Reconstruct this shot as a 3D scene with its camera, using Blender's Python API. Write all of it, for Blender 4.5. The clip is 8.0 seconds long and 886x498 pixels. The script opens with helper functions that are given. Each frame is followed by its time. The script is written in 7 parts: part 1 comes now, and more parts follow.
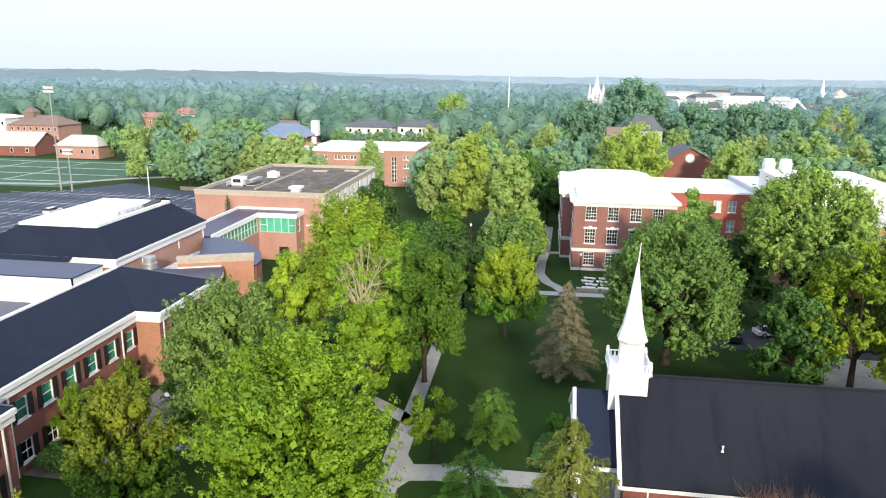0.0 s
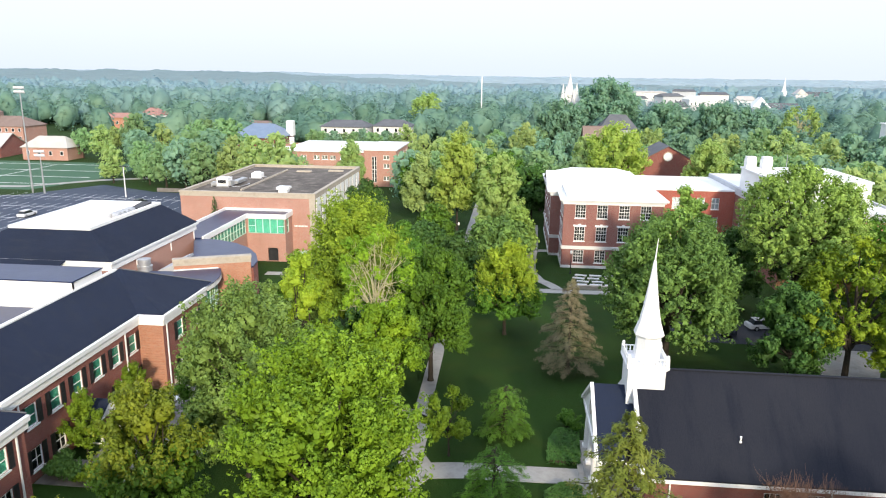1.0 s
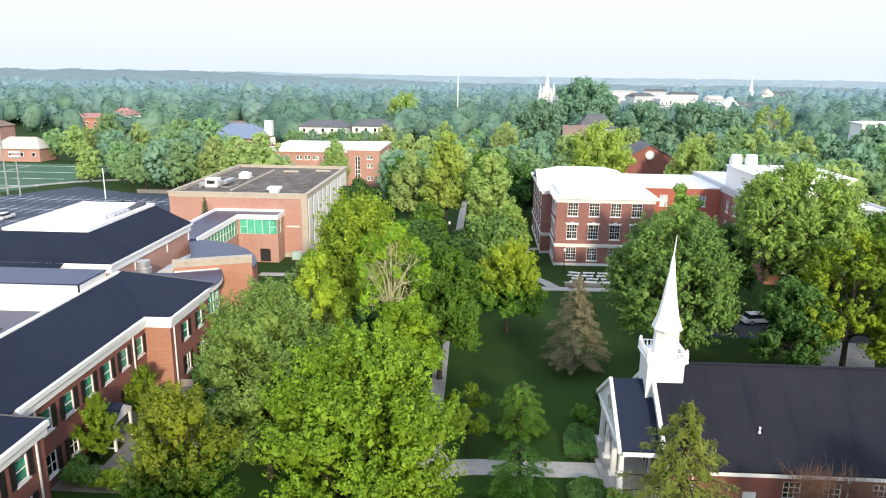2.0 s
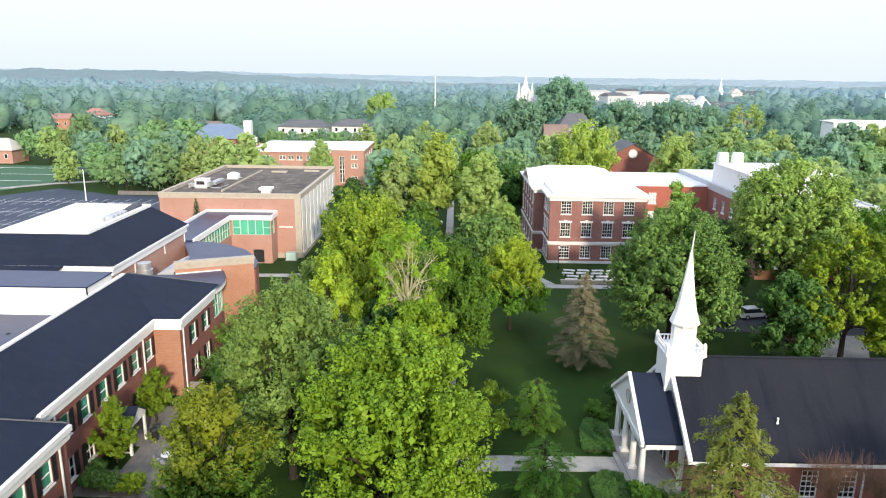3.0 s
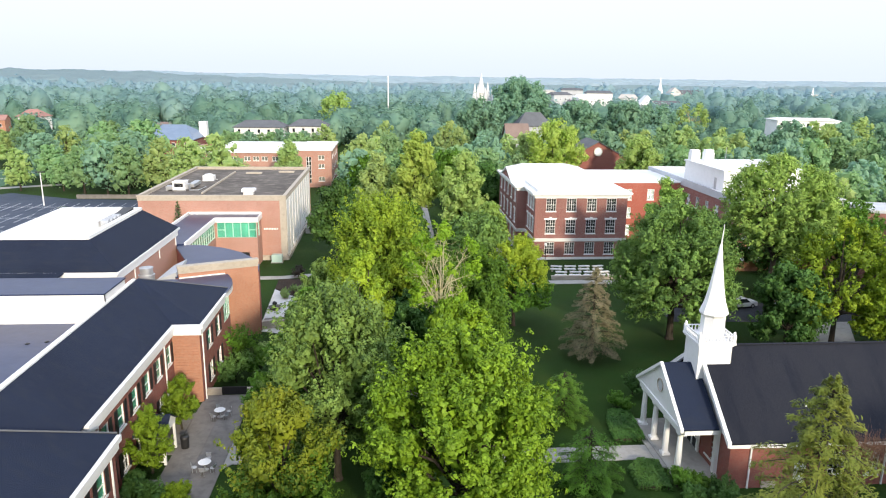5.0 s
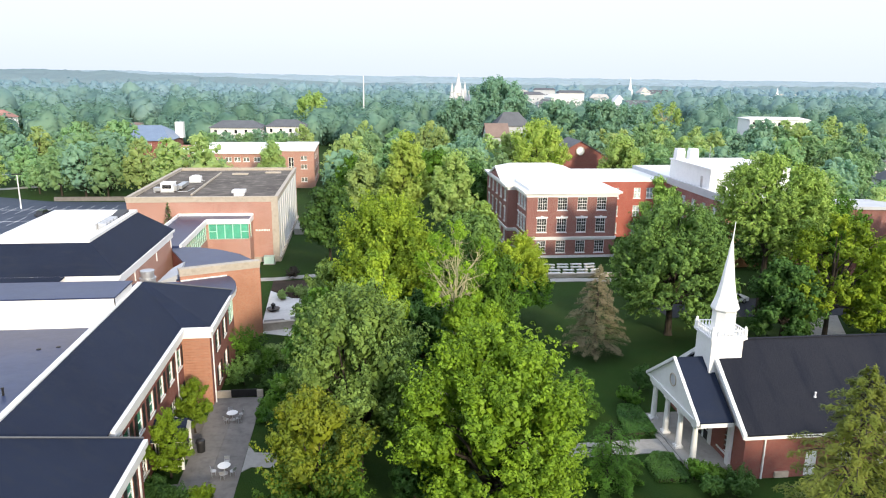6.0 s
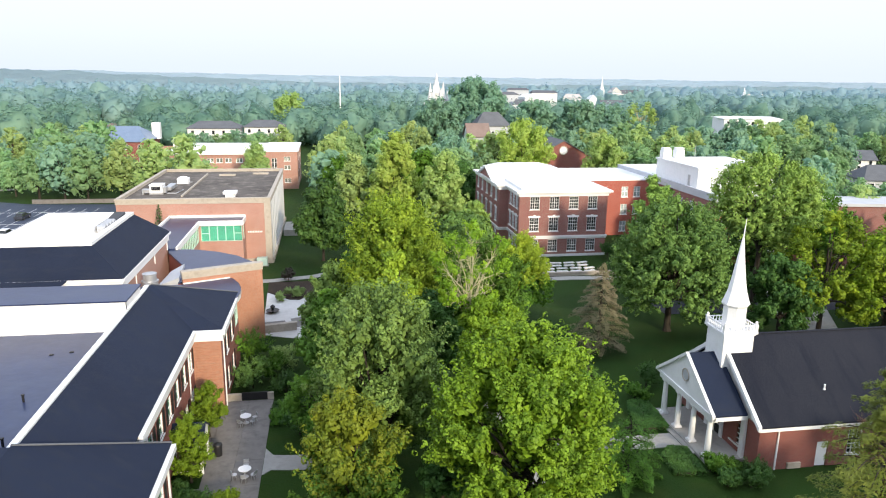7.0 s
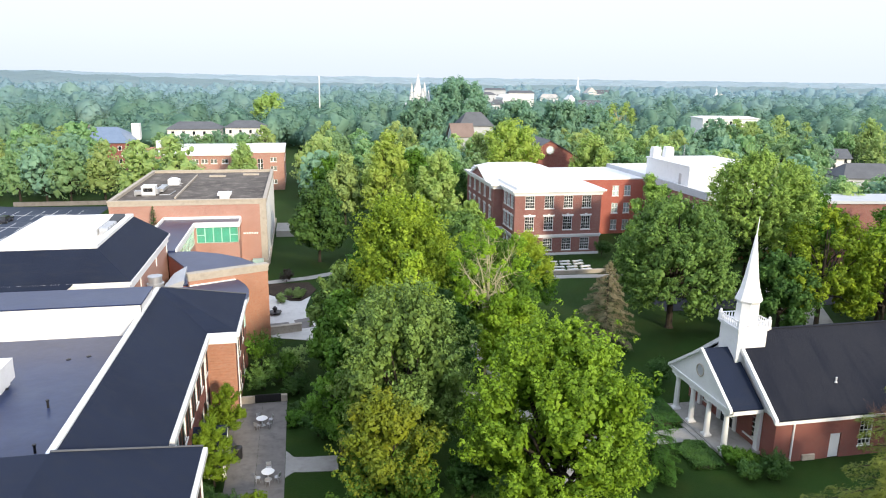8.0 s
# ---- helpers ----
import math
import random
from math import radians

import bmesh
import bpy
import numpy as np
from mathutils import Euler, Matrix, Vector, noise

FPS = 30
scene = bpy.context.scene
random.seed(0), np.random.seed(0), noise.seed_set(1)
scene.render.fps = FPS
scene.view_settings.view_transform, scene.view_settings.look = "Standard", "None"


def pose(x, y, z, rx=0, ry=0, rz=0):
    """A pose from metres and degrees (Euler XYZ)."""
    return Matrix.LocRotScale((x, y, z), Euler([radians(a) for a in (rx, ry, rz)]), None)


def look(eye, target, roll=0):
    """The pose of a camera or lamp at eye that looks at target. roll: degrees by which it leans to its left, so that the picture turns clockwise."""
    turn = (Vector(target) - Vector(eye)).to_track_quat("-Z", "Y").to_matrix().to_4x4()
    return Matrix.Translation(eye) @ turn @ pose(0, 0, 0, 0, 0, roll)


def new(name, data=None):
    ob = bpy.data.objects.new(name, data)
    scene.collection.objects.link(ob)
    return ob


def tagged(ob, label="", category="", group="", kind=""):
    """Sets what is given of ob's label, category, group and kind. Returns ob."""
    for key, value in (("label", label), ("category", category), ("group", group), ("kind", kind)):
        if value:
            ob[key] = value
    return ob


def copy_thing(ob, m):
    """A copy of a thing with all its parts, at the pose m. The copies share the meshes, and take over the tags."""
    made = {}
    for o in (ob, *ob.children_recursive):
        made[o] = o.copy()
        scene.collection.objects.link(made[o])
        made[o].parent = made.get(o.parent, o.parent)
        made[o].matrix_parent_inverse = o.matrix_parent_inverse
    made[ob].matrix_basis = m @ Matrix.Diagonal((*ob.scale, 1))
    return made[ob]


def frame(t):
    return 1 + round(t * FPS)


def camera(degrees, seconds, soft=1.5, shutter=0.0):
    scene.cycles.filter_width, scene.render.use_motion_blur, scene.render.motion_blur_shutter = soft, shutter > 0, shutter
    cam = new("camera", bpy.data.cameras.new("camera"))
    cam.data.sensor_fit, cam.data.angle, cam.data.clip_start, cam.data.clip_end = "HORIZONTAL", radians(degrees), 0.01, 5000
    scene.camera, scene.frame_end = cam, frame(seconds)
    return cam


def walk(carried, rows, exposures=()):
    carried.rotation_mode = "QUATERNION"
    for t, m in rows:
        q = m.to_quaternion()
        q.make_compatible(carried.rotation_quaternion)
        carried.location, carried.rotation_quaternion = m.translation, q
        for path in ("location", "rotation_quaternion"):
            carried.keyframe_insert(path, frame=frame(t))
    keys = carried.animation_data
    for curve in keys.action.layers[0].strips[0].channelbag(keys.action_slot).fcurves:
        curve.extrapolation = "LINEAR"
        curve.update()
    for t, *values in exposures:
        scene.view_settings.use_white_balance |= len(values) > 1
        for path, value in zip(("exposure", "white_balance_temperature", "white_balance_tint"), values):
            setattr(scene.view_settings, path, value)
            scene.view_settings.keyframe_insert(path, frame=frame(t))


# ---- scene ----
# campus seen from the air: x east, y north along the buildings, z up
cam = camera(64.5, 8.0, 1.1)
# seconds, eye x, y, z, yaw, pitch, lean
PATH = [
    (0.0, -1.538, 0.096, 32.190, 8.142, -14.141, 0.64),
    (0.5, -3.511, -0.285, 32.156, 6.720, -14.137, 0.65),
    (1.0, -5.481, -0.627, 32.105, 5.395, -14.131, 0.66),
    (1.5, -7.451, -0.932, 32.044, 4.136, -14.123, 0.68),
    (3.0, -13.388, -1.627, 31.873, 0.524, -14.097, 0.71),
    (3.5, -15.379, -1.785, 31.833, -0.681, -14.089, 0.72),
    (4.0, -17.374, -1.904, 31.805, -1.901, -14.081, 0.74),
    (4.5, -19.374, -1.982, 31.788, -3.139, -14.073, 0.75),
    (6.0, -25.365, -1.944, 31.786, -6.915, -14.045, 0.78),
    (6.5, -27.346, -1.830, 31.786, -8.154, -14.032, 0.80),
    (7.0, -29.309, -1.657, 31.776, -9.352, -14.015, 0.81),
    (7.5, -31.249, -1.421, 31.747, -10.483, -13.993, 0.82),
    (8.0, -33.158, -1.116, 31.688, -11.517, -13.965, 0.83),
]
walk(cam, [(t, pose(x, y, z, 90 + pitch, 0, yaw) @ pose(0, 0, 0, 0, 0, lean)) for t, x, y, z, yaw, pitch, lean in PATH])

# ---- light: hazy low sun from the south-south-east ----
SUN_AZIMUTH, SUN_HEIGHT = 162.0, 20.0   # degrees clockwise from +y, and above the horizon
scene.view_settings.exposure = 0.2
world = bpy.data.worlds.new("hazy_sky")
scene.world = world
world.use_nodes = True
wn = world.node_tree.nodes
wl = world.node_tree.links
sky = wn.new("ShaderNodeTexSky")
sky.sky_type = "NISHITA"
sky.sun_disc = False
sky.sun_elevation = radians(SUN_HEIGHT)
sky.sun_rotation = radians(SUN_AZIMUTH)
sky.air_density, sky.dust_density, sky.ozone_density = 1.0, 3.0, 1.0
# thin overcast: paler and dimmer towards the horizon, brighter overhead
direction = wn.new("ShaderNodeTexCoord")
axes = wn.new("ShaderNodeSeparateXYZ")
wl.new(direction.outputs["Generated"], axes.inputs["Vector"])
ramp = wn.new("ShaderNodeValToRGB")
ramp.color_ramp.elements[0].position, ramp.color_ramp.elements[0].color = 0.0, (0.655, 0.70, 0.735, 1)
ramp.color_ramp.elements[1].position, ramp.color_ramp.elements[1].color = 1.0, (0.95, 1.02, 1.14, 1)
step = ramp.color_ramp.elements.new(0.10)
step.color = (0.735, 0.75, 0.765, 1)
higher = ramp.color_ramp.elements.new(0.32)
higher.color = (0.84, 0.885, 0.97, 1)
wl.new(axes.outputs["Z"], ramp.inputs["Fac"])
veil = wn.new("ShaderNodeMix")
veil.data_type, veil.blend_type = "RGBA", "MULTIPLY"
veil.inputs["Factor"].default_value = 1.0
veil.inputs["B"].default_value = (10.5, 10.9, 11.8, 1)
wl.new(ramp.outputs["Color"], veil.inputs["A"])
haze = wn.new("ShaderNodeMix")
haze.data_type = "RGBA"
haze.inputs["Factor"].default_value = 0.88
wl.new(sky.outputs["Color"], haze.inputs["A"])
wl.new(veil.outputs["Result"], haze.inputs["B"])
background = wn["Background"]
background.inputs["Strength"].default_value = 0.12
wl.new(haze.outputs["Result"], background.inputs["Color"])

sun = bpy.data.lights.new("sun", "SUN")
sun.energy, sun.angle, sun.color = 3.8, radians(4.0), (1.0, 0.86, 0.64)
azimuth, height = radians(SUN_AZIMUTH), radians(SUN_HEIGHT)
towards_sun = Vector((math.sin(azimuth) * math.cos(height), math.cos(azimuth) * math.cos(height), math.sin(height)))
new("sun", sun).matrix_world = look(towards_sun * 200, (0, 0, 0))

# ---- materials ----
class Nodes:
    """A node material under construction."""

    def __init__(self, name):
        self.material = bpy.data.materials.new(name)
        self.material.use_nodes = True
        self.tree = self.material.node_tree
        self.bsdf = self.tree.nodes["Principled BSDF"]
        self.out = self.tree.nodes["Material Output"]

    def node(self, kind, values=None):
        n = self.tree.nodes.new(kind)
        for key, value in (values or {}).items():
            self.put(n.inputs[key], value)
        return n

    def put(self, socket, value):
        if isinstance(value, bpy.types.NodeSocket):
            self.tree.links.new(value, socket)
        elif isinstance(value, tuple) and len(value) == 3 and socket.type == "RGBA":
            socket.default_value = (*value, 1)
        else:
            socket.default_value = value

    def mix(self, factor, a, b, blend="MIX"):
        n = self.node("ShaderNodeMix")
        n.data_type, n.blend_type = "RGBA", blend
        self.put(n.inputs["Factor"], factor)
        self.put(n.inputs["A"], a)
        self.put(n.inputs["B"], b)
        return n.outputs["Result"]

    def math(self, op, a, b=0.0):
        n = self.node("ShaderNodeMath")
        n.operation = op
        self.put(n.inputs[0], a)
        self.put(n.inputs[1], b)
        return n.outputs[0]

    def place(self, stretch=(1, 1, 1)):
        g = self.node("ShaderNodeNewGeometry")
        return self.node("ShaderNodeMapping", {"Vector": g.outputs["Position"], "Scale": stretch}).outputs["Vector"]

    def noise(self, scale, detail=3.0, stretch=(1, 1, 1), low=0.35, high=0.65):
        n = self.node("ShaderNodeTexNoise", {"Vector": self.place(stretch), "Scale": scale, "Detail": detail, "Roughness": 0.6})
        r = self.node("ShaderNodeMapRange", {"Value": n.outputs["Fac"], "From Min": low, "From Max": high})
        return r.outputs["Result"]

    def bump(self, height, strength, distance=0.05):
        b = self.node("ShaderNodeBump", {"Height": height, "Strength": strength, "Distance": distance})
        self.put(self.bsdf.inputs["Normal"], b.outputs["Normal"])

    def finish(self, colour, rough, metal=0.0):
        self.put(self.bsdf.inputs["Base Color"], colour)
        self.put(self.bsdf.inputs["Roughness"], rough)
        self.put(self.bsdf.inputs["Metallic"], metal)
        return self.material


def surface(name, a, b, rough=0.8, fine=5.0, broad=0.2, bump=0.25, metal=0.0, stretch=(1, 1, 1), dirt=None, amount=0.4):
    """Two tones mixed by a grain and by broad patches, with optional stains."""
    m = Nodes(name)
    grain, patch = m.noise(fine, 5.0, stretch), m.noise(broad, 3.0)
    colour = m.mix(m.math("ADD", m.math("MULTIPLY", grain, 0.45), m.math("MULTIPLY", patch, 0.55)), a, b)
    if dirt:
        stain = m.noise(broad * 3.1, 6.0, stretch, 0.5, 0.72)
        colour = m.mix(m.math("MULTIPLY", stain, amount), colour, dirt)
    m.bump(grain, bump)
    if rough > 0.7:
        m.put(m.bsdf.inputs["Specular IOR Level"], 0.25)
    return m.finish(colour, rough, metal)


def brickwork(name, a, b, mortar, dirt):
    """Running-bond brick laid along the wall's length and height."""
    m = Nodes(name)
    xyz = m.node("ShaderNodeSeparateXYZ", {"Vector": m.place()})
    along = m.math("ADD", xyz.outputs["X"], xyz.outputs["Y"])
    uv = m.node("ShaderNodeCombineXYZ", {"X": along, "Y": xyz.outputs["Z"]})
    t = m.node("ShaderNodeTexBrick", {"Vector": uv.outputs["Vector"], "Color1": a, "Color2": b, "Mortar": mortar, "Scale": 1.0,
                                      "Mortar Size": 0.008, "Brick Width": 0.24, "Row Height": 0.085, "Bias": -0.1})
    colour = m.mix(m.math("MULTIPLY", m.noise(0.35, 5.0), 0.3), t.outputs["Color"], dirt)
    streak = m.noise(1.2, 4.0, (1, 1, 0.12), 0.5, 0.75)
    colour = m.mix(m.math("MULTIPLY", streak, 0.22), colour, dirt)
    m.bump(m.math("SUBTRACT", 1.0, t.outputs["Fac"]), 0.35, 0.02)
    return m.finish(colour, 0.85)


def foliage(name, dark, light, tip, glow=0.13, patch=0.45):
    """Leaves that differ one from another, branch from branch and tree from tree."""
    m = Nodes(name)
    leaf = m.node("ShaderNodeNewGeometry").outputs["Random Per Island"]
    colour = m.mix(m.math("ADD", m.math("MULTIPLY", leaf, 0.4), 0.3), dark, light)
    colour = m.mix(m.math("MULTIPLY", m.noise(patch, 3.0, low=0.42, high=0.66), 0.6), colour, tip)
    tree = m.node("ShaderNodeObjectInfo").outputs["Random"]
    hsv = m.node("ShaderNodeHueSaturation", {"Hue": m.math("ADD", m.math("MULTIPLY", tree, 0.014), 0.495),
                                             "Value": m.math("ADD", m.math("MULTIPLY", tree, 0.24), 0.70), "Color": colour})
    m.finish(hsv.outputs["Color"], 0.62)
    m.put(m.bsdf.inputs["Specular IOR Level"], 0.3)
    back = m.node("ShaderNodeBsdfTranslucent", {"Color": hsv.outputs["Color"]})
    both = m.node("ShaderNodeMixShader", {0: glow, 1: m.bsdf.outputs["BSDF"], 2: back.outputs["BSDF"]})
    m.put(m.out.inputs["Surface"], both.outputs["Shader"])
    return m.material


def glazing(name, tint, rough=0.03):
    m = Nodes(name)
    m.put(m.bsdf.inputs["Transmission Weight"], 1.0)
    m.put(m.bsdf.inputs["IOR"], 1.2)
    ripple = m.noise(1.5, 1.0)
    m.bump(ripple, 0.02)
    return m.finish(tint, rough)


BRICK_RED = brickwork("red_brick", (0.30, 0.088, 0.07), (0.22, 0.064, 0.055), (0.31, 0.20, 0.17), (0.15, 0.055, 0.05))
BRICK_HALL = brickwork("light_red_brick", (0.30, 0.122, 0.104), (0.235, 0.09, 0.082), (0.32, 0.24, 0.21), (0.175, 0.072, 0.067))
BRICK_SCARLET = brickwork("scarlet_brick", (0.43, 0.115, 0.08), (0.36, 0.09, 0.065), (0.40, 0.20, 0.16), (0.28, 0.075, 0.055))
# warm sunlight on south-facing brick is put into this orange
BRICK_SUNLIT = brickwork("sunlit_orange_brick", (0.50, 0.235, 0.15), (0.40, 0.175, 0.11), (0.42, 0.31, 0.24), (0.30, 0.13, 0.08))
BRICK_PINK = brickwork("pale_pink_brick", (0.50, 0.265, 0.215), (0.42, 0.21, 0.17), (0.46, 0.36, 0.30), (0.31, 0.155, 0.12))
LIMESTONE = surface("limestone", (0.50, 0.45, 0.385), (0.41, 0.365, 0.31), 0.85, 4.0, 0.5, 0.2, dirt=(0.25, 0.215, 0.18))
WHITE_PAINT = surface("white_paint", (0.86, 0.86, 0.87), (0.80, 0.81, 0.825), 0.5, 7.0, 0.6, 0.08, dirt=(0.62, 0.615, 0.60), amount=0.25)
WHITE_ROOF = surface("white_roof_membrane", (0.82, 0.82, 0.82), (0.74, 0.75, 0.76), 0.55, 1.5, 0.12, 0.1, dirt=(0.55, 0.55, 0.54), amount=0.35)
SHINGLE = surface("dark_slate_shingle", (0.0147, 0.0234, 0.0508), (0.0092, 0.0149, 0.0354), 0.8, 9.0, 0.16, 0.5, stretch=(0.6, 3, 3), dirt=(0.0239, 0.0298, 0.0440), amount=0.55)
# the dirt tone here paints dark blue streaks that imitate tree shade
SHINGLE_BROWN = surface("brown_grey_shingle", (0.0229, 0.0248, 0.0332), (0.0115, 0.0139, 0.0244), 0.9, 8.0, 0.1, 0.5, stretch=(3, 0.5, 0.5), dirt=(0.0062, 0.0089, 0.0186), amount=0.75)
MEMBRANE_BLUE = surface("blue_grey_membrane", (0.022, 0.038, 0.106), (0.013, 0.023, 0.070), 0.36, 1.2, 0.1, 0.1, dirt=(0.047, 0.064, 0.119), amount=0.5)
GRAVEL_ROOF = surface("brown_gravel_roof", (0.165, 0.147, 0.132), (0.075, 0.066, 0.060), 0.95, 7.0, 0.15, 0.5, dirt=(0.30, 0.265, 0.23), amount=0.7)
ASPHALT = surface("asphalt", (0.060, 0.078, 0.118), (0.045, 0.058, 0.09), 0.8, 9.0, 0.08, 0.3, dirt=(0.11, 0.125, 0.15), amount=0.4)
CONCRETE_PALE = surface("pale_concrete", (0.64, 0.63, 0.61), (0.55, 0.54, 0.53), 0.85, 3.0, 0.25, 0.15, dirt=(0.36, 0.35, 0.34), amount=0.4)
ROOF_BLUE = surface("blue_grey_metal_roof", (0.20, 0.27, 0.38), (0.15, 0.21, 0.31), 0.45, 3.0, 0.4, 0.1, metal=0.2, stretch=(4, 0.2, 1))
ASPHALT_DARK = surface("dark_asphalt", (0.05, 0.054, 0.066), (0.036, 0.04, 0.05), 0.9, 9.0, 0.08, 0.3, dirt=(0.08, 0.08, 0.085), amount=0.4)
CONCRETE = surface("concrete_paving", (0.40, 0.39, 0.37), (0.32, 0.31, 0.30), 0.88, 3.0, 0.25, 0.2, dirt=(0.20, 0.19, 0.18), amount=0.5)
PATIO = surface("stained_patio_concrete", (0.225, 0.211, 0.200), (0.167, 0.156, 0.147), 0.8, 2.0, 0.28, 0.15, dirt=(0.099, 0.093, 0.092), amount=0.7)
GRASS = surface("lawn_grass", (0.020, 0.057, 0.004), (0.012, 0.034, 0.003), 0.95, 6.0, 0.09, 0.6, dirt=(0.032, 0.050, 0.004), amount=0.5)
TURF = surface("sports_turf", (0.07, 0.15, 0.09), (0.05, 0.115, 0.07), 0.9, 4.0, 0.05, 0.3)
SOIL = surface("mulch_soil", (0.06, 0.042, 0.03), (0.035, 0.026, 0.02), 0.95, 8.0, 0.5, 0.6)
BARK = surface("grey_bark", (0.065, 0.055, 0.043), (0.032, 0.027, 0.021), 0.95, 5.0, 0.8, 0.8, stretch=(1, 1, 0.25))
DEAD_WOOD = surface("bare_pale_wood", (0.52, 0.49, 0.31), (0.40, 0.37, 0.23), 0.9, 5.0, 0.8, 0.5)
SHUTTER = surface("black_shutter_paint", (0.016, 0.016, 0.019), (0.010, 0.010, 0.012), 0.5, 9.0, 0.8, 0.15)
BLIND = surface("mint_blind", (0.06, 0.33, 0.24), (0.04, 0.23, 0.17), 0.7, 12.0, 0.9, 0.1, stretch=(0.2, 0.2, 3))
# near-black colour that stands in for the shade of unlit rooms and recesses
UNLIT_DARK = surface("unlit_dark", (0.035, 0.037, 0.04), (0.02, 0.021, 0.024), 0.9, 2.0, 0.5, 0.0)
TEAL_FRAME = surface("pale_teal_aluminium", (0.50, 0.66, 0.60), (0.42, 0.58, 0.53), 0.4, 8.0, 0.7, 0.05)
METAL = surface("galvanised_metal", (0.55, 0.56, 0.58), (0.42, 0.43, 0.45), 0.4, 4.0, 0.8, 0.1, metal=0.6)
DARK_METAL = surface("dark_metal", (0.03, 0.03, 0.033), (0.02, 0.02, 0.022), 0.45, 6.0, 0.8, 0.1, metal=0.3)
# red paled and greyed, so the tile colour itself carries distance haze
RED_ROOF = surface("haze_red_roof_tile", (0.40, 0.23, 0.20), (0.31, 0.17, 0.15), 0.8, 4.0, 0.3, 0.3)
BROWN_ROOF = surface("brown_roof_tile", (0.26, 0.195, 0.17), (0.20, 0.145, 0.125), 0.85, 4.0, 0.3, 0.3)
GREY_ROOF = surface("grey_roof_shingle", (0.14, 0.15, 0.165), (0.10, 0.105, 0.12), 0.85, 4.0, 0.3, 0.3)
PALE_ROOF = surface("pale_roof", (0.55, 0.53, 0.50), (0.44, 0.42, 0.40), 0.8, 3.0, 0.3, 0.2)
SIDING = surface("pale_siding", (0.52, 0.54, 0.57), (0.44, 0.46, 0.50), 0.7, 5.0, 0.5, 0.15, stretch=(0.1, 0.1, 4))
CAR_WHITE = surface("white_car_paint", (0.75, 0.76, 0.78), (0.70, 0.71, 0.73), 0.25, 3.0, 0.7, 0.0)
CAR_DARK = surface("dark_car_paint", (0.05, 0.055, 0.07), (0.04, 0.045, 0.06), 0.25, 3.0, 0.7, 0.0)
RUBBER = surface("black_rubber", (0.02, 0.02, 0.02), (0.015, 0.015, 0.015), 0.8, 9.0, 1.0, 0.1)
GLASS = glazing("window_glass", (0.80, 0.90, 0.88))
GLASS_DARK = surface("dark_car_glass", (0.03, 0.035, 0.04), (0.02, 0.025, 0.03), 0.08, 3.0, 0.8, 0.0)

LEAF_BRIGHT = foliage("bright_green_leaves", (0.055, 0.113, 0.004), (0.234, 0.389, 0.020), (0.370, 0.559, 0.041))
LEAF_GREEN = foliage("green_leaves", (0.032, 0.091, 0.009), (0.145, 0.314, 0.028), (0.210, 0.427, 0.039))
LEAF_GREY = foliage("grey_green_leaves", (0.064, 0.132, 0.030), (0.258, 0.420, 0.090), (0.375, 0.570, 0.125))
LEAF_DARK = foliage("dark_green_leaves", (0.019, 0.061, 0.014), (0.091, 0.211, 0.041), (0.153, 0.315, 0.056))
LEAF_YELLOW = foliage("yellow_green_leaves", (0.082, 0.152, 0.012), (0.350, 0.515, 0.042), (0.580, 0.720, 0.056), 0.17)
LEAF_OLIVE = foliage("olive_leaves", (0.053, 0.103, 0.006), (0.285, 0.460, 0.024), (0.516, 0.685, 0.036))
LEAF_PALE = foliage("pale_green_leaves", (0.209, 0.339, 0.110), (0.468, 0.647, 0.207), (0.580, 0.761, 0.235))
NEEDLE = foliage("yellow_green_needles", (0.112, 0.164, 0.020), (0.258, 0.316, 0.045), (0.314, 0.339, 0.055), 0.2)
NEEDLE_BROWN = foliage("browned_needles", (0.175, 0.146, 0.085), (0.324, 0.263, 0.163), (0.253, 0.235, 0.118), 0.15)
# air haze is painted into these five leaf colours, stronger from each to the next
LEAF_HAZE_FAR = foliage("haze_blue_green_leaves", (0.098, 0.219, 0.181), (0.224, 0.408, 0.299), (0.329, 0.506, 0.330), 0.35, 0.07)
LEAF_HAZE_SOFT = foliage("haze_soft_green_leaves", (0.194, 0.351, 0.343), (0.303, 0.496, 0.457), (0.387, 0.575, 0.489), 0.4, 0.06)
LEAF_HAZE_FARTHER = foliage("haze_grey_green_leaves", (0.282, 0.453, 0.510), (0.362, 0.545, 0.588), (0.403, 0.580, 0.604), 0.45, 0.05)
LEAF_HAZY = foliage("haze_pale_leaves", (0.33, 0.465, 0.505), (0.37, 0.505, 0.54), (0.385, 0.515, 0.54), 0.5)
LEAF_HAZE_FARTHEST = foliage("haze_horizon_leaves", (0.53, 0.68, 0.765), (0.56, 0.71, 0.795), (0.57, 0.715, 0.795), 0.5)
# the three town leaf colours hold a weaker haze tint, lightened and blued
LEAF_TOWN = foliage("haze_town_leaves", (0.220, 0.406, 0.187), (0.343, 0.560, 0.252), (0.434, 0.627, 0.290), 0.42)
LEAF_TOWN_DARK = foliage("haze_deep_town_leaves", (0.203, 0.385, 0.268), (0.299, 0.520, 0.347), (0.375, 0.601, 0.364), 0.42)
LEAF_TOWN_LIGHT = foliage("haze_light_town_leaves", (0.3394, 0.5031, 0.1809), (0.4956, 0.6656, 0.2412), (0.6090, 0.7310, 0.2520), 0.42)
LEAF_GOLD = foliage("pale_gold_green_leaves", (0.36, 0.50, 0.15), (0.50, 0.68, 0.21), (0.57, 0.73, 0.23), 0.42)
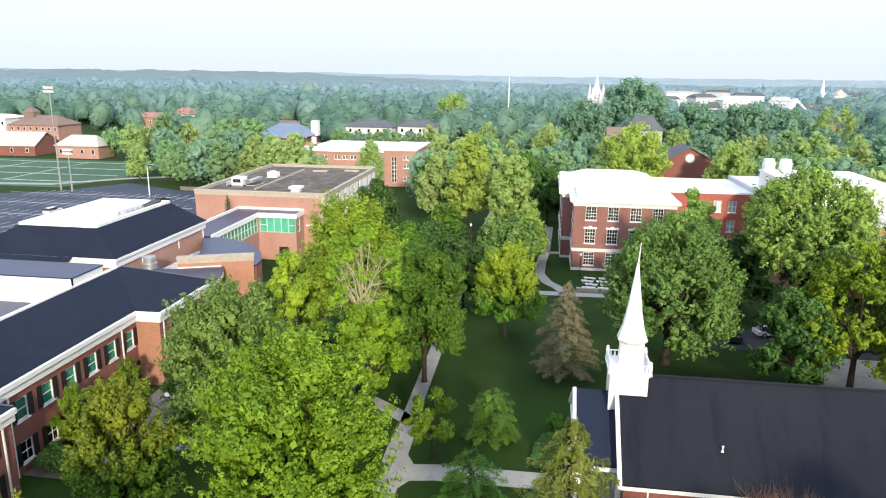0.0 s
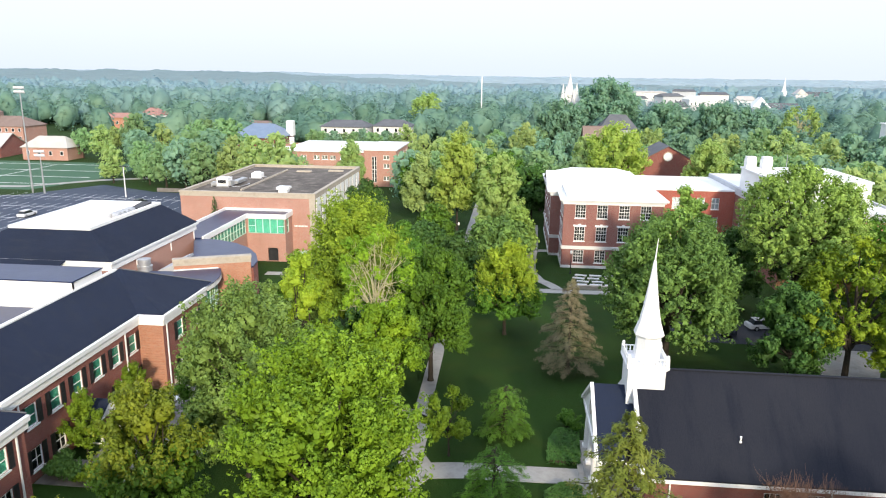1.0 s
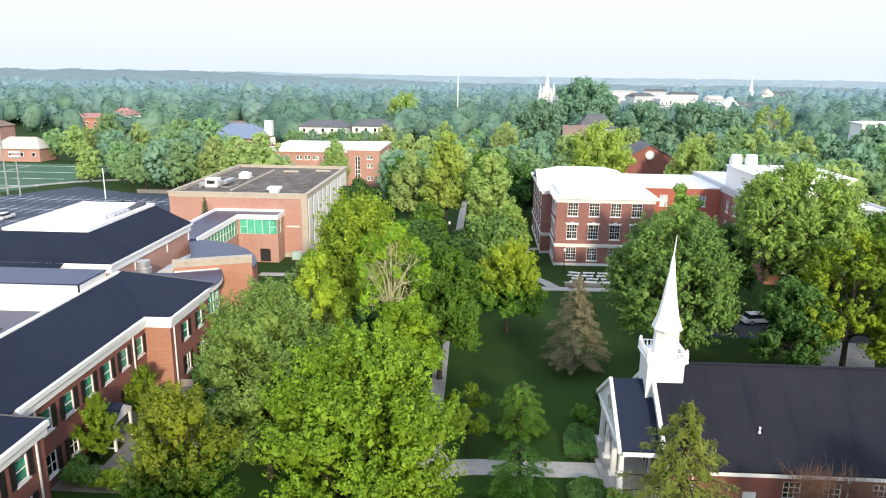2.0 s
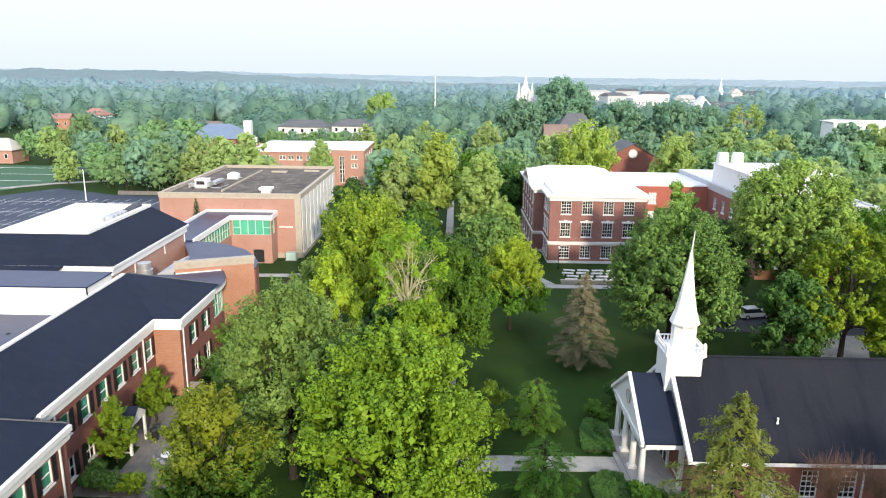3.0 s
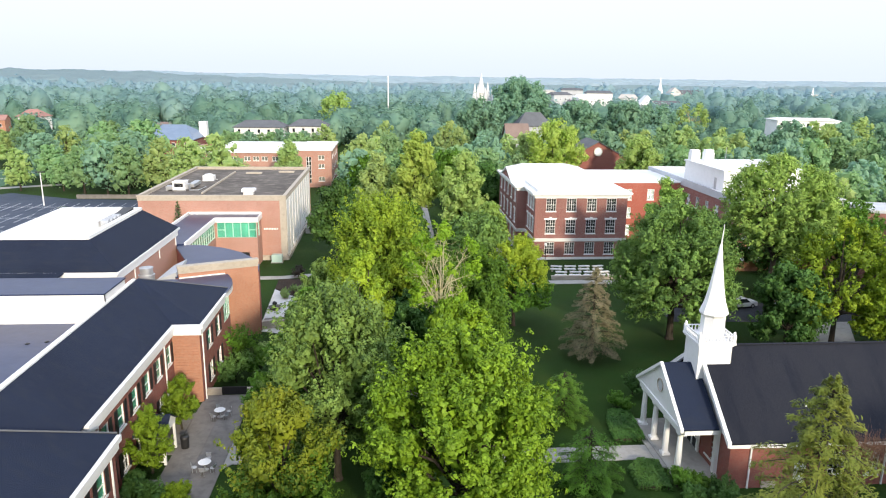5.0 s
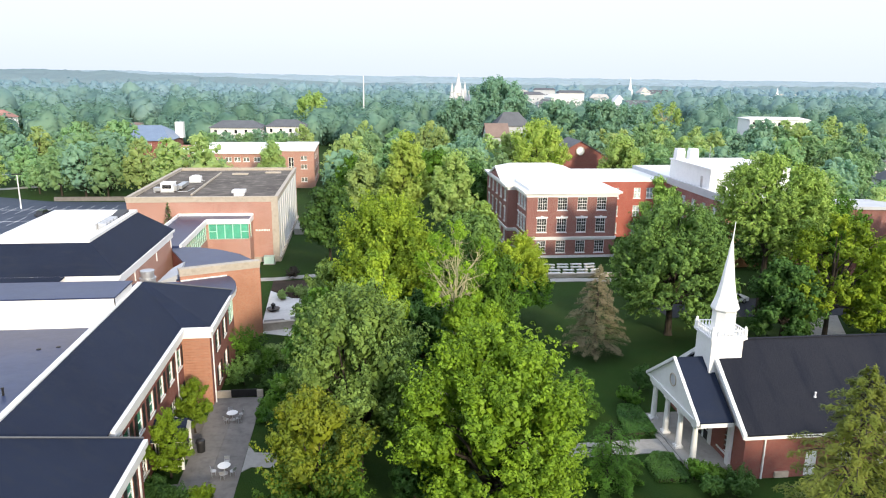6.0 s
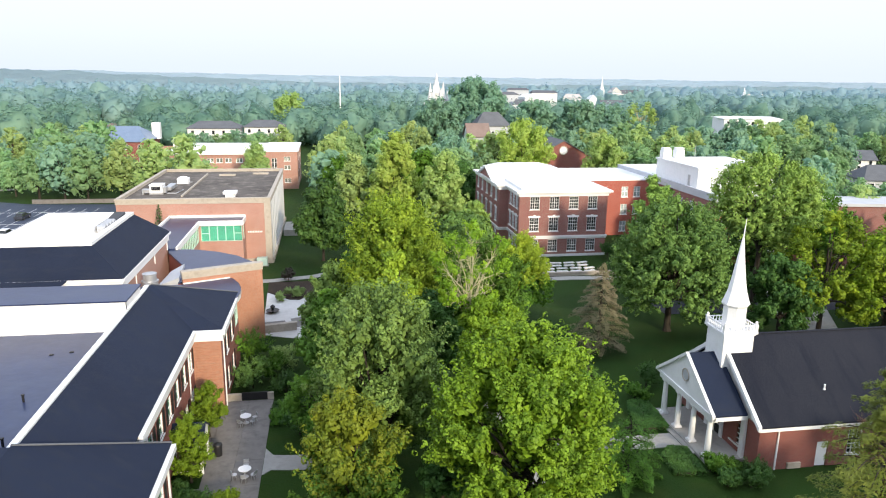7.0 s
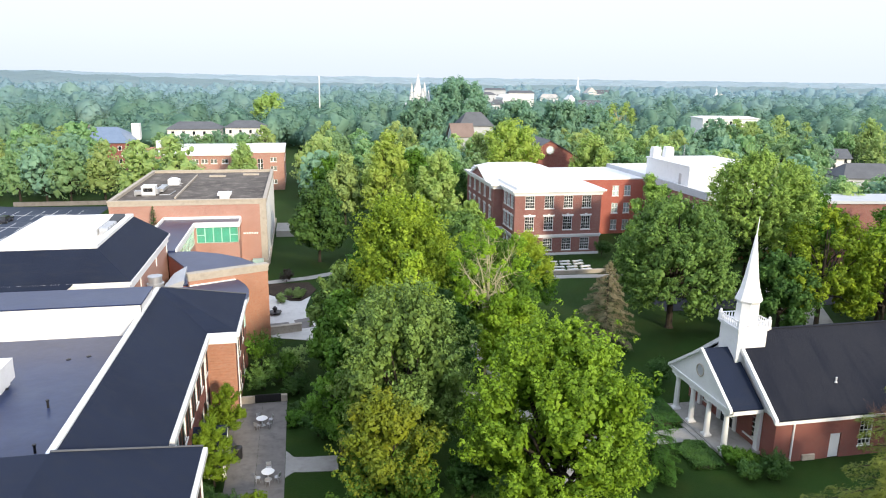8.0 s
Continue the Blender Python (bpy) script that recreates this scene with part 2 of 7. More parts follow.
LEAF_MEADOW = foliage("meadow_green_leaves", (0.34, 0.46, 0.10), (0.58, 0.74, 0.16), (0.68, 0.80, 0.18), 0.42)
LEAF_STRAW = foliage("straw_green_leaves", (0.0952, 0.1738, 0.0360), (0.3819, 0.5830, 0.1120), (0.5701, 0.8024, 0.1760))
TWIG = surface("reddish_brown_twigs", (0.26, 0.15, 0.10), (0.17, 0.10, 0.07), 0.9, 5.0, 0.8, 0.5)
LEAF_BRONZE = foliage("bronze_tipped_leaves", (0.086, 0.146, 0.010), (0.259, 0.351, 0.024), (0.429, 0.475, 0.034))
LEAF_LIME = foliage("lime_green_leaves", (0.088, 0.196, 0.010), (0.319, 0.577, 0.034), (0.504, 0.762, 0.045), 0.2)
LEAF_PURPLE = foliage("purple_leaves", (0.045, 0.04, 0.035), (0.09, 0.08, 0.06), (0.11, 0.09, 0.07))
LEAF_LEMON = foliage("lemon_green_leaves", (0.234, 0.326, 0.030), (0.468, 0.592, 0.050), (0.576, 0.673, 0.060), 0.3)
LEAF_SAGE = foliage("sage_green_leaves", (0.052, 0.116, 0.026), (0.215, 0.392, 0.086), (0.320, 0.540, 0.118))
STONE_WHITE = surface("pale_hazy_stone", (0.74, 0.74, 0.74), (0.66, 0.66, 0.67), 0.8, 3.0, 0.3, 0.2)

# ---- building blocks ----
class Shape:
    """Corners and faces of one mesh."""

    def __init__(self):
        self.v, self.f = [], []

    def face(self, *points):
        n = len(self.v)
        self.v.extend(tuple(p) for p in points)
        self.f.append(tuple(range(n, n + len(points))))
        return self

    def box(self, x0, y0, z0, x1, y1, z1):
        n = len(self.v)
        self.v.extend((x, y, z) for z in (z0, z1) for x, y in ((x0, y0), (x1, y0), (x1, y1), (x0, y1)))
        self.f.extend(tuple(n + i for i in q) for q in ((3, 2, 1, 0), (4, 5, 6, 7), (0, 1, 5, 4), (1, 2, 6, 5), (2, 3, 7, 6), (3, 0, 4, 7)))
        return self

    def prism(self, outline, z0, z1):
        """An upright block over a plan outline, anticlockwise from above."""
        n, k = len(self.v), len(outline)
        self.v.extend((x, y, z0) for x, y in outline)
        self.v.extend((x, y, z1) for x, y in outline)
        self.f.append(tuple(n + i for i in reversed(range(k))))
        self.f.append(tuple(n + k + i for i in range(k)))
        self.f.extend((n + i, n + (i + 1) % k, n + k + (i + 1) % k, n + k + i) for i in range(k))
        return self

    def slab(self, points, thick):
        """A sloping sheet with its thickness taken downwards."""
        n, k = len(self.v), len(points)
        self.v.extend((x, y, z - thick) for x, y, z in points)
        self.v.extend(tuple(p) for p in points)
        self.f.append(tuple(n + i for i in reversed(range(k))))
        self.f.append(tuple(n + k + i for i in range(k)))
        self.f.extend((n + i, n + (i + 1) % k, n + k + (i + 1) % k, n + k + i) for i in range(k))
        return self

    def tube(self, points, radii, sides=7):
        n = len(self.v)
        points = [Vector(p) for p in points]
        for i, p in enumerate(points):
            d = (points[min(i + 1, len(points) - 1)] - points[max(i - 1, 0)]).normalized()
            a = d.cross(Vector((0.31, 0.95, 0.07))).normalized()
            b = d.cross(a)
            for s in range(sides):
                w = 2 * math.pi * s / sides
                self.v.append(tuple(p + radii[i] * (math.cos(w) * a + math.sin(w) * b)))
        for i in range(len(points) - 1):
            for s in range(sides):
                q, r = n + i * sides, (s + 1) % sides
                self.f.append((q + s, q + r, q + sides + r, q + sides + s))
        self.f.append(tuple(n + s for s in reversed(range(sides))))
        self.f.append(tuple(n + (len(points) - 1) * sides + s for s in range(sides)))
        return self

    def lathe(self, profile, sides, x=0.0, y=0.0, turn=0.0):
        n = len(self.v)
        for r, z in profile:
            for s in range(sides):
                w = 2 * math.pi * (s + turn) / sides
                self.v.append((x + r * math.cos(w), y + r * math.sin(w), z))
        for i in range(len(profile) - 1):
            for s in range(sides):
                q, r = n + i * sides, (s + 1) % sides
                self.f.append((q + s, q + r, q + sides + r, q + sides + s))
        self.f.append(tuple(n + s for s in reversed(range(sides))))
        self.f.append(tuple(n + (len(profile) - 1) * sides + s for s in range(sides)))
        return self

    def mesh(self, name, material):
        data = bpy.data.meshes.new(name)
        data.from_pydata(self.v, [], self.f)
        data.materials.append(material)
        data.update()
        return data


ORIGIN = {}


def thing(name, label, category, at=(0, 0, 0), group="", kind=""):
    """An Empty at the base of a thing, to carry its parts."""
    ob = tagged(new(name), label, category, group, kind)
    ob.location = at
    ob.empty_display_size = 0.5
    ORIGIN[ob.name] = Vector(at)
    return ob


def part(name, shape, material, parent, label="", at=None, turn=0.0):
    """One mesh under a thing or part. Without `at` the shape is in world metres, else in its own."""
    data = shape if isinstance(shape, bpy.types.Mesh) else shape.mesh(name, material)
    ob = tagged(new(name, data), label)
    ob.parent = parent
    base = ORIGIN.get(parent.name, Vector((0, 0, 0)))
    if at is None:
        ob.location = -base
        ORIGIN[ob.name] = Vector((0, 0, 0))
    else:
        ob.location = Vector(at) - base
        ob.rotation_euler = (0, 0, radians(turn))
    return ob


def solid(name, shape, material, label, category, group="", kind=""):
    """A thing or a piece of the setting that is one mesh, in world metres."""
    return tagged(new(name, shape.mesh(name, material)), label, category, group, kind)


def pierced(p, q, z0, z1, thick, holes):
    """A wall from p to q, its outer face on the right of that way, with rectangular openings (from, to, bottom, top)."""
    s = Shape()
    p, q = Vector((*p, 0)), Vector((*q, 0))
    along = (q - p).normalized()
    inward = Vector((-along.y, along.x, 0)) * thick
    length = (q - p).length
    us = sorted({0.0, length, *(h[0] for h in holes), *(h[1] for h in holes)})
    zs = sorted({z0, z1, *(h[2] for h in holes), *(h[3] for h in holes)})

    def spot(u, z, back=False):
        return p + along * u + (inward if back else Vector((0, 0, 0))) + Vector((0, 0, z))

    def open_at(u, z):
        return any(a < u < b and c < z < d for a, b, c, d in holes)

    for i in range(len(us) - 1):
        for j in range(len(zs) - 1):
            a, b, c, d = us[i], us[i + 1], zs[j], zs[j + 1]
            if not open_at((a + b) / 2, (c + d) / 2):
                s.face(spot(a, c), spot(b, c), spot(b, d), spot(a, d))
                s.face(spot(b, c, True), spot(a, c, True), spot(a, d, True), spot(b, d, True))
    s.face(spot(0.0, z1), spot(length, z1), spot(length, z1, True), spot(0.0, z1, True))
    for a, b, c, d in holes:
        edge = [(a, c), (b, c), (b, d), (a, d)]
        for k in range(4):
            (u, z), (w, y) = edge[k], edge[(k + 1) % 4]
            s.face(spot(u, z), spot(u, z, True), spot(w, y, True), spot(w, y))
    return s


def window_kind(w, h, columns, rows, frame, pane, blind, trim, shutter=None, key=False, sill=True, bar=0.045, deep=0.12):
    """Meshes of a window, its middle at the origin, facing -y: (name, mesh, label) rows, the frame first."""
    f = Shape()
    e = 0.07
    f.box(-w / 2, 0.04, -h / 2, -w / 2 + e, 0.04 + deep, h / 2).box(w / 2 - e, 0.04, -h / 2, w / 2, 0.04 + deep, h / 2)
    f.box(-w / 2 + e, 0.04, -h / 2, w / 2 - e, 0.04 + deep, -h / 2 + e).box(-w / 2 + e, 0.04, h / 2 - e, w / 2 - e, 0.04 + deep, h / 2)
    rows_out = [("window", f.mesh("window", frame), "")]
    g = Shape()
    for i in range(1, columns):
        x = -w / 2 + e + (w - 2 * e) * i / columns
        wide = bar * (1.9 if columns % 2 == 0 and i == columns // 2 else 1)
        g.box(x - wide / 2, 0.05, -h / 2 + e, x + wide / 2, 0.10, h / 2 - e)
    for i in range(1, rows):
        z = -h / 2 + e + (h - 2 * e) * i / rows
        wide = bar * (1.9 if rows % 2 == 0 and i == rows // 2 else 1)
        g.box(-w / 2 + e, 0.045, z - wide / 2, w / 2 - e, 0.105, z + wide / 2)
    if columns > 1 or rows > 1:
        rows_out.append(("sash", g.mesh("sash", frame), ""))
    rows_out.append(("pane", Shape().box(-w / 2 + e, 0.11, -h / 2 + e, w / 2 - e, 0.125, h / 2 - e).mesh("pane", pane), "clear window glass"))
    # a real blind, or for dark windows a near-black sheet as the unlit room
    if blind:
        rows_out.append(("blind", Shape().box(-w / 2 + e, 0.17, -h / 2 + e, w / 2 - e, 0.19, h / 2 - e).mesh("blind", blind), ""))
    if sill:
        rows_out.append(("sill", Shape().box(-w / 2 - 0.1, -0.10, -h / 2 - 0.14, w / 2 + 0.1, 0.1, -h / 2 - 0.002).mesh("sill", trim), ""))
    if key:
        k = Shape().box(-w / 2 - 0.22, -0.06, h / 2 + 0.004, w / 2 + 0.22, 0.05, h / 2 + 0.30)
        k.slab([(-0.24, -0.10, h / 2 + 0.46), (0.24, -0.10, h / 2 + 0.46), (0.16, 0.04, h / 2 + 0.46), (-0.16, 0.04, h / 2 + 0.46)], 0.5)
        rows_out.append(("lintel", k.mesh("lintel", trim), "white stone lintel with keystone"))
    if shutter:
        sh = Shape()
        sw = w * 0.42
        sh.box(0, -0.05, -h / 2 - 0.06, 0.07, -0.003, h / 2 + 0.06).box(sw - 0.07, -0.05, -h / 2 - 0.06, sw, -0.003, h / 2 + 0.06)
        for z in (-h / 2 - 0.06, -0.05, h / 2 - 0.04):
            sh.box(0.07, -0.05, z, sw - 0.07, -0.003, z + 0.1)
        n = 14
        for i in range(n):
            z = -h / 2 + 0.05 + (h - 0.1) * i / n
            sh.slab([(0.07, -0.045, z), (sw - 0.07, -0.045, z), (sw - 0.07, -0.012, z + 0.09), (0.07, -0.012, z + 0.09)], 0.015)
        sh.box(0.07, -0.012, -h / 2, sw - 0.07, -0.003, h / 2)
        rows_out.append(("shutter", sh.mesh("shutter", shutter), "black louvred shutter", w / 2 + 0.02))
        rows_out.append(("shutter", rows_out[-1][1], "black louvred shutter", -w / 2 - 0.02 - sw))
    return rows_out


def set_window(kind, parent, x, y, z, turn=0.0):
    """turn: 0 faces south, 90 east, -90 west."""
    first = part("window", kind[0][1], None, parent, "", (x, y, z), turn)
    for name, mesh, label, *shift in kind[1:]:
        ob = tagged(new(name, mesh), label)
        ob.parent = first
        ob.location = (shift[0] if shift else 0, 0, 0)
        if name == "pane":
            ob.visible_shadow = False
    return first


def ring(x0, y0, x1, y1, z0, z1, wide, out=0.0):
    """A rectangular band of four butted bars, for copings, fascias and cornices."""
    s = Shape()
    a, b, c, d = x0 - out, y0 - out, x1 + out, y1 + out
    s.box(a, b, z0, c, b + wide, z1).box(a, d - wide, z0, c, d, z1)
    s.box(a, b + wide, z0, a + wide, d - wide, z1).box(c - wide, b + wide, z0, c, d - wide, z1)
    return s

# ---- ground, paths, paving ----
ground = Shape()
steps = [-4000, -1500, -600, -200, 0, 200, 600, 1500, 4500]
for i in range(len(steps) - 1):
    for j in range(len(steps) - 1):
        x0, x1, y0, y1 = steps[i], steps[i + 1], steps[j], steps[j + 1]
        ground.face((x0, y0, 0), (x1, y0, 0), (x1, y1, 0), (x0, y1, 0))
solid("ground", ground, GRASS, "dark green mown lawn under shade trees", "lawn", kind="structure")


def paving(name, outline, material, label, category, top=0.05):
    return solid(name, Shape().prism(outline, -0.05, top), material, label, category, kind="structure")


def walkway(points, wide, label="pale concrete campus footpath across the lawn"):
    """A footpath of constant width along a line of points."""
    left, right = [], []
    for i, p in enumerate(points):
        a, b = Vector(points[max(i - 1, 0)]), Vector(points[min(i + 1, len(points) - 1)])
        d = (b - a).normalized()
        n = Vector((-d.y, d.x)) * wide / 2
        left.append(tuple(Vector(p) + n))
        right.append(tuple(Vector(p) - n))
    s = Shape()
    for i in range(len(points) - 1):
        s.prism([right[i], right[i + 1], left[i + 1], left[i]], -0.05, 0.05)
    return solid("path", s, CONCRETE, label, "footpath", kind="structure")


walkway([(-12.9, 30), (-12.9, 49.2)], 1.9)
walkway([(-13.0, 53.4), (-13.2, 61), (-13.3, 76), (-13.6, 100), (-13.3, 150), (-13.0, 190)], 1.55)
walkway([(-12.9, 59.6), (-14.2, 60.7), (-16.3, 62.4), (-22, 66.5), (-29.5, 78.5), (-31, 84)], 1.6)
paving("path_junction", [(-13.9, 48.8), (-11.9, 48.8), (-11.2, 49.9), (-9.2, 50.2), (1.4, 50.4), (1.4, 52.7), (-9.2, 52.6), (-11.3, 52.3), (-12.1, 53.8), (-12.1, 58), (-14.1, 58), (-14.1, 53.4)],
       CONCRETE, "concrete footpath junction leading to the chapel porch", "footpath", 0.054)
walkway([(0.1, 150), (-0.6, 128.4), (-1.3, 120.2), (-1.5, 112.9), (-0.3, 108.2), (1.2, 106), (2.5, 103.3)], 1.7)
walkway([(-13.0, 102.0), (-1.8, 102.4), (9.0, 102.6), (22, 101.5)], 1.9)
walkway([(0, 127.5), (3.5, 127.8)], 1.6)
walkway([(-44.5, 106.2), (-38.5, 106.4), (-32.5, 108.0), (-27, 111)], 1.7)

patio = thing("patio", "stained concrete patio beside the brick wing", "patio", (-38.6, 55, 0), kind="structure")
for i in range(5):
    for j in range(3):
        if not (j == 0 and i in (1, 4)):
            x0, y0 = -42.3 + j * 2.33, 45.6 + i * 3.78
            part("slab", Shape().box(x0, y0, -0.04, x0 + 2.31, y0 + 3.76, 0.06), PATIO, patio)
paving("path_apron", [(-35.3, 50.7), (-34.6, 51.4), (-33.2, 51.2), (-31, 51), (-31, 53.4), (-33.2, 53.5), (-34.6, 53.7), (-35.3, 54.9)], CONCRETE, "concrete apron joining patio and footpath", "footpath")
plaza = [(-38.0, 82.6), (-32.0, 80.4), (-31.4, 84.5), (-32.9, 89.5), (-33.3, 91.8), (-33.1, 94.2), (-32.5, 98.3), (-33.9, 96.2), (-35.3, 96.4), (-36.9, 98.2), (-38.7, 100.2)]
paving("plaza", plaza, CONCRETE_PALE, "pale concrete courtyard with curved planting beds", "courtyard")
paving("planting_bed", [(-38.7, 100.3), (-36.9, 98.3), (-35.3, 96.5), (-33.9, 96.3), (-32.6, 98.5), (-31.6, 101.5), (-32.6, 105.4), (-38.9, 105.4)], SOIL, "dark mulch planting bed", "planting bed", 0.09)
solid("paver_field", Shape().prism([(-38.0, 85.4), (-35.2, 86.2), (-35.5, 87.6), (-38.0, 87.2)], 0.05, 0.09), PATIO, "grey stone pavers in the courtyard", "paving slab", kind="structure")
solid("paver_field", Shape().prism([(-34.2, 84.9), (-32.2, 85.3), (-32.8, 89.0), (-34.8, 88.2)], 0.05, 0.09), PATIO, "grey stone pavers in the courtyard", "paving slab", kind="structure")
solid("courtyard_wall", Shape().prism([(-37.9, 83.1), (-33.8, 84.0), (-33.9, 84.45), (-38.0, 83.55)], 0, 0.95).prism([(-37.9, 83.02), (-33.72, 83.94), (-33.82, 84.53), (-38.0, 83.63)], 0.95, 1.08), LIMESTONE, "low pale stone wall beside the courtyard", "low wall", kind="structure")
fountain = thing("fountain", "small dark bowl fountain in the courtyard", "fountain", (-37.3, 91.1, 0.05))
part("bowl", Shape().lathe([(0.35, 0.05), (0.3, 0.15), (0.85, 0.32), (0.9, 0.4), (0.7, 0.36)], 18, -37.3, 91.1), DARK_METAL, fountain)
part("pedestal", Shape().lathe([(0.2, 0.36), (0.14, 0.6), (0.34, 0.8), (0.3, 0.95), (0.1, 1.15)], 12, -37.3, 91.1), DARK_METAL, fountain)
cabinet = thing("utility_box", "grey-green utility cabinet by the library corner", "utility box", (-40.75, 115.9, 0))
part("cabinet", Shape().box(-41.6, 115.4, 0.1, -39.9, 116.6, 1.35), TEAL_FRAME, cabinet)
part("base", Shape().box(-41.75, 115.25, 0, -39.75, 116.75, 0.1), CONCRETE, cabinet)
# parking and street
paving("parking_lot", [(-190, 112), (-85, 112), (-78, 150), (-78, 176), (-101, 178), (-120, 187), (-132, 168), (-190, 150)], ASPHALT, "dark asphalt car park with white bay lines", "car park", 0.03)
lines = Shape()
for row, y in enumerate((128, 141, 154, 167)):
    for i in range(22):
        x = -142 + i * 2.75 + (7 if row > 2 else 0)
        if x < -82:
            lines.box(x, y - 4.6, 0.03, x + 0.09, y + 4.6, 0.04)
    lines.box(-142, y - 0.07, 0.03, -84, y + 0.07, 0.041)
solid("bay_lines", lines, WHITE_PAINT, "white painted parking bay lines", "road marking", kind="structure")
solid("retaining_wall", Shape().box(-100, 178.5, 0, -70, 178.9, 0.9).box(-100, 178.45, 0.9, -70, 178.95, 1.0), PATIO, "low grey concrete wall beyond the car park", "low wall", kind="structure")
paving("service_yard", [(-38.5, 62 + 76), (-34.6, 62 + 76), (-34.6, 62 + 84), (-38.5, 62 + 84)], CONCRETE, "concrete service ramp beside the library", "ramp", 1.2)
paving("sports_field", [(-215, 176), (-135, 176), (-128, 196), (-128, 232), (-215, 232)], TURF, "green sports field with white lines", "sports field", 0.02)
field = Shape()
for y in (186, 199, 212, 226):
    field.box(-214, y, 0.02, -132, y + 0.35, 0.035)
for x in (-200, -180, -160):
    field.box(x, 186.4, 0.02, x + 0.3, 225.8, 0.034)
solid("field_lines", field, WHITE_PAINT, "white lines painted on the turf", "field marking", kind="structure")
walkway([(-210, 172), (-140, 181), (-126, 195), (-108, 204)], 3.0, "pale concrete track round the sports field")
paving("street", [(16, 84), (64, 82), (90, 78), (90, 84), (64, 89.5), (16, 92)], ASPHALT_DARK, "asphalt drive under the trees behind the chapel", "road", 0.03)
paving("chapel_drive", [(24, 62.5), (29, 62.5), (40, 83), (32, 83)], CONCRETE, "pale concrete drive beside the chapel", "road", 0.035)

# ---- brick wing with slate roofs, beside the patio ----
W_SHUT = window_kind(1.35, 1.85, 1, 2, WHITE_PAINT, GLASS, BLIND, WHITE_PAINT, SHUTTER, bar=0.03)
W_SHUT_LOW = window_kind(1.35, 1.85, 2, 2, WHITE_PAINT, GLASS, UNLIT_DARK, WHITE_PAINT, SHUTTER, bar=0.03)
wing = thing("campus_building", "two-storey brick wing with black shutters and dark slate roof", "building", (-47, 55, 0))
spots = [46.55 + 3.05 * k for k in range(6)]
low = [46.55, 49.6, 58.75, 61.8]
holes = [(y - 0.675 - 43.0, y + 0.675 - 43.0, 4.55, 6.4) for y in spots] + [(y - 0.675 - 43.0, y + 0.675 - 43.0, 0.85, 2.7) for y in low] + [(9.0, 10.9, 0.0, 2.3)]
part("wall", pierced((-42.4, 43.0), (-42.4, 63.1), 0, 7.9, 0.35, holes), BRICK_RED, wing)
for y in spots:
    set_window(W_SHUT, wing, -42.4, y, 5.475, 90)
for y in low:
    set_window(W_SHUT_LOW, wing, -42.4, y, 1.775, 90)
door = part("door", Shape().box(-42.62, 52.05, 0.07, -42.55, 53.85, 2.28), UNLIT_DARK, wing, "dark glazed entrance door")
part("door_frame", Shape().box(-42.55, 52.02, 0.06, -42.45, 52.12, 2.29).box(-42.55, 53.78, 0.06, -42.45, 53.88, 2.29).box(-42.55, 52.9, 0.06, -42.45, 53.0, 2.2), WHITE_PAINT, door)
# the return wall gets the sun-coloured brick, the east walls the plain red
part("wall", pierced((-42.4, 63.1), (-39.8, 63.1), 0, 7.6, 0.35, []), BRICK_SUNLIT, wing, "return wall in brick coloured sunlit orange")
course = Shape().box(-1.31, -0.035, 0, 1.31, -0.002, 0.21).mesh("brick_course", BRICK_SUNLIT)
for i in range(24):
    part("brick_course", course, None, wing, "", (-41.1, 63.1, 0.35 + 0.28 * i))
spots2 = [66.7, 70.4]
holes = [(y - 0.675 - 63.1, y + 0.675 - 63.1, z - 0.925, z + 0.925) for y in spots2 for z in (5.475, 1.9)]
part("wall", pierced((-39.8, 63.1), (-39.8, 73.0), 0, 7.6, 0.35, holes), BRICK_RED, wing)
for y in spots2:
    set_window(W_SHUT, wing, -39.8, y, 5.475, 90)
    set_window(W_SHUT_LOW, wing, -39.8, y, 1.9, 90)
# curved glazed corner up to the screen wall
bow = [(-39.8, 73.0), (-39.72, 74.6), (-39.85, 76.2), (-40.25, 77.8), (-40.85, 79.3), (-41.2, 80.05)]
for i in range(len(bow) - 1):
    part("wall", pierced(bow[i], bow[i + 1], 0, 4.6, 0.3, []), BRICK_RED, wing)
    p, q = Vector((*bow[i], 0)), Vector((*bow[i + 1], 0))
    turn = math.degrees(math.atan2(q.y - p.y, q.x - p.x))
    span = (q - p).length
    set_window(window_kind(span - 0.04, 3.0, 2, 2, TEAL_FRAME, GLASS, BLIND, TEAL_FRAME, sill=False, bar=0.06), wing, *((p + q) / 2).xy, 6.1, turn)
# white eaves: gutter board, soffit and crown
eave = Shape()
eave.box(-42.4, 43.0, 7.1, -42.14, 62.84, 7.8).box(-42.45, 43.0, 7.8, -41.9, 62.6, 8.2)
eave.box(-42.4, 62.84, 7.1, -39.8, 63.1, 7.8).box(-42.45, 62.6, 7.8, -39.3, 63.12, 8.2)
eave.box(-39.8, 62.84, 7.1, -39.54, 73.0, 7.8).box(-39.85, 63.12, 7.8, -39.3, 73.0, 8.2)
outer = [(-39.3, 73.0), (-39.22, 74.6), (-39.35, 76.2), (-39.77, 77.9), (-40.4, 79.4), (-40.85, 80.3)]
for i in range(len(bow) - 1):
    eave.prism([bow[i], outer[i], outer[i + 1], bow[i + 1]], 7.6, 8.2)
part("eave", eave, WHITE_PAINT, wing, "white painted gutter and eaves board")
peak = (-46.9, 68.4, 11.2)
roof = Shape()
roof.slab([(-42.2, 41.2, 8.26), (-42.2, 62.86, 8.26), peak, (-47.15, 67.9, 11.15), (-47.15, 36.5, 11.15)], 0.12)
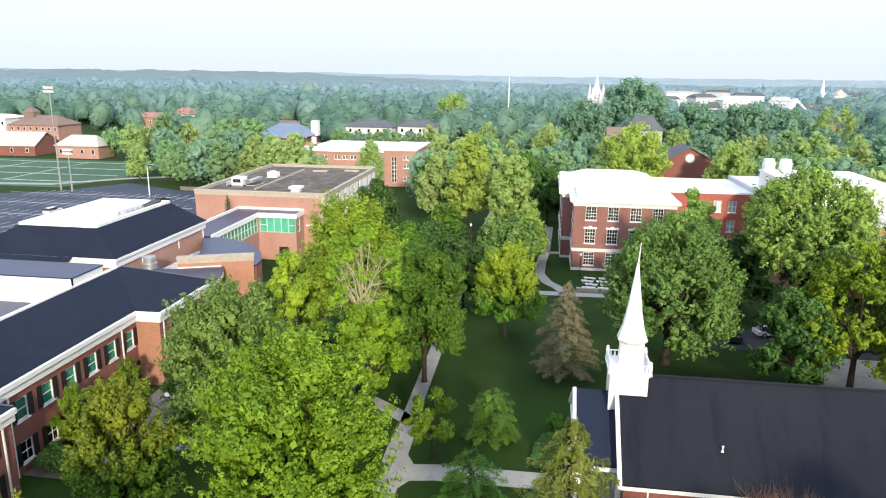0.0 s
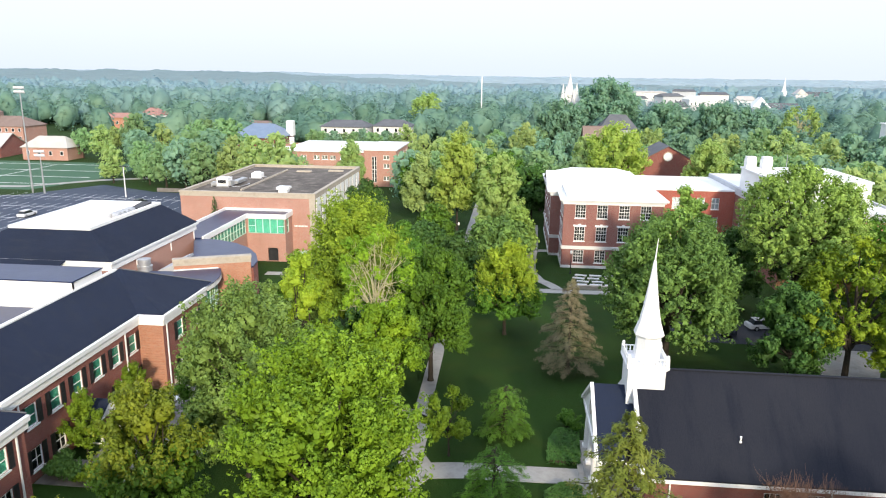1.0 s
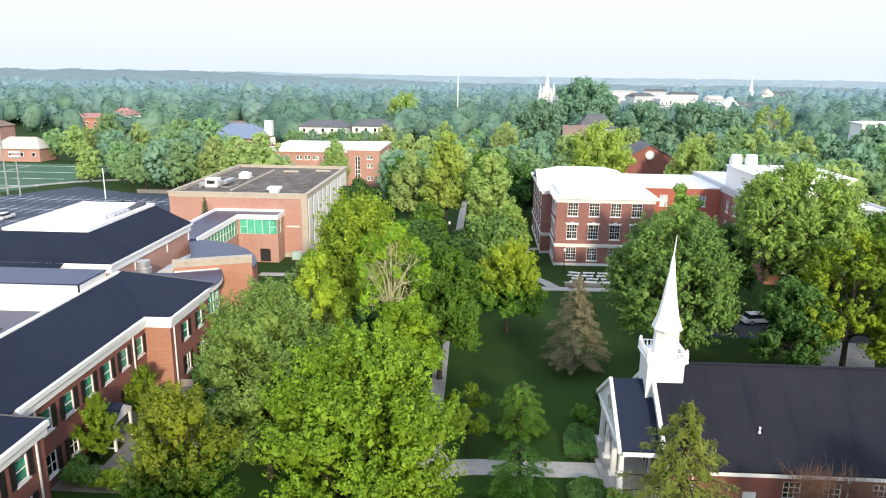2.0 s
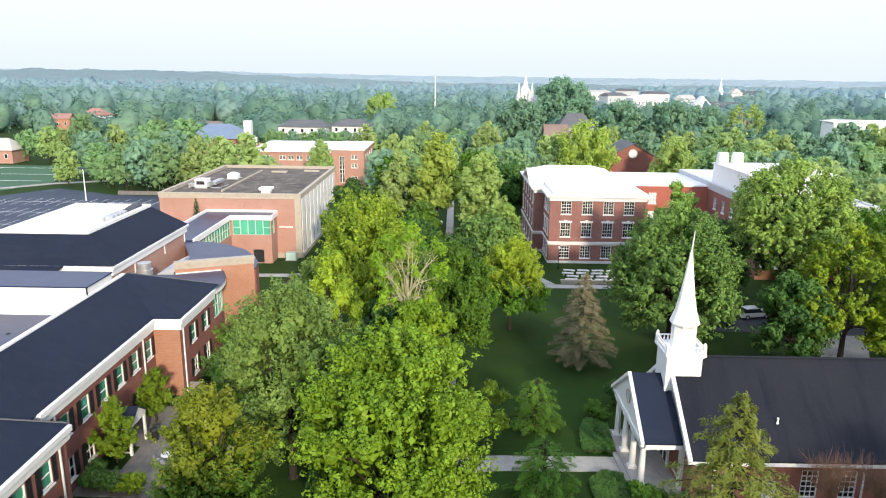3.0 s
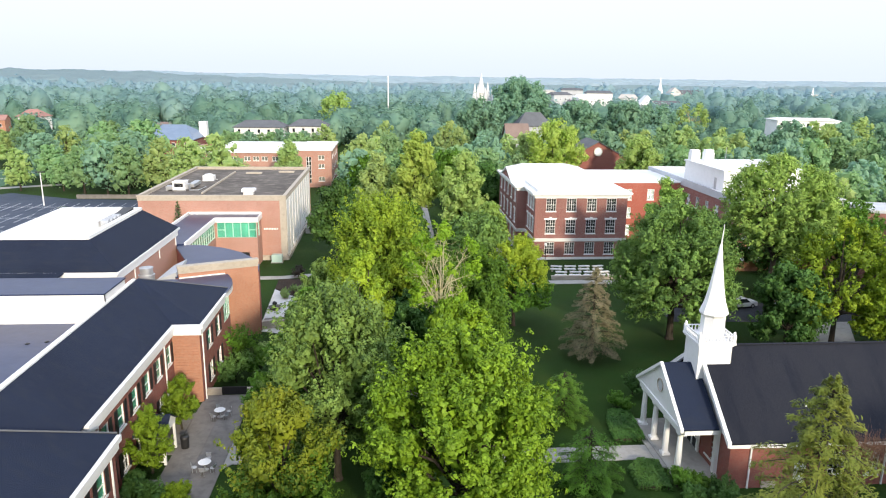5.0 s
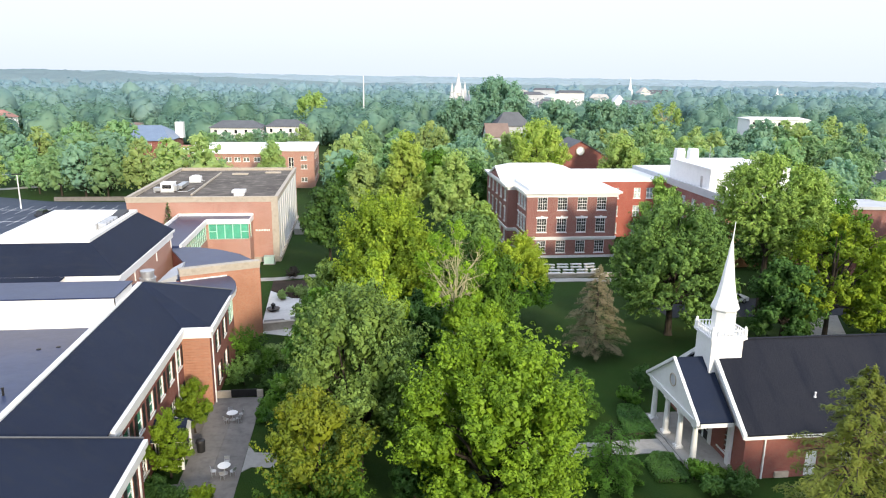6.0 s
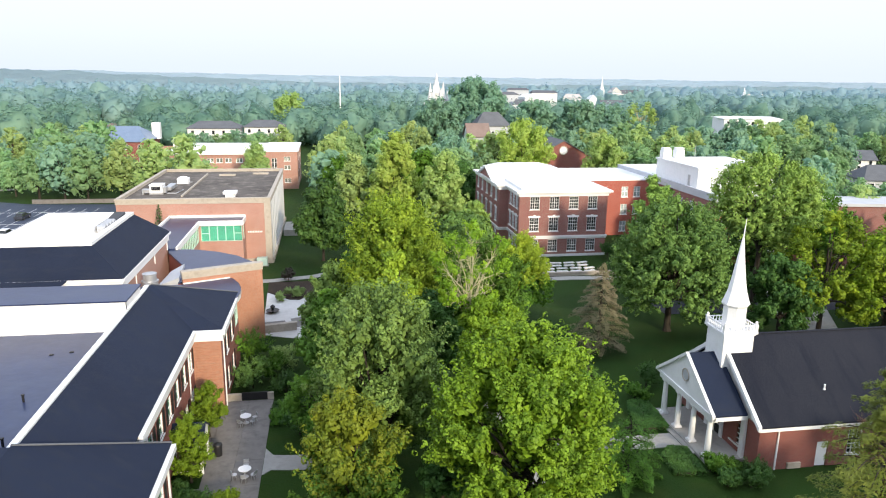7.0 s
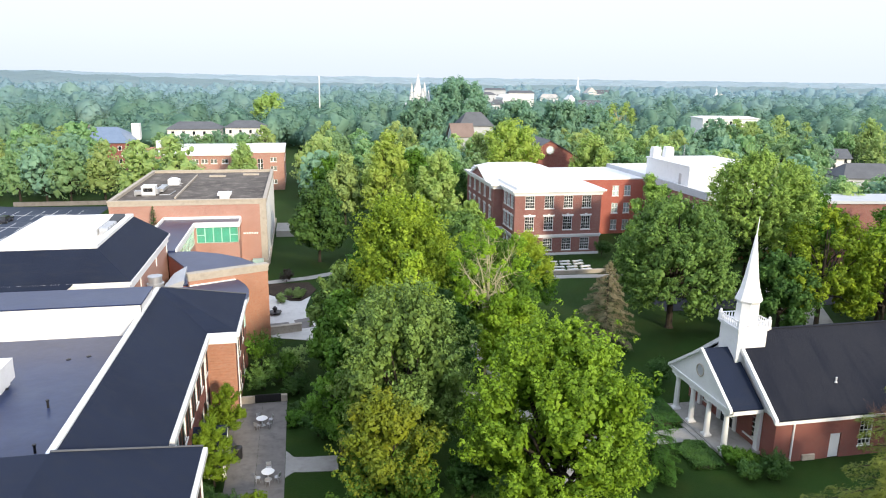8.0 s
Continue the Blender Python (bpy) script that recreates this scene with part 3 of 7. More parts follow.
part("roof", roof, SHINGLE, wing, "dark slate-grey shingle roof slope")
part("roof", Shape().slab([(-42.2, 62.86, 8.26), (-39.6, 62.9, 8.26), peak], 0.12), SHINGLE, wing)
part("roof", Shape().slab([(-39.6, 62.9, 8.26), (-39.5, 74.4, 8.28), peak], 0.12), SHINGLE, wing)
part("roof", Shape().slab([(-39.5, 74.4, 8.28), (-45.2, 74.5, 8.3), (-50.8, 72.5, 8.3), (-50.5, 68.4, 9.0), peak], 0.12), SHINGLE, wing)
part("roof", Shape().prism([*outer, (-45.95, 78.1), (-50.9, 77.8), (-50.9, 70), (-44, 72), (-39.4, 72.6)], 8.05, 8.23), MEMBRANE_BLUE, wing, "blue-grey membrane roof with a curved edge")
part("coping", Shape().box(-47.45, 36.9, 11.0, -47.05, 68.2, 11.24).box(-75, 36.5, 11.0, -47.05, 36.9, 11.24), WHITE_PAINT, wing, "white metal coping along the crest")
part("parapet", Shape().box(-47.4, 36.9, 9.2, -47.2, 68.2, 11.0).box(-75, 36.6, 9.2, -47.2, 36.88, 11.0), DARK_METAL, wing)
well = part("roof", Shape().box(-75, 36.9, 9.1, -47.4, 60.5, 9.3), MEMBRANE_BLUE, wing, "glossy blue-grey flat roof with ponded stains")
for x, y in ((-51.8, 55.6), (-50.4, 56.0), (-53.2, 45.2), (-54.5, 50.6)):
    part("roof_drain", Shape().lathe([(0.2, 9.3), (0.2, 9.34), (0.1, 9.38)], 10, x, y), DARK_METAL, well)
for x, y in ((-50.6, 47.0), (-49.4, 40.8)):
    part("vent_pipe", Shape().lathe([(0.08, 9.3), (0.08, 9.8), (0.12, 9.8), (0.12, 9.88)], 10, x, y), DARK_METAL, well)
unit = part("air_unit", Shape().box(-57.6, 48.4, 9.75, -54.2, 51.6, 11.3).box(-57.4, 48.6, 9.3, -57.1, 51.4, 9.75).box(-54.8, 48.6, 9.3, -54.5, 51.4, 9.75), WHITE_PAINT, well, "white rooftop air unit")
part("fan_guard", Shape().lathe([(0.75, 11.3), (0.75, 11.42), (0.6, 11.42)], 16, -55.9, 50), METAL, unit)
# upper block behind the flat roof
part("wall", pierced((-75, 60.5), (-47.2, 60.5), 9.2, 12.0, 0.3, [(14.6, 15.6, 9.4, 11.4)]), WHITE_PAINT, wing, "white clad upper wall")
part("hatch_door", Shape().box(-60.36, 60.6, 9.42, -59.44, 60.66, 11.38), METAL, wing, "grey metal roof door")
part("wall", Shape().box(-47.5, 60.8, 8.4, -47.2, 65.6, 12.0).box(-75, 65.4, 8.4, -47.5, 65.6, 12.0), WHITE_PAINT, wing)
part("roof", Shape().box(-75, 60.44, 12.0, -47.1, 65.66, 12.12), MEMBRANE_BLUE, wing, "blue-grey membrane roof")
# block of the nearest gable end, two metres further out
holes = [(y - 0.675 - 20.0, y + 0.675 - 20.0, z - 0.925, z + 0.925) for y in (31.0, 34.2, 37.4, 40.4) for z in (5.1, 1.775)]
part("wall", pierced((-40.4, 20.0), (-40.4, 43.0), 0, 7.0, 0.35, holes), BRICK_RED, wing)
for y in (31.0, 34.2, 37.4, 40.4):
    set_window(W_SHUT, wing, -40.4, y, 5.1, 90)
    set_window(W_SHUT_LOW, wing, -40.4, y, 1.775, 90)
part("wall", pierced((-40.4, 43.0), (-42.4, 43.0), 0, 7.2, 0.35, []), BRICK_RED, wing)
part("eave", Shape().box(-40.4, 20, 6.35, -40.14, 43.2, 7.0).box(-40.45, 20, 7.0, -39.9, 43.2, 7.42).box(-42.0, 43.0, 6.9, -40.4, 43.2, 7.6), WHITE_PAINT, wing, "white painted gutter and eaves board")
part("roof", Shape().slab([(-40.2, 19.9, 7.5), (-40.2, 43.25, 7.5), (-47.05, 36.7, 11.5), (-47.05, 19.9, 11.5)], 0.45), SHINGLE, wing, "dark slate-grey shingle roof slope")
part("roof", Shape().slab([(-75, 19.9, 11.5), (-47.05, 19.9, 11.5), (-47.05, 36.5, 11.5), (-75, 36.5, 11.5)], 0.14), SHINGLE, wing)
part("wall", pierced((-75, 20.0), (-40.4, 20.0), 0, 7.2, 0.35, []), BRICK_RED, wing)
part("wall", Shape().box(-75.3, 20, 0, -75, 97, 9.2), BRICK_RED, wing)
# thin caps along the hips
def hip(parent, *points):
    part("hip_cap", Shape().tube([(x, y, z + 0.02) for x, y, z in points], [0.07] * len(points), 6), GREY_ROOF, parent)


hip(wing, (-40.2, 43.25, 7.5), (-47.05, 36.7, 11.5))
hip(wing, (-39.5, 74.4, 8.28), peak)
# downspouts
for x, y, top in ((-42.32, 45.0, 7.5), (-42.32, 60.3, 7.5), (-39.72, 63.6, 7.5), (-40.32, 41.9, 6.8)):
    part("downspout", Shape().box(x, y, 0.05, x + 0.12, y + 0.12, top), WHITE_PAINT, wing)
# gabled entrance porch
porch = part("entrance_porch", Shape().box(-42.38, 51.4, 2.55, -39.9, 51.6, 2.8).box(-42.38, 54.3, 2.55, -39.9, 54.5, 2.8).box(-40.1, 51.6, 2.55, -39.9, 54.3, 2.8), WHITE_PAINT, wing, "white gabled entrance porch with dark roof")
part("porch_roof", Shape().slab([(-42.38, 51.2, 2.8), (-39.75, 51.2, 2.8), (-39.75, 52.95, 3.95), (-42.38, 52.95, 3.95)], 0.1).slab([(-42.38, 52.95, 3.95), (-39.75, 52.95, 3.95), (-39.75, 54.7, 2.8), (-42.38, 54.7, 2.8)], 0.1), SHINGLE, porch)
part("gable", Shape().slab([(-39.9, 51.5, 2.82), (-39.9, 54.4, 2.82), (-39.9, 52.95, 3.8)], 0.02).face((-39.86, 51.3, 2.8), (-39.86, 54.6, 2.8), (-39.86, 52.95, 3.86)), WHITE_PAINT, porch)
for y in (51.45, 54.25):
    part("post", Shape().box(-40.12, y, 0.06, -39.92, y + 0.2, 2.55), WHITE_PAINT, porch)
part("side_glazing", Shape().box(-42.3, 51.46, 0.3, -40.1, 51.52, 0.42).box(-41.3, 51.46, 0.06, -41.2, 51.52, 2.55).box(-42.3, 51.46, 1.4, -40.1, 51.52, 1.5), WHITE_PAINT, porch)

# ---- tall screen wall and the low curved roof behind it ----
screen = thing("screen_wall", "tall orange brick screen wall with limestone coping", "wall", (-41.7, 80.1, 0))
a, b = Vector((-45.95, 78.4)), Vector((-37.5, 81.8))
side = Vector((-(b - a).y, (b - a).x)).normalized() * 0.7
part("wall", Shape().prism([a, b, b + side, a + side], 0, 8.75), BRICK_SUNLIT, screen)
grow = (b - a).normalized() * 0.06
out = side.normalized() * 0.06
part("coping", Shape().prism([a - grow - out, b + grow - out, b + grow + side + out, a - grow + side + out], 8.75, 9.3), LIMESTONE, screen)
part("coping", Shape().prism([a - grow * 2 - out * 2, b + grow * 2 - out * 2, b + grow * 2 + side + out * 2, a - grow * 2 + side + out * 2], 9.3, 9.62), LIMESTONE, screen)
part("flashing", Shape().prism([a - side * 0.25, a - side * 0.25 + (b - a) * 0.57, a + (b - a) * 0.57 - out * 0.2, a - out * 0.2], 8.2, 8.34), WHITE_PAINT, screen, "white roof flashing")

lens = thing("low_roof_block", "low brick block with curved blue-grey flat roof", "building", (-45, 88, 0))
plan = [(-46.9, 80.2), (-37.6, 82.8), (-38.0, 85.5), (-39.4, 88.8), (-41.6, 92.0), (-44.4, 94.4), (-47.6, 96.0), (-51.0, 96.4), (-51.0, 94.9), (-47.6, 87.4)]
part("wall", Shape().prism(plan, 0, 7.7), BRICK_RED, lens)
part("roof", Shape().prism(plan, 7.7, 7.9), MEMBRANE_BLUE, lens)
# shade down in the well is painted as a near-black floor
part("well_floor", Shape().prism([(-51.0, 79.6), (-46.9, 79.6), (-46.9, 80.2), (-47.6, 87.4), (-51.0, 94.8)], 4.4, 4.6), UNLIT_DARK, lens, "sunken roof well with shade-dark floor colour")
# pale piece of low roof, built as a thick sloping block without glass
part("skylight", Shape().slab([(-49.3, 80.6, 7.4), (-46.8, 80.3, 8.4), (-47.4, 87.0, 8.3), (-48.8, 86.0, 7.7)], 2.6), SIDING, lens, "sloping pale patch of low roof")
drum = thing("roof_ventilator", "round galvanised roof ventilator drum", "ventilator", (-49.4, 78.0, 8.2))
part("drum", Shape().lathe([(0.85, 8.2), (0.85, 8.8), (0.72, 8.85), (0.72, 9.5), (0.66, 9.6)], 20, -49.4, 78.0), METAL, drum)
part("flange", Shape().lathe([(0.92, 8.76), (0.92, 8.88), (0.87, 8.88)], 20, -49.4, 78.0), METAL, drum)
part("lid", Shape().lathe([(0.78, 9.6), (0.78, 9.7), (0.3, 9.78)], 20, -49.4, 78.0), METAL, drum)

# ---- hall with a mansard and a white flat top ----
upper = thing("campus_building", "brick hall with dark mansard roof and white flat top", "building", (-60, 85, 0))
part("wall", pierced((-51.3, 73.9), (-51.3, 96.0), 0, 9.8, 0.3, []), BRICK_PINK, upper)
part("wall", pierced((-70.5, 73.9), (-51.3, 73.9), 0, 9.8, 0.3, []), BRICK_PINK, upper)
part("wall", pierced((-51.3, 96.0), (-70.5, 96.0), 0, 9.8, 0.3, []), BRICK_PINK, upper)
part("eave", ring(-70.5, 73.9, -51.3, 96.0, 9.3, 10.1, 0.3, 0.25), WHITE_PAINT, upper, "white painted eaves board")
part("eave", ring(-70.5, 73.9, -51.3, 96.0, 10.1, 10.42, 0.5, 0.5), WHITE_PAINT, upper)
x0, x1, y0, y1 = -70.95, -50.88, 73.45, 96.4
u0, u1, v0, v1 = -64.6, -54.3, 75.5, 92.6
for quad in ([(x1, y0, 10.42), (x1, y1, 10.42), (u1, v1, 13.6), (u1, v0, 13.6)], [(x0, y0, 10.42), (x1, y0, 10.42), (u1, v0, 13.6), (u0, v0, 13.6)],
             [(x0, y1, 10.42), (x0, y0, 10.42), (u0, v0, 13.6), (u0, v1, 13.6)], [(x1, y1, 10.42), (x0, y1, 10.42), (u0, v1, 13.6), (u1, v1, 13.6)]):
    part("roof", Shape().slab(quad, 0.15), SHINGLE, upper, "dark slate-grey shingle mansard")
part("roof", Shape().slab([(-75, 71.6, 8.9), (-58.6, 71.6, 8.9), (-56.3, 73.5, 10.5), (-75, 73.5, 10.5)], 0.12), SHINGLE, upper)
part("parapet", ring(u0, v0, u1, v1, 13.3, 13.95, 0.6), WHITE_PAINT, upper, "white metal roof edge")
part("roof", Shape().box(u0 + 0.6, v0 + 0.6, 13.1, u1 - 0.6, v1 - 0.6, 13.4), WHITE_ROOF, upper, "white flat roof")
deck = [(u0 + 1.7, v0 + 1.8), (u1 - 3.4, v0 + 1.8)] + [(u1 - 3.4 + 1.6 * math.cos(k * math.pi / 12 - math.pi / 2), v0 + 3.4 + 1.6 * math.sin(k * math.pi / 12 - math.pi / 2)) for k in range(1, 7)]
deck += [(u1 - 1.8, v1 - 4.6), (u1 - 3.0, v1 - 3.5), (u0 + 1.7, v1 - 3.5)]
part("plinth", Shape().prism(deck, 13.4, 14.15), WHITE_ROOF, upper, "raised white roof deck with rounded corner")
for k in range(4):
    y = 83.2 + k * 1.15
    part("roof_vent", Shape().tube([(-55.9, y, 13.85), (-55.0, y, 13.85)], [0.42, 0.42], 14).box(-55.9, y - 0.42, 13.4, -55.0, y + 0.42, 13.85), METAL, upper, "silver barrel-topped roof vent")
part("roof_hatch", Shape().slab([(-56.3, 88.0, 13.9), (-55.0, 88.0, 13.9), (-55.0, 91.4, 14.2), (-56.3, 91.4, 14.2)], 0.5), DARK_METAL, upper, "dark louvred roof unit")
for y in (79.5, 88.5, 95.6):
    part("downspout", Shape().box(-51.3, y, 8.0, -51.18, y + 0.12, 9.65), WHITE_PAINT, upper)


# ---- library with a gravel roof and white-panelled side ----
X0, X1, Y0, Y1 = -63.6, -39.2, 117.5, 154.5
library = thing("library", "boxy pale-brick library with stone coping and gravel roof", "building", (-51, 136, 0))
part("wall", pierced((X0, Y0), (X1, Y0), 0.8, 10.4, 0.4, []), BRICK_PINK, library)
part("wall", pierced((X0, Y1), (X0, Y0), 0, 10.4, 0.4, []), BRICK_PINK, library)
part("wall", pierced((X1, Y1), (X0, Y1), 0, 10.4, 0.4, []), BRICK_PINK, library)
part("wall", pierced((X1 - 0.5, Y0 + 0.4), (X1 - 0.5, Y1), 0, 10.4, 0.3, []), UNLIT_DARK, library, "dark recessed wall between panels")
part("plinth", Shape().box(X0 - 0.1, Y0 - 0.25, 0, X1 + 0.15, Y0, 0.85).box(X1, Y0, 0, X1 + 0.3, Y1, 0.6), LIMESTONE, library)
part("coping", ring(X0, Y0, X1, Y1, 10.4, 11.1, 0.5, 0.08), LIMESTONE, library, "stained limestone coping band")
part("coping", ring(X0, Y0, X1, Y1, 11.1, 11.32, 0.62, 0.16), LIMESTONE, library)
part("roof", Shape().box(X0 + 0.4, Y0 + 0.4, 10.3, X1 - 0.4, Y1 - 0.4, 10.75), GRAVEL_ROOF, library, "brown gravel flat roof with pale stains")
part("pier", Shape().box(X1 - 1.0, Y0 - 0.06, 0.86, X1 + 0.06, Y0 + 0.5, 10.39), LIMESTONE, library)
for i in range(10):
    y = Y0 + 1.2 + i * 3.6
    if y + 2.3 < Y1:
        part("panel", Shape().box(X1 - 0.5, y, 0.6, X1 + 0.02, y + 2.7, 10.38), WHITE_PAINT, library, "white vertical wall panel")
        part("fin", Shape().box(X1 - 0.5, y + 2.95, 0.6, X1 - 0.05, y + 3.35, 10.38), GRAVEL_ROOF, library, "brown recessed fin")
part("divider", Shape().box(-54.3, Y0 + 4.5, 10.75, -54.05, Y1 - 5, 11.05), LIMESTONE, library)
for i in range(9):
    part("sign_letter", Shape().box(-43.0 + i * 0.27, Y0 - 0.06, 5.35, -42.82 + i * 0.27, Y0 - 0.005, 5.65), WHITE_PAINT, library)
plant = thing("air_handler", "white rooftop air handling unit with ducts", "air handler", (-59.0, 126, 10.75))
part("cabinet", Shape().box(-60.0, 125.0, 11.0, -57.9, 127.4, 12.35).box(-60.08, 124.92, 12.35, -57.82, 127.48, 12.45), WHITE_PAINT, plant)
for k in range(5):
    part("louvre", Shape().slab([(-59.7, 124.94, 11.55 + 0.13 * k), (-58.2, 124.94, 11.55 + 0.13 * k), (-58.2, 124.995, 11.63 + 0.13 * k), (-59.7, 124.995, 11.63 + 0.13 * k)], 0.03), DARK_METAL, plant, "dark louvre blade")
part("duct", Shape().box(-61.3, 125.3, 11.0, -60.0, 126.6, 11.6).box(-61.3, 125.3, 10.75, -61.0, 126.6, 11.0), METAL, plant)
part("duct", Shape().box(-57.9, 125.5, 11.0, -57.4, 127.2, 11.9), METAL, plant)
part("duct", Shape().box(-58.0, 127.4, 11.1, -56.9, 132.5, 11.65), METAL, plant)
part("pipe", Shape().tube([(-57.2, 125.2, 10.95), (-55.6, 125.2, 10.95), (-55.2, 129.0, 10.95)], [0.09, 0.09, 0.09], 8), METAL, plant)
for y in (125.1, 127.0):
    part("skid", Shape().box(-60.1, y, 10.75, -57.8, y + 0.3, 11.0), METAL, plant)
plant2 = thing("air_handler", "pale round-topped rooftop condenser unit", "air handler", (-56.8, 138, 10.75))
part("cabinet", Shape().box(-57.8, 137.0, 10.85, -55.8, 139.0, 11.8).lathe([(0.75, 11.8), (0.75, 12.0), (0.6, 12.05)], 14, -56.8, 138), WHITE_PAINT, plant2)
for y in (136.8, 138.9):
    part("skid", Shape().box(-58.2, y, 10.75, -55.4, y + 0.3, 10.85), METAL, plant2)
hatch = thing("roof_hatch", "white box-shaped roof exhaust hood", "roof hatch", (-46.1, 121.9, 10.75))
part("curb", Shape().box(-46.9, 121.1, 10.75, -45.3, 122.7, 11.3), WHITE_PAINT, hatch)
part("hood", Shape().slab([(-47.2, 120.8, 11.75), (-45.0, 120.8, 11.75), (-45.0, 123.0, 11.75), (-47.2, 123.0, 11.75)], 0.42), WHITE_PAINT, hatch)
for x, y in ((-50, 148), (-43.5, 150)):
    flat = thing("roof_curb", "low pale roof curb on the gravel", "roof curb", (x, y, 10.75))
    part("curb", ring(x - 1.6, y - 0.6, x + 1.6, y + 0.6, 10.75, 11.0, 0.25), LIMESTONE, flat)

# link with a glazed upper floor
link = thing("link_building", "brick link with teal-framed glazed upper floor", "building", (-50, 106, 0))
LX, LY, LE = -50.2, 113.5, -43.4
W_CURTAIN = window_kind(1.27, 2.55, 1, 2, TEAL_FRAME, GLASS, BLIND, TEAL_FRAME, sill=False, bar=0.06)
W_CURTAIN_WIDE = window_kind(1.27, 2.55, 1, 1, TEAL_FRAME, GLASS, BLIND, TEAL_FRAME, sill=False)
span = LY - 96.0
part("wall", pierced((LX, 96.0), (LX, LY), 0, 7.6, 0.3, [(0.4, span - 0.3, 4.9, 7.5)]), BRICK_PINK, link)
n = 13
for i in range(n):
    set_window(W_CURTAIN, link, LX, 96.4 + (span - 0.7) * (i + 0.5) / n, 6.2, 90)
part("wall", pierced((LX, LY), (LE, LY), 0, 7.6, 0.3, [(0.3, 6.7, 4.9, 7.5), (3.6, 5.4, 0.1, 2.4)]), BRICK_PINK, link)
for i in range(5):
    set_window(W_CURTAIN if i in (0, 4) else W_CURTAIN_WIDE, link, LX + 0.94 + i * 1.28, LY, 6.2, 0)
part("wall", pierced((LE, LY), (LE, Y0), 0, 7.6, 0.3, [(0.8, 2.2, 4.9, 7.4)]), BRICK_PINK, link)
set_window(W_CURTAIN, link, LE, LY + 1.5, 6.15, 90)
arch = [(-46.6 + 0.9 * -math.cos(math.pi * i / 8), 1.75 + 0.7 * math.sin(math.pi * i / 8)) for i in range(9)]
part("archway", Shape().face(*[(x + 0.9, LY + 0.25, z) for x, z in arch], (-44.8, LY + 0.25, 0.1), (-46.6, LY + 0.25, 0.1)), UNLIT_DARK, link, "dark arched doorway")
part("fascia", Shape().box(LX - 0.05, 96, 7.5, LX + 0.2, LY - 0.2, 8.3).box(LX + 0.0, LY - 0.2, 7.5, LE + 0.2, LY + 0.05, 8.3).box(LE, LY + 0.05, 7.5, LE + 0.2, Y0, 8.3), WHITE_PAINT, link, "white fascia board")
part("roof", Shape().prism([(-55.5, 96), (LX - 0.05, 96), (LX - 0.05, LY + 0.05), (LE, LY + 0.05), (LE, Y0), (-55.5, Y0)], 7.8, 8.1), MEMBRANE_BLUE, link, "blue-grey flat roof")
part("parapet", Shape().box(-55.5, Y0 - 0.25, 8.1, LE + 0.1, Y0 - 0.01, 8.5).box(-55.5, 97, 8.1, -55.2, Y0 - 0.25, 8.5), WHITE_PAINT, link)
part("wall", Shape().box(-55.5, 96.2, 0, -55.2, Y0, 7.8), BRICK_PINK, link)

# ---- student residence beyond ----
dorm = thing("residence_hall", "long three-storey brick residence with pale flat roof", "building", (-60, 208, 0))
W_DORM = window_kind(1.7, 1.2, 2, 1, WHITE_PAINT, GLASS, PATIO, WHITE_PAINT, sill=True, bar=0.1)
xs = [-76, -72.0, -68.5, -65, -61.2, -58.8, -56.4, -53.5, -50]
holes = [(x - 0.85 + 79.0, x + 0.85 + 79.0, z - 0.6, z + 0.6) for x in xs for z in (7.9, 4.9, 1.9)]
part("wall", pierced((-79.0, 198), (-47.0, 198), 0, 9.6, 0.35, holes), BRICK_PINK, dorm)
for x in xs:
    for z in (7.9, 4.9, 1.9):
        set_window(W_DORM, dorm, x, 198, z, 0)
part("wall", pierced((-79.0, 221), (-79.0, 198), 0, 9.6, 0.35, []), BRICK_PINK, dorm)
part("roof", Shape().box(-79.4, 197.7, 9.6, -46.9, 207, 10.0).box(-70, 207, 9.6, -46.9, 221, 10.5), WHITE_ROOF, dorm, "pale flat roof")
part("fascia", Shape().box(-79.5, 197.55, 9.5, -47.0, 197.75, 10.1), WHITE_PAINT, dorm)
hs = [(x - 0.85 + 47.0, x + 0.85 + 47.0, z - 0.6, z + 0.6) for x in (-40.6,) for z in (8.4, 6.0, 2.4)] + [(2.2, 3.6, 1.2, 8.6)]
part("wall", pierced((-47.0, 196.8), (-37.8, 196.8), 0, 10.3, 0.35, hs), BRICK_PINK, dorm)
for z in (8.4, 6.0, 2.4):
    set_window(W_DORM, dorm, -40.6, 196.8, z, 0)
set_window(window_kind(1.4, 7.4, 2, 6, WHITE_PAINT, GLASS, UNLIT_DARK, WHITE_PAINT, sill=False, bar=0.1), dorm, -44.1, 196.8, 4.9, 0)
hs = [(y - 0.85 - 196.8, y + 0.85 - 196.8, z - 0.6, z + 0.6) for y in (201, 206, 211, 216) for z in (8.4, 5.4, 2.4)]
part("wall", pierced((-37.8, 196.8), (-37.8, 221), 0, 10.3, 0.35, hs), BRICK_PINK, dorm)
for y in (201, 206, 211, 216):
    for z in (8.4, 5.4, 2.4):
        set_window(W_DORM, dorm, -37.8, y, z, 90)
part("wall", pierced((-47.0, 198), (-47.0, 196.8), 0, 10.3, 0.35, []), BRICK_PINK, dorm)
part("roof", Shape().box(-47.2, 196.5, 10.3, -37.5, 221, 10.65), WHITE_ROOF, dorm, "pale flat roof")
part("wall", Shape().box(-79.0, 220.6, 0, -37.8, 221, 9.6), BRICK_PINK, dorm)
part("chimney", Shape().box(-73.5, 212, 10, -72.3, 213.2, 12.2), WHITE_PAINT, dorm)

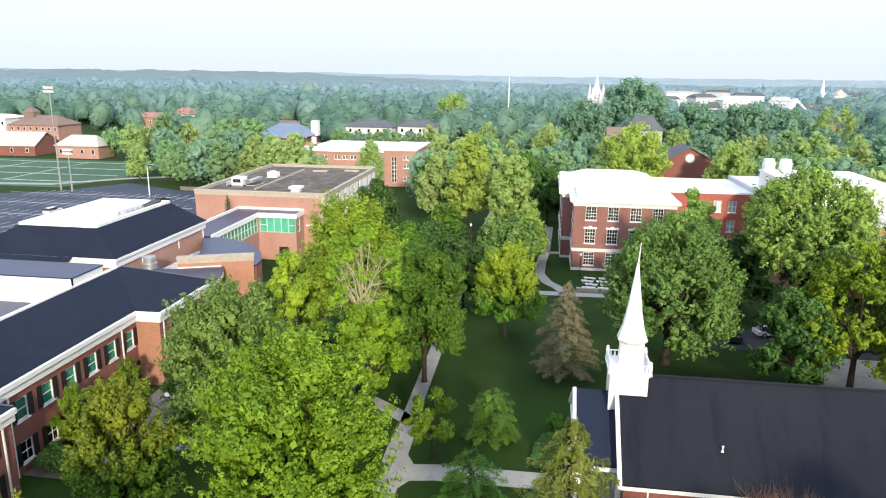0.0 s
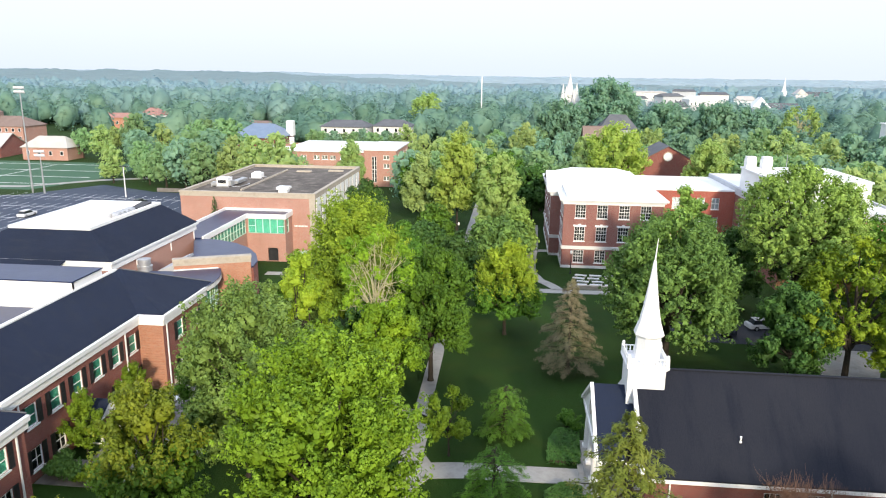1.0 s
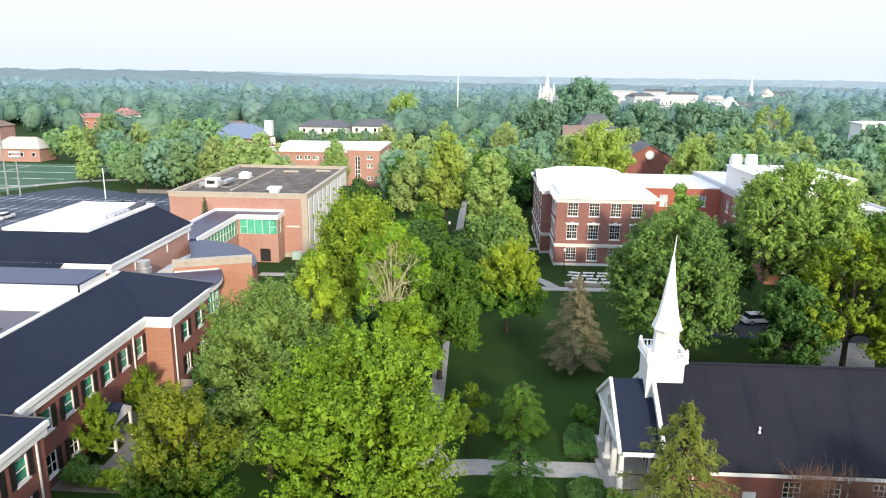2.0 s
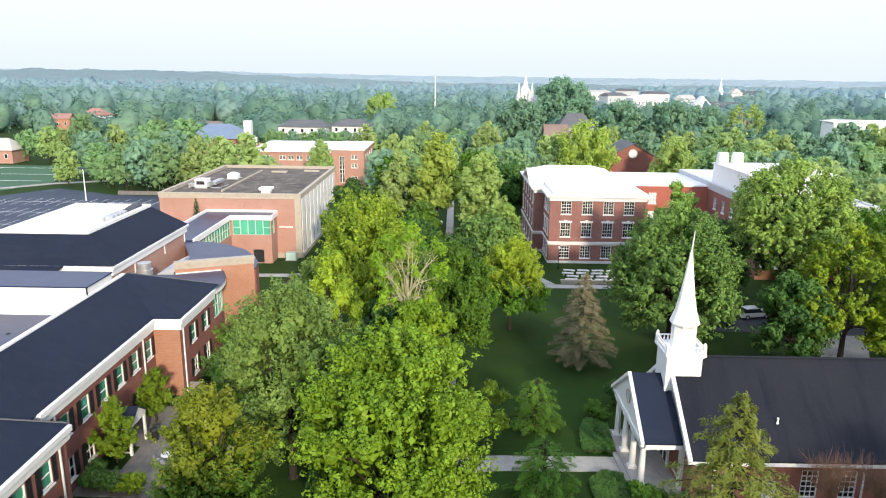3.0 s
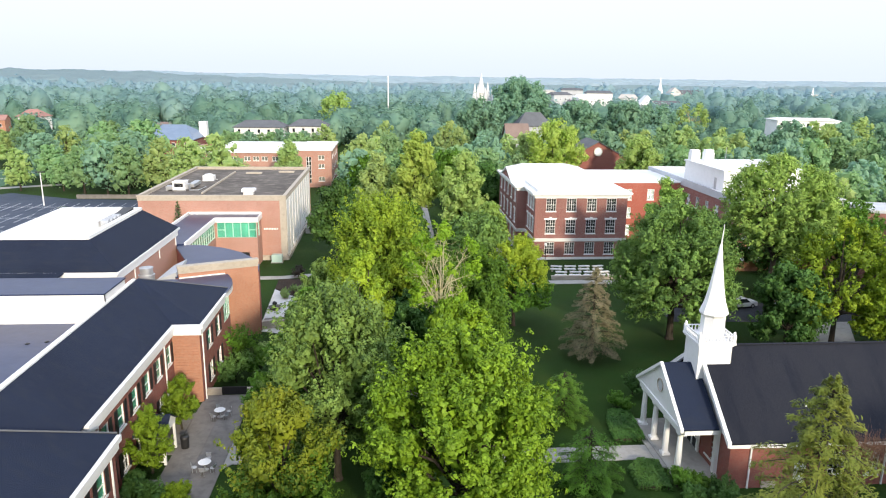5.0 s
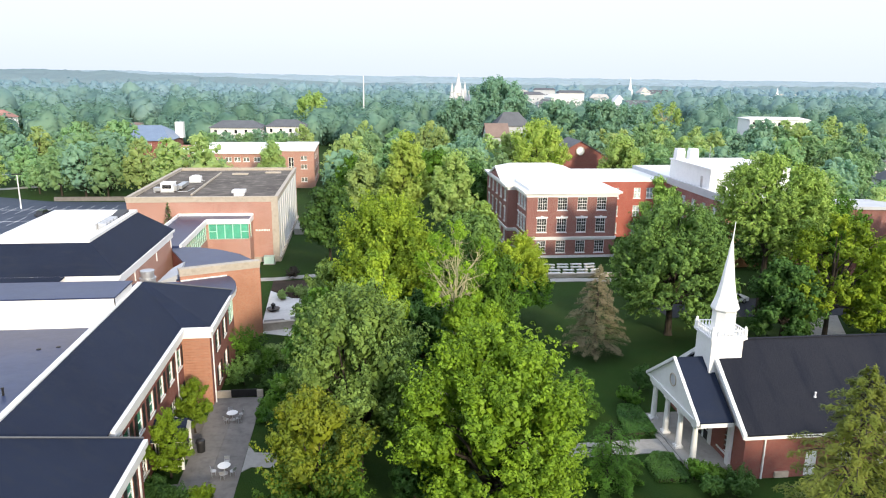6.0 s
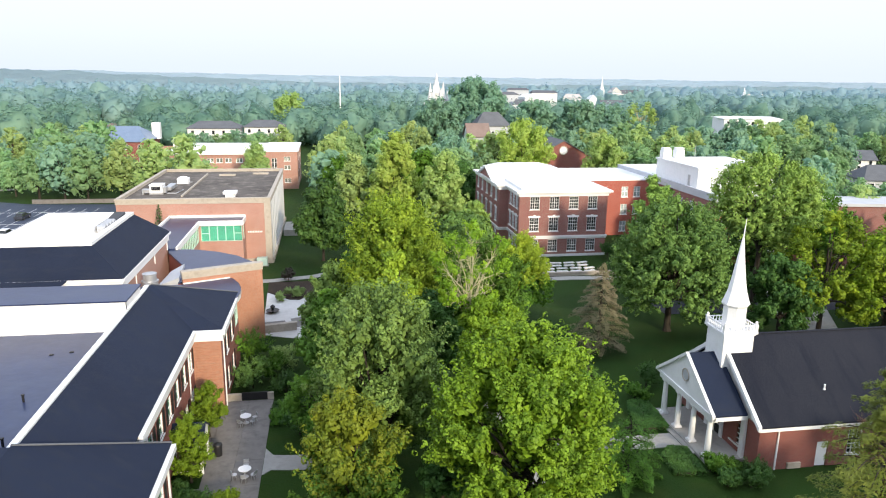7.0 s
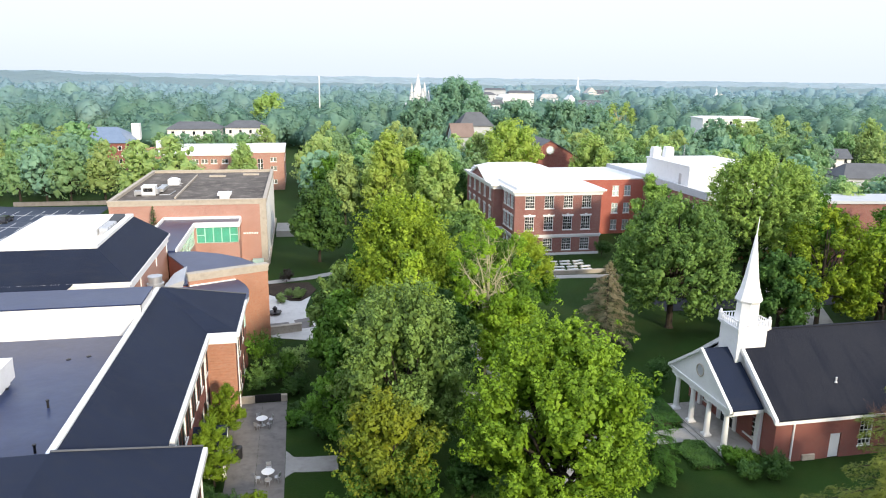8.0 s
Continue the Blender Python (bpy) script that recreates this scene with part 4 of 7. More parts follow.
# ---- three-storey brick hall with white cornice ----
hall = thing("academic_hall", "three-storey red brick hall with white cornice and roof", "building", (12, 132, 0))
W_TOP = window_kind(1.75, 2.3, 4, 4, WHITE_PAINT, GLASS, UNLIT_DARK, WHITE_PAINT, bar=0.04)
W_MID = window_kind(1.75, 2.5, 4, 4, WHITE_PAINT, GLASS, UNLIT_DARK, WHITE_PAINT, key=True, bar=0.04)
W_LOW = window_kind(1.75, 2.2, 4, 4, WHITE_PAINT, GLASS, UNLIT_DARK, WHITE_PAINT, bar=0.04)


def hall_face(p, q, us, turn):
    """One brick face with three rows of windows at the distances us along it."""
    hs = []
    for u in us:
        hs += [(u - 0.875, u + 0.875, 8.65, 10.95), (u - 0.875, u + 0.875, 4.7, 7.2), (u - 0.875, u + 0.875, 0.95, 3.15)]
    part("wall", pierced(p, q, 0, 11.0, 0.4, hs), BRICK_HALL, hall)
    d = (Vector(q) - Vector(p)).normalized()
    for u in us:
        x, y = Vector(p) + d * u
        set_window(W_TOP, hall, x, y, 9.8, turn)
        set_window(W_MID, hall, x, y, 5.95, turn)
        set_window(W_LOW, hall, x, y, 2.05, turn)


HX0, HX1, HY0 = 3.7, 20.0, 116.5
hall_face((HX0, HY0), (HX1, HY0), [2.8, 6.4, 10.0, 13.5], 0)
hall_face((HX0, 124.6), (HX0, HY0), [1.9, 4.1, 6.3], -90)
hall_face((2.0, 146), (2.0, 124.6), [2.6, 6.6, 10.7, 14.8, 18.8], -90)
hall_face((2.0, 124.6), (HX0, 124.6), [], 0)
hall_face((HX0, 150), (HX0, 146), [], -90)
hall_face((HX1, HY0), (HX1, 132), [4, 8, 12], 90)
part("wall", Shape().box(HX0, 149.6, 0, HX1, 150, 11), BRICK_HALL, hall)


def skirt(z0, z1, out, name, label=""):
    """A band that follows the brick faces round the front."""
    o = out
    s = Shape()
    s.box(HX0 - o, HY0 - o, z0, HX1 + o, HY0, z1)
    s.box(HX0 - o, HY0, z0, HX0, 124.6 - o, z1)
    s.box(2.0 - o, 124.6 - o, z0, HX0, 124.6, z1)
    s.box(2.0 - o, 124.6, z0, 2.0, 146, z1)
    s.box(HX1, HY0, z0, HX1 + o, 132, z1)
    part(name, s, WHITE_PAINT if "cornice" in name else STONE_WHITE, hall, label)


skirt(10.98, 11.42, 0.14, "cornice", "white entablature")
skirt(11.42, 11.66, 0.34, "cornice")
skirt(11.66, 11.98, 0.7, "cornice")
skirt(3.28, 3.55, 0.10, "string_course", "pale limestone string course")
skirt(3.55, 3.85, 0.2, "string_course")
skirt(0, 0.45, 0.08, "plinth")
part("roof", Shape().prism([(HX0, HY0), (HX1, HY0), (HX1, 150), (HX0, 150), (HX0, 146), (2.0, 146), (2.0, 124.6), (HX0, 124.6)], 11.4, 11.92), WHITE_ROOF, hall, "white membrane roof")
part("roof", Shape().prism([(HX0 + 0.5, HY0 + 0.6), (HX1 - 0.4, HY0 + 0.6), (HX1 - 0.4, 149.6), (HX0 + 0.5, 149.6)], 11.92, 12.35), WHITE_ROOF, hall)
ridge = [(HX0 + 3.4, HY0 + 4.5, 13.1), (HX1 - 3.6, HY0 + 4.5, 13.1), (HX1 - 3.6, 148.2, 13.1), (HX0 + 3.4, 148.2, 13.1)]
foot = [(HX0 + 0.7, HY0 + 0.9, 12.35), (HX1 - 0.6, HY0 + 0.9, 12.35), (HX1 - 0.6, 149.4, 12.35), (HX0 + 0.7, 149.4, 12.35)]
low_hip = Shape().face(*ridge)
for i in range(4):
    low_hip.face(foot[i], foot[(i + 1) % 4], ridge[(i + 1) % 4], ridge[i])
part("roof", low_hip, WHITE_ROOF, hall, "low white hipped roof")
# pediment on the west front
pediment = Shape().slab([(1.4, 128.6, 11.95), (8, 128.6, 11.95), (8, 135.3, 14.1), (1.4, 135.3, 14.1)], 0.3).slab([(1.4, 135.3, 14.1), (8, 135.3, 14.1), (8, 142, 11.95), (1.4, 142, 11.95)], 0.3)
part("pediment", pediment, WHITE_ROOF, hall, "white gabled pediment over the side entrance")
part("tympanum", Shape().face((1.75, 141.4, 11.9), (1.75, 129.2, 11.9), (1.75, 135.3, 13.85)), BRICK_HALL, hall)

# set-back wing and east block
hs = [(u - 0.7, u + 0.7, z - 1.05, z + 1.05) for u in (5.5, 10.0, 12.6) for z in (9.0, 5.4, 1.9)]
part("wall", pierced((20.0, 132), (36.0, 132), 0, 11.3, 0.4, hs), BRICK_SCARLET, hall)
W_WING = window_kind(1.4, 2.1, 2, 2, WHITE_PAINT, GLASS, SIDING, WHITE_PAINT, bar=0.08)
for u in (5.5, 10.0, 12.6):
    for z in (9.0, 5.4, 1.9):
        set_window(W_WING, hall, 20 + u, 132, z, 0)
part("coping", Shape().box(20.1, 131.85, 11.3, 36, 132.35, 11.62), WHITE_PAINT, hall, "white metal coping")
part("roof", Shape().box(20.0, 132.4, 11.2, 36, 149.8, 11.55), WHITE_ROOF, hall, "white membrane roof")
part("wall", Shape().box(20, 149.4, 0, 36, 149.8, 11.2), BRICK_HALL, hall)
east = [(36, 108), (54, 108), (54, 150), (36, 150)]
hs = [(u - 0.7, u + 0.7, z - 1.05, z + 1.05) for u in (4, 8, 12, 16, 20) for z in (8.8, 5.2)]
part("wall", pierced((36, 132), (36, 108), 0, 11.0, 0.4, hs), BRICK_HALL, hall)
for u in (4, 8, 12, 16, 20):
    for z in (8.8, 5.2):
        set_window(W_WING, hall, 36, 132 - u, z, -90)
part("wall", pierced((36, 108), (54, 108), 0, 11.0, 0.4, []), BRICK_SUNLIT, hall)
part("wall", pierced((54, 108), (54, 150), 0, 11.0, 0.4, []), BRICK_HALL, hall)
for z in (2.6, 4.4, 6.2, 8.0, 9.8):
    part("balcony_rail", Shape().box(36.4, 105.8, z, 50, 106.0, z + 0.35).box(36.4, 106.0, z - 0.3, 50, 108, z - 0.1), WHITE_PAINT, hall, "white gallery rail")
part("coping", ring(36, 108, 54, 150, 11.0, 12.3, 0.5, 0.15), SIDING, hall, "grey metal roof edge")
part("roof", Shape().box(36.4, 108.4, 11.2, 53.6, 149.6, 12.0), WHITE_ROOF, hall, "white membrane roof")
part("annex", pierced((54, 102), (82, 98), 0, 11.2, 0.4, []), BRICK_HALL, hall)
part("annex_roof", Shape().prism([(54.2, 101.6), (82, 97.6), (82, 106), (54.2, 109)], 11.2, 11.7), SIDING, hall, "pale grey metal annex roof")
pent = part("penthouse", pierced((36.9, 133), (36.9, 116.5), 12.0, 15.6, 0.2, [(13.0, 14.0, 12.0, 14.2)]), WHITE_PAINT, hall, "white plant room on the roof")
part("door", Shape().box(36.95, 119.02, 12.02, 37.0, 119.98, 14.18), METAL, pent)
part("wall", Shape().box(36.9, 116.3, 12.0, 52, 116.5, 15.6).box(37.1, 132.8, 12.0, 52, 133, 15.6).box(51.8, 116.5, 12, 52, 132.8, 15.6), WHITE_PAINT, pent)
part("roof", Shape().box(36.7, 116.1, 15.6, 52.2, 133.2, 15.9), WHITE_ROOF, pent)
for x in (36.9, 39.7):
    part("chimney", Shape().prism([(x, 130.4), (x + 1.7, 130.4), (x + 1.7, 132), (x, 132)], 15.9, 17.5).prism([(x + 0.1, 130.5), (x + 1.6, 130.5), (x + 1.6, 131.9), (x + 0.1, 131.9)], 17.5, 18.0), WHITE_PAINT, pent, "white roof stack")
part("mast", Shape().tube([(44, 131, 15.9), (44, 131, 18.5)], [0.06, 0.04], 6), METAL, pent)

# stone benches in rows before the hall, low wall in front
bench = thing("stone_bench", "pale stone slab bench on the lawn before the hall", "bench", (6.0, 105.2, 0), "rows of benches before the hall")
part("seat", Shape().box(-0.95, -0.28, 0.36, 0.95, 0.28, 0.5), STONE_WHITE, bench, at=(6.0, 105.2, 0))
part("leg", Shape().box(-0.75, -0.2, 0, -0.5, 0.2, 0.36), LIMESTONE, bench, at=(6.0, 105.2, 0))
part("leg", Shape().box(0.5, -0.2, 0, 0.75, 0.2, 0.36), LIMESTONE, bench, at=(6.0, 105.2, 0))
for r in range(4):
    for c in range(4):
        if r or c:
            copy_thing(bench, pose(6.0 + c * 2.35 + 0.5 * (r % 2), 105.2 + r * 1.75, 0, 0, 0, 8 * (c - 1.5)))
solid("garden_wall", Shape().box(4.2, 103.9, 0, 17.5, 104.3, 0.55).box(4.14, 103.84, 0.55, 17.56, 104.36, 0.65), LIMESTONE, "low pale stone wall before the benches", "low wall", kind="structure")


def lamp_post(x, y, h=3.6):
    t = thing("street_lamp", "black lamp post with pale globe on the lawn", "street lamp", (x, y, 0), "campus lamp posts")
    part("post", Shape().lathe([(0.16, 0), (0.16, 0.3), (0.07, 0.45), (0.05, h - 0.3), (0.12, h - 0.2)], 10, x, y), DARK_METAL, t)
    part("globe", Shape().lathe([(0.1, h - 0.2), (0.22, h), (0.22, h + 0.2), (0.1, h + 0.4)], 12, x, y), WHITE_PAINT, t, "pale lamp globe")
    part("finial", Shape().lathe([(0.16, h + 0.4), (0.02, h + 0.6)], 8, x, y), DARK_METAL, t)


for x, y in ((5.0, 112.6), (-11.2, 101), (-15, 132)):
    lamp_post(x, y)

# ---- chapel with white steeple and columned porch ----
chapel = thing("chapel", "brick chapel with white steeple, columned porch and dark shingle roof", "church", (20, 52.4, 0))
CX0, CX1, CS, CN, CM, RIDGE = 5.1, 44.0, 45.75, 59.05, 52.4, 9.55
W_CHAPEL = window_kind(1.3, 2.3, 3, 5, WHITE_PAINT, GLASS, UNLIT_DARK, WHITE_PAINT, bar=0.05)
xs = [14.0, 16.9, 20.4, 24, 27.6, 31.2, 34.8]
hs = [(x - 0.65 - CX0, x + 0.65 - CX0, 0.95, 3.25) for x in xs] + [(10.5 - CX0, 11.6 - CX0, 0.0, 2.3)]
part("wall", pierced((CX0, CS), (CX1, CS), 0, 3.9, 0.35, hs), BRICK_RED, chapel)
for x in xs:
    set_window(W_CHAPEL, chapel, x, CS, 2.1, 0)
part("door", Shape().box(10.55, CS + 0.1, 0.02, 11.55, CS + 0.16, 2.28), WHITE_PAINT, chapel, "white side door")
part("vent_box", Shape().box(7.9, CS - 0.2, 0.1, 9.1, CS - 0.01, 0.6), LIMESTONE, chapel, "pale basement vent box")
part("wall", pierced((CX1, CN), (CX0, CN), 0, 3.9, 0.35, []), BRICK_RED, chapel)
part("wall", pierced((CX1, CS), (CX1, CN), 0, 3.9, 0.35, []), BRICK_RED, chapel)
part("wall", pierced((CX0, CN), (CX0, CS), 0, 4.0, 0.35, [(5.6, 7.7, 0.2, 2.9), (1.7, 3.1, 0.9, 2.9), (10.2, 11.6, 0.9, 2.9)]), BRICK_RED, chapel)
part("gable_wall", Shape().slab([(CX0 + 0.35, CS, 3.9), (CX0, CS, 3.9), (CX0, CM, 3.9), (CX0 + 0.35, CM, 3.9)], 0.01).face((CX0, CN, 3.9), (CX0, CS, 3.9), (CX0, CM, RIDGE - 0.3)), WHITE_PAINT, chapel, "white clapboard gable")
EO, slope = 0.42, (RIDGE - 4.2) / (CM - 45.33)
for sgn in (1, -1):
    y = CM - sgn * (CM - 45.33)
    pts = [(CX0 - 0.35, y, 4.2), (CX1 + 0.4, y, 4.2), (CX1 + 0.4, CM, RIDGE), (CX0 - 0.35, CM, RIDGE)]
    part("roof", Shape().slab(pts if sgn > 0 else pts[::-1], 0.14), SHINGLE_BROWN, chapel, "weathered brown-grey shingle slope with painted tree-shade streaks")
    part("eave", Shape().box(CX0 - 0.3, min(y, y + sgn * 0.42), 3.75, CX1 + 0.3, max(y, y + sgn * 0.42), 4.06), WHITE_PAINT, chapel, "white gutter and eaves board")
    rake = [(CX0 - 0.5, y - sgn * 0.05, 4.26), (CX0 - 0.2, y - sgn * 0.05, 4.26), (CX0 - 0.2, CM, RIDGE + 0.1), (CX0 - 0.5, CM, RIDGE + 0.1)]
    part("rake_board", Shape().slab(rake if sgn > 0 else rake[::-1], 0.42), WHITE_PAINT, chapel, "white rake board")
part("ridge_cap", Shape().box(CX0 + 2, CM - 0.14, RIDGE - 0.04, CX1 + 0.4, CM + 0.14, RIDGE + 0.05), SHINGLE_BROWN, chapel)
part("roof_vent", Shape().lathe([(0.12, 6.05), (0.06, 6.2), (0.055, 6.45), (0.09, 6.46), (0.09, 6.52)], 10, 12.0, 47.7), WHITE_PAINT, chapel, "white plumbing vent")
for x in (6.7, 17.9, 29):
    part("downspout", Shape().box(x, CS - 0.14, 0.05, x + 0.12, CS - 0.02, 3.75), WHITE_PAINT, chapel)
# porch
PX, PS, PN, PM, PR = 1.75, 47.1, 57.4, 52.25, 8.1
part("porch_floor", Shape().box(1.5, 47.3, 0, CX0, 57.2, 0.25).box(1.0, 49, 0, 1.5, 55.5, 0.13), CONCRETE, chapel, "concrete porch floor")
for sgn in (1, -1):
    y = PM - sgn * (PM - PS)
    pts = [(PX - 0.05, y, 4.5), (CX0 - 0.36, y, 4.5), (CX0 - 0.36, PM, PR), (PX - 0.05, PM, PR)]
    part("porch_roof", Shape().slab(pts if sgn > 0 else pts[::-1], 0.12), SHINGLE, chapel, "dark shingle porch roof")
    part("eave", Shape().box(PX + 0.15, min(y, y + sgn * 0.35), 4.0, CX0 - 0.36, max(y, y + sgn * 0.35), 4.36), WHITE_PAINT, chapel)
    rake = [(PX - 0.25, y - sgn * 0.06, 4.56), (PX + 0.02, y - sgn * 0.06, 4.56), (PX + 0.02, PM, PR + 0.08), (PX - 0.25, PM, PR + 0.08)]
    part("rake_board", Shape().slab(rake if sgn > 0 else rake[::-1], 0.3), WHITE_PAINT, chapel)
part("entablature", Shape().box(PX + 0.02, PS + 0.36, 3.75, PX + 0.5, PN - 0.36, 4.4).box(PX - 0.12, PS, 4.2, PX + 0.02, PN, 4.42), WHITE_PAINT, chapel)
part("pediment", Shape().face((PX, PN, 4.4), (PX, PS, 4.4), (PX, PM, PR - 0.1)), WHITE_PAINT, chapel, "white boarded pediment")
part("ceiling", Shape().box(PX + 0.5, PS + 0.36, 4.1, CX0, PN - 0.36, 4.2), WHITE_PAINT, chapel)
part("clock_ring", Shape().tube([(PX - 0.06 + 0.0, PM + 0.55 * math.cos(i * math.pi / 10), 6.0 + 0.55 * math.sin(i * math.pi / 10)) for i in range(21)], [0.06] * 21, 5), LIMESTONE, chapel, "round ornament on the pediment")
part("clock_face", Shape().face(*[(PX - 0.03, PM - 0.5 * math.cos(i * math.pi / 8), 6.0 + 0.5 * math.sin(i * math.pi / 8)) for i in range(16)]), SIDING, chapel)
for y in (48.15, 50.85, 53.5, 56.2):
    column = part("column", Shape().lathe([(0.26, 0.55), (0.26, 1.6), (0.21, 3.5), (0.21, 3.55)], 16, 2.05, y), WHITE_PAINT, chapel, "white round column")
    part("base", Shape().box(1.7, y - 0.35, 0.25, 2.4, y + 0.35, 0.42).lathe([(0.33, 0.42), (0.33, 0.5), (0.28, 0.55)], 16, 2.05, y), WHITE_PAINT, column)
    part("capital", Shape().lathe([(0.23, 3.5), (0.3, 3.6), (0.3, 3.64)], 16, 2.05, y).box(1.75, y - 0.3, 3.64, 2.35, y + 0.3, 3.75), WHITE_PAINT, column)
for y in (47.75, 56.75):
    part("pilaster", Shape().box(CX0 - 0.3, y - 0.25, 0.25, CX0, y + 0.25, 4.1), WHITE_PAINT, chapel)
for k, y in enumerate((51.35, 52.4)):
    leaf = part("door", Shape().box(CX0 - 0.02, y + 0.02, 0.27, CX0 + 0.06, y + 1.02, 2.85), GLASS_DARK, chapel, "dark glazed entrance door")
    part("door_frame", Shape().box(CX0 - 0.06, y, 0.26, CX0 - 0.02, y + 0.1, 2.9).box(CX0 - 0.06, y + 0.94, 0.26, CX0 - 0.02, y + 1.04, 2.9).box(CX0 - 0.06, y + 0.1, 1.2, CX0 - 0.02, y + 0.94, 1.3), WHITE_PAINT, leaf)
part("door_surround", Shape().box(CX0 - 0.14, 50.9, 0.25, CX0 - 0.002, 51.33, 3.3).box(CX0 - 0.14, 53.46, 0.25, CX0 - 0.002, 53.9, 3.3).box(CX0 - 0.14, 51.33, 2.95, CX0 - 0.002, 53.46, 3.3), WHITE_PAINT, chapel, "white panelled door surround")
for y in (49.1, 55.7):
    set_window(window_kind(1.35, 2.0, 2, 4, WHITE_PAINT, GLASS, UNLIT_DARK, WHITE_PAINT), chapel, CX0, y, 1.9, -90)
# steeple
TX, TY = 5.6, 52.3
tower = part("belfry", Shape().box(TX - 1.4, TY - 1.4, 6.0, TX + 1.4, TY + 1.4, 10.25), WHITE_PAINT, chapel, "white boarded belfry box")
part("cornice", Shape().box(TX - 1.5, TY - 1.5, 10.0, TX + 1.5, TY + 1.5, 10.14).box(TX - 1.62, TY - 1.62, 10.14, TX + 1.62, TY + 1.62, 10.32), WHITE_PAINT, tower)
part("corner_board", Shape().box(TX - 1.46, TY - 1.46, 6.0, TX - 1.2, TY - 1.2, 10.0), WHITE_PAINT, tower)
for a in (-1.5, 1.42):
    for z in (10.36, 10.87):
        part("handrail", Shape().box(TX - 1.42, TY + a, z, TX + 1.42, TY + a + 0.08, z + 0.08), WHITE_PAINT, tower)
        part("handrail", Shape().box(TX + a, TY - 1.42, z, TX + a + 0.08, TY + 1.42, z + 0.08), WHITE_PAINT, tower)
baluster = Shape().lathe([(0.055, 10.42), (0.09, 10.56), (0.045, 10.72), (0.06, 10.86)], 8).mesh("baluster", WHITE_PAINT)
for i in range(9):
    s = -1.2 + i * 0.3
    for x, y in ((s, -1.46), (s, 1.46), (-1.46, s), (1.46, s)):
        part("baluster", baluster, None, tower, "", (TX + x, TY + y, 0))
for x in (-1.46, 1.46):
    for y in (-1.46, 1.46):
        part("newel", Shape().box(TX + x - 0.13, TY + y - 0.13, 10.32, TX + x + 0.13, TY + y + 0.13, 11.02).lathe([(0.08, 11.02), (0.13, 11.12), (0.1, 11.24), (0.02, 11.3)], 8, TX + x, TY + y), WHITE_PAINT, tower)
TX, TY = 5.74, 52.25
spire = part("spire", Shape().lathe([(1.0, 10.32), (0.98, 12.3), (1.08, 12.38), (1.2, 12.55), (1.14, 12.72), (0.84, 13.6), (0.62, 14.7), (0.44, 15.9), (0.24, 17.3), (0.1, 18.4), (0.05, 18.5)], 8, TX, TY, 0.5), WHITE_PAINT, chapel, "white octagonal spire with flared foot")
part("finial", Shape().tube([(TX, TY, 18.3), (TX + 0.1, TY, 20.1)], [0.07, 0.025], 6), WHITE_PAINT, spire)

# ---- trees ----
def leaf_mesh(name, centres, normals, size, rng, material, drop=0.0, slim=1.0, second=None, above=0.0):
    """Four-cornered folded leaves or sprays at the centres, facing roughly along the normals; a second tone above a height."""
    n = len(centres)
    nor = normals + rng.normal(0, 0.22, (n, 3))
    nor /= np.linalg.norm(nor, axis=1)[:, None]
    ref = rng.normal(0, 1, (n, 3)) + np.array((0, 0, -drop))
    a = np.cross(nor, ref)
    a /= np.linalg.norm(a, axis=1)[:, None] + 1e-9
    b = np.cross(nor, a)
    s = np.asarray(size * rng.uniform(0.6, 1.3, n))[:, None]
    w = s * rng.uniform(0.45, 0.8, n)[:, None] * slim
    v = np.empty((n, 4, 3))
    v[:, 0] = centres - b * s
    v[:, 1] = centres + a * w + nor * s * 0.25 - b * s * rng.uniform(-0.2, 0.2, n)[:, None]
    v[:, 2] = centres + b * s - nor * s * 0.15
    v[:, 3] = centres - a * w + nor * s * 0.25 + b * s * rng.uniform(-0.2, 0.2, n)[:, None]
    data = bpy.data.meshes.new(name)
    data.vertices.add(4 * n)
    data.vertices.foreach_set("co", v.reshape(-1))
    data.loops.add(4 * n)
    data.loops.foreach_set("vertex_index", np.arange(4 * n))
    data.polygons.add(n)
    data.polygons.foreach_set("loop_start", np.arange(0, 4 * n, 4))
    data.polygons.foreach_set("loop_total", np.full(n, 4))
    data.materials.append(material)
    if second:
        data.materials.append(second)
        data.polygons.foreach_set("material_index", (centres[:, 2] + rng.normal(0, 0.9, n) > above).astype(np.int32))
    data.update(calc_edges=True)
    return data


def sphere_dirs(rng, n, up=0.0):
    d = rng.normal(0, 1, (n, 3))
    d[:, 2] += up
    return d / np.linalg.norm(d, axis=1)[:, None]


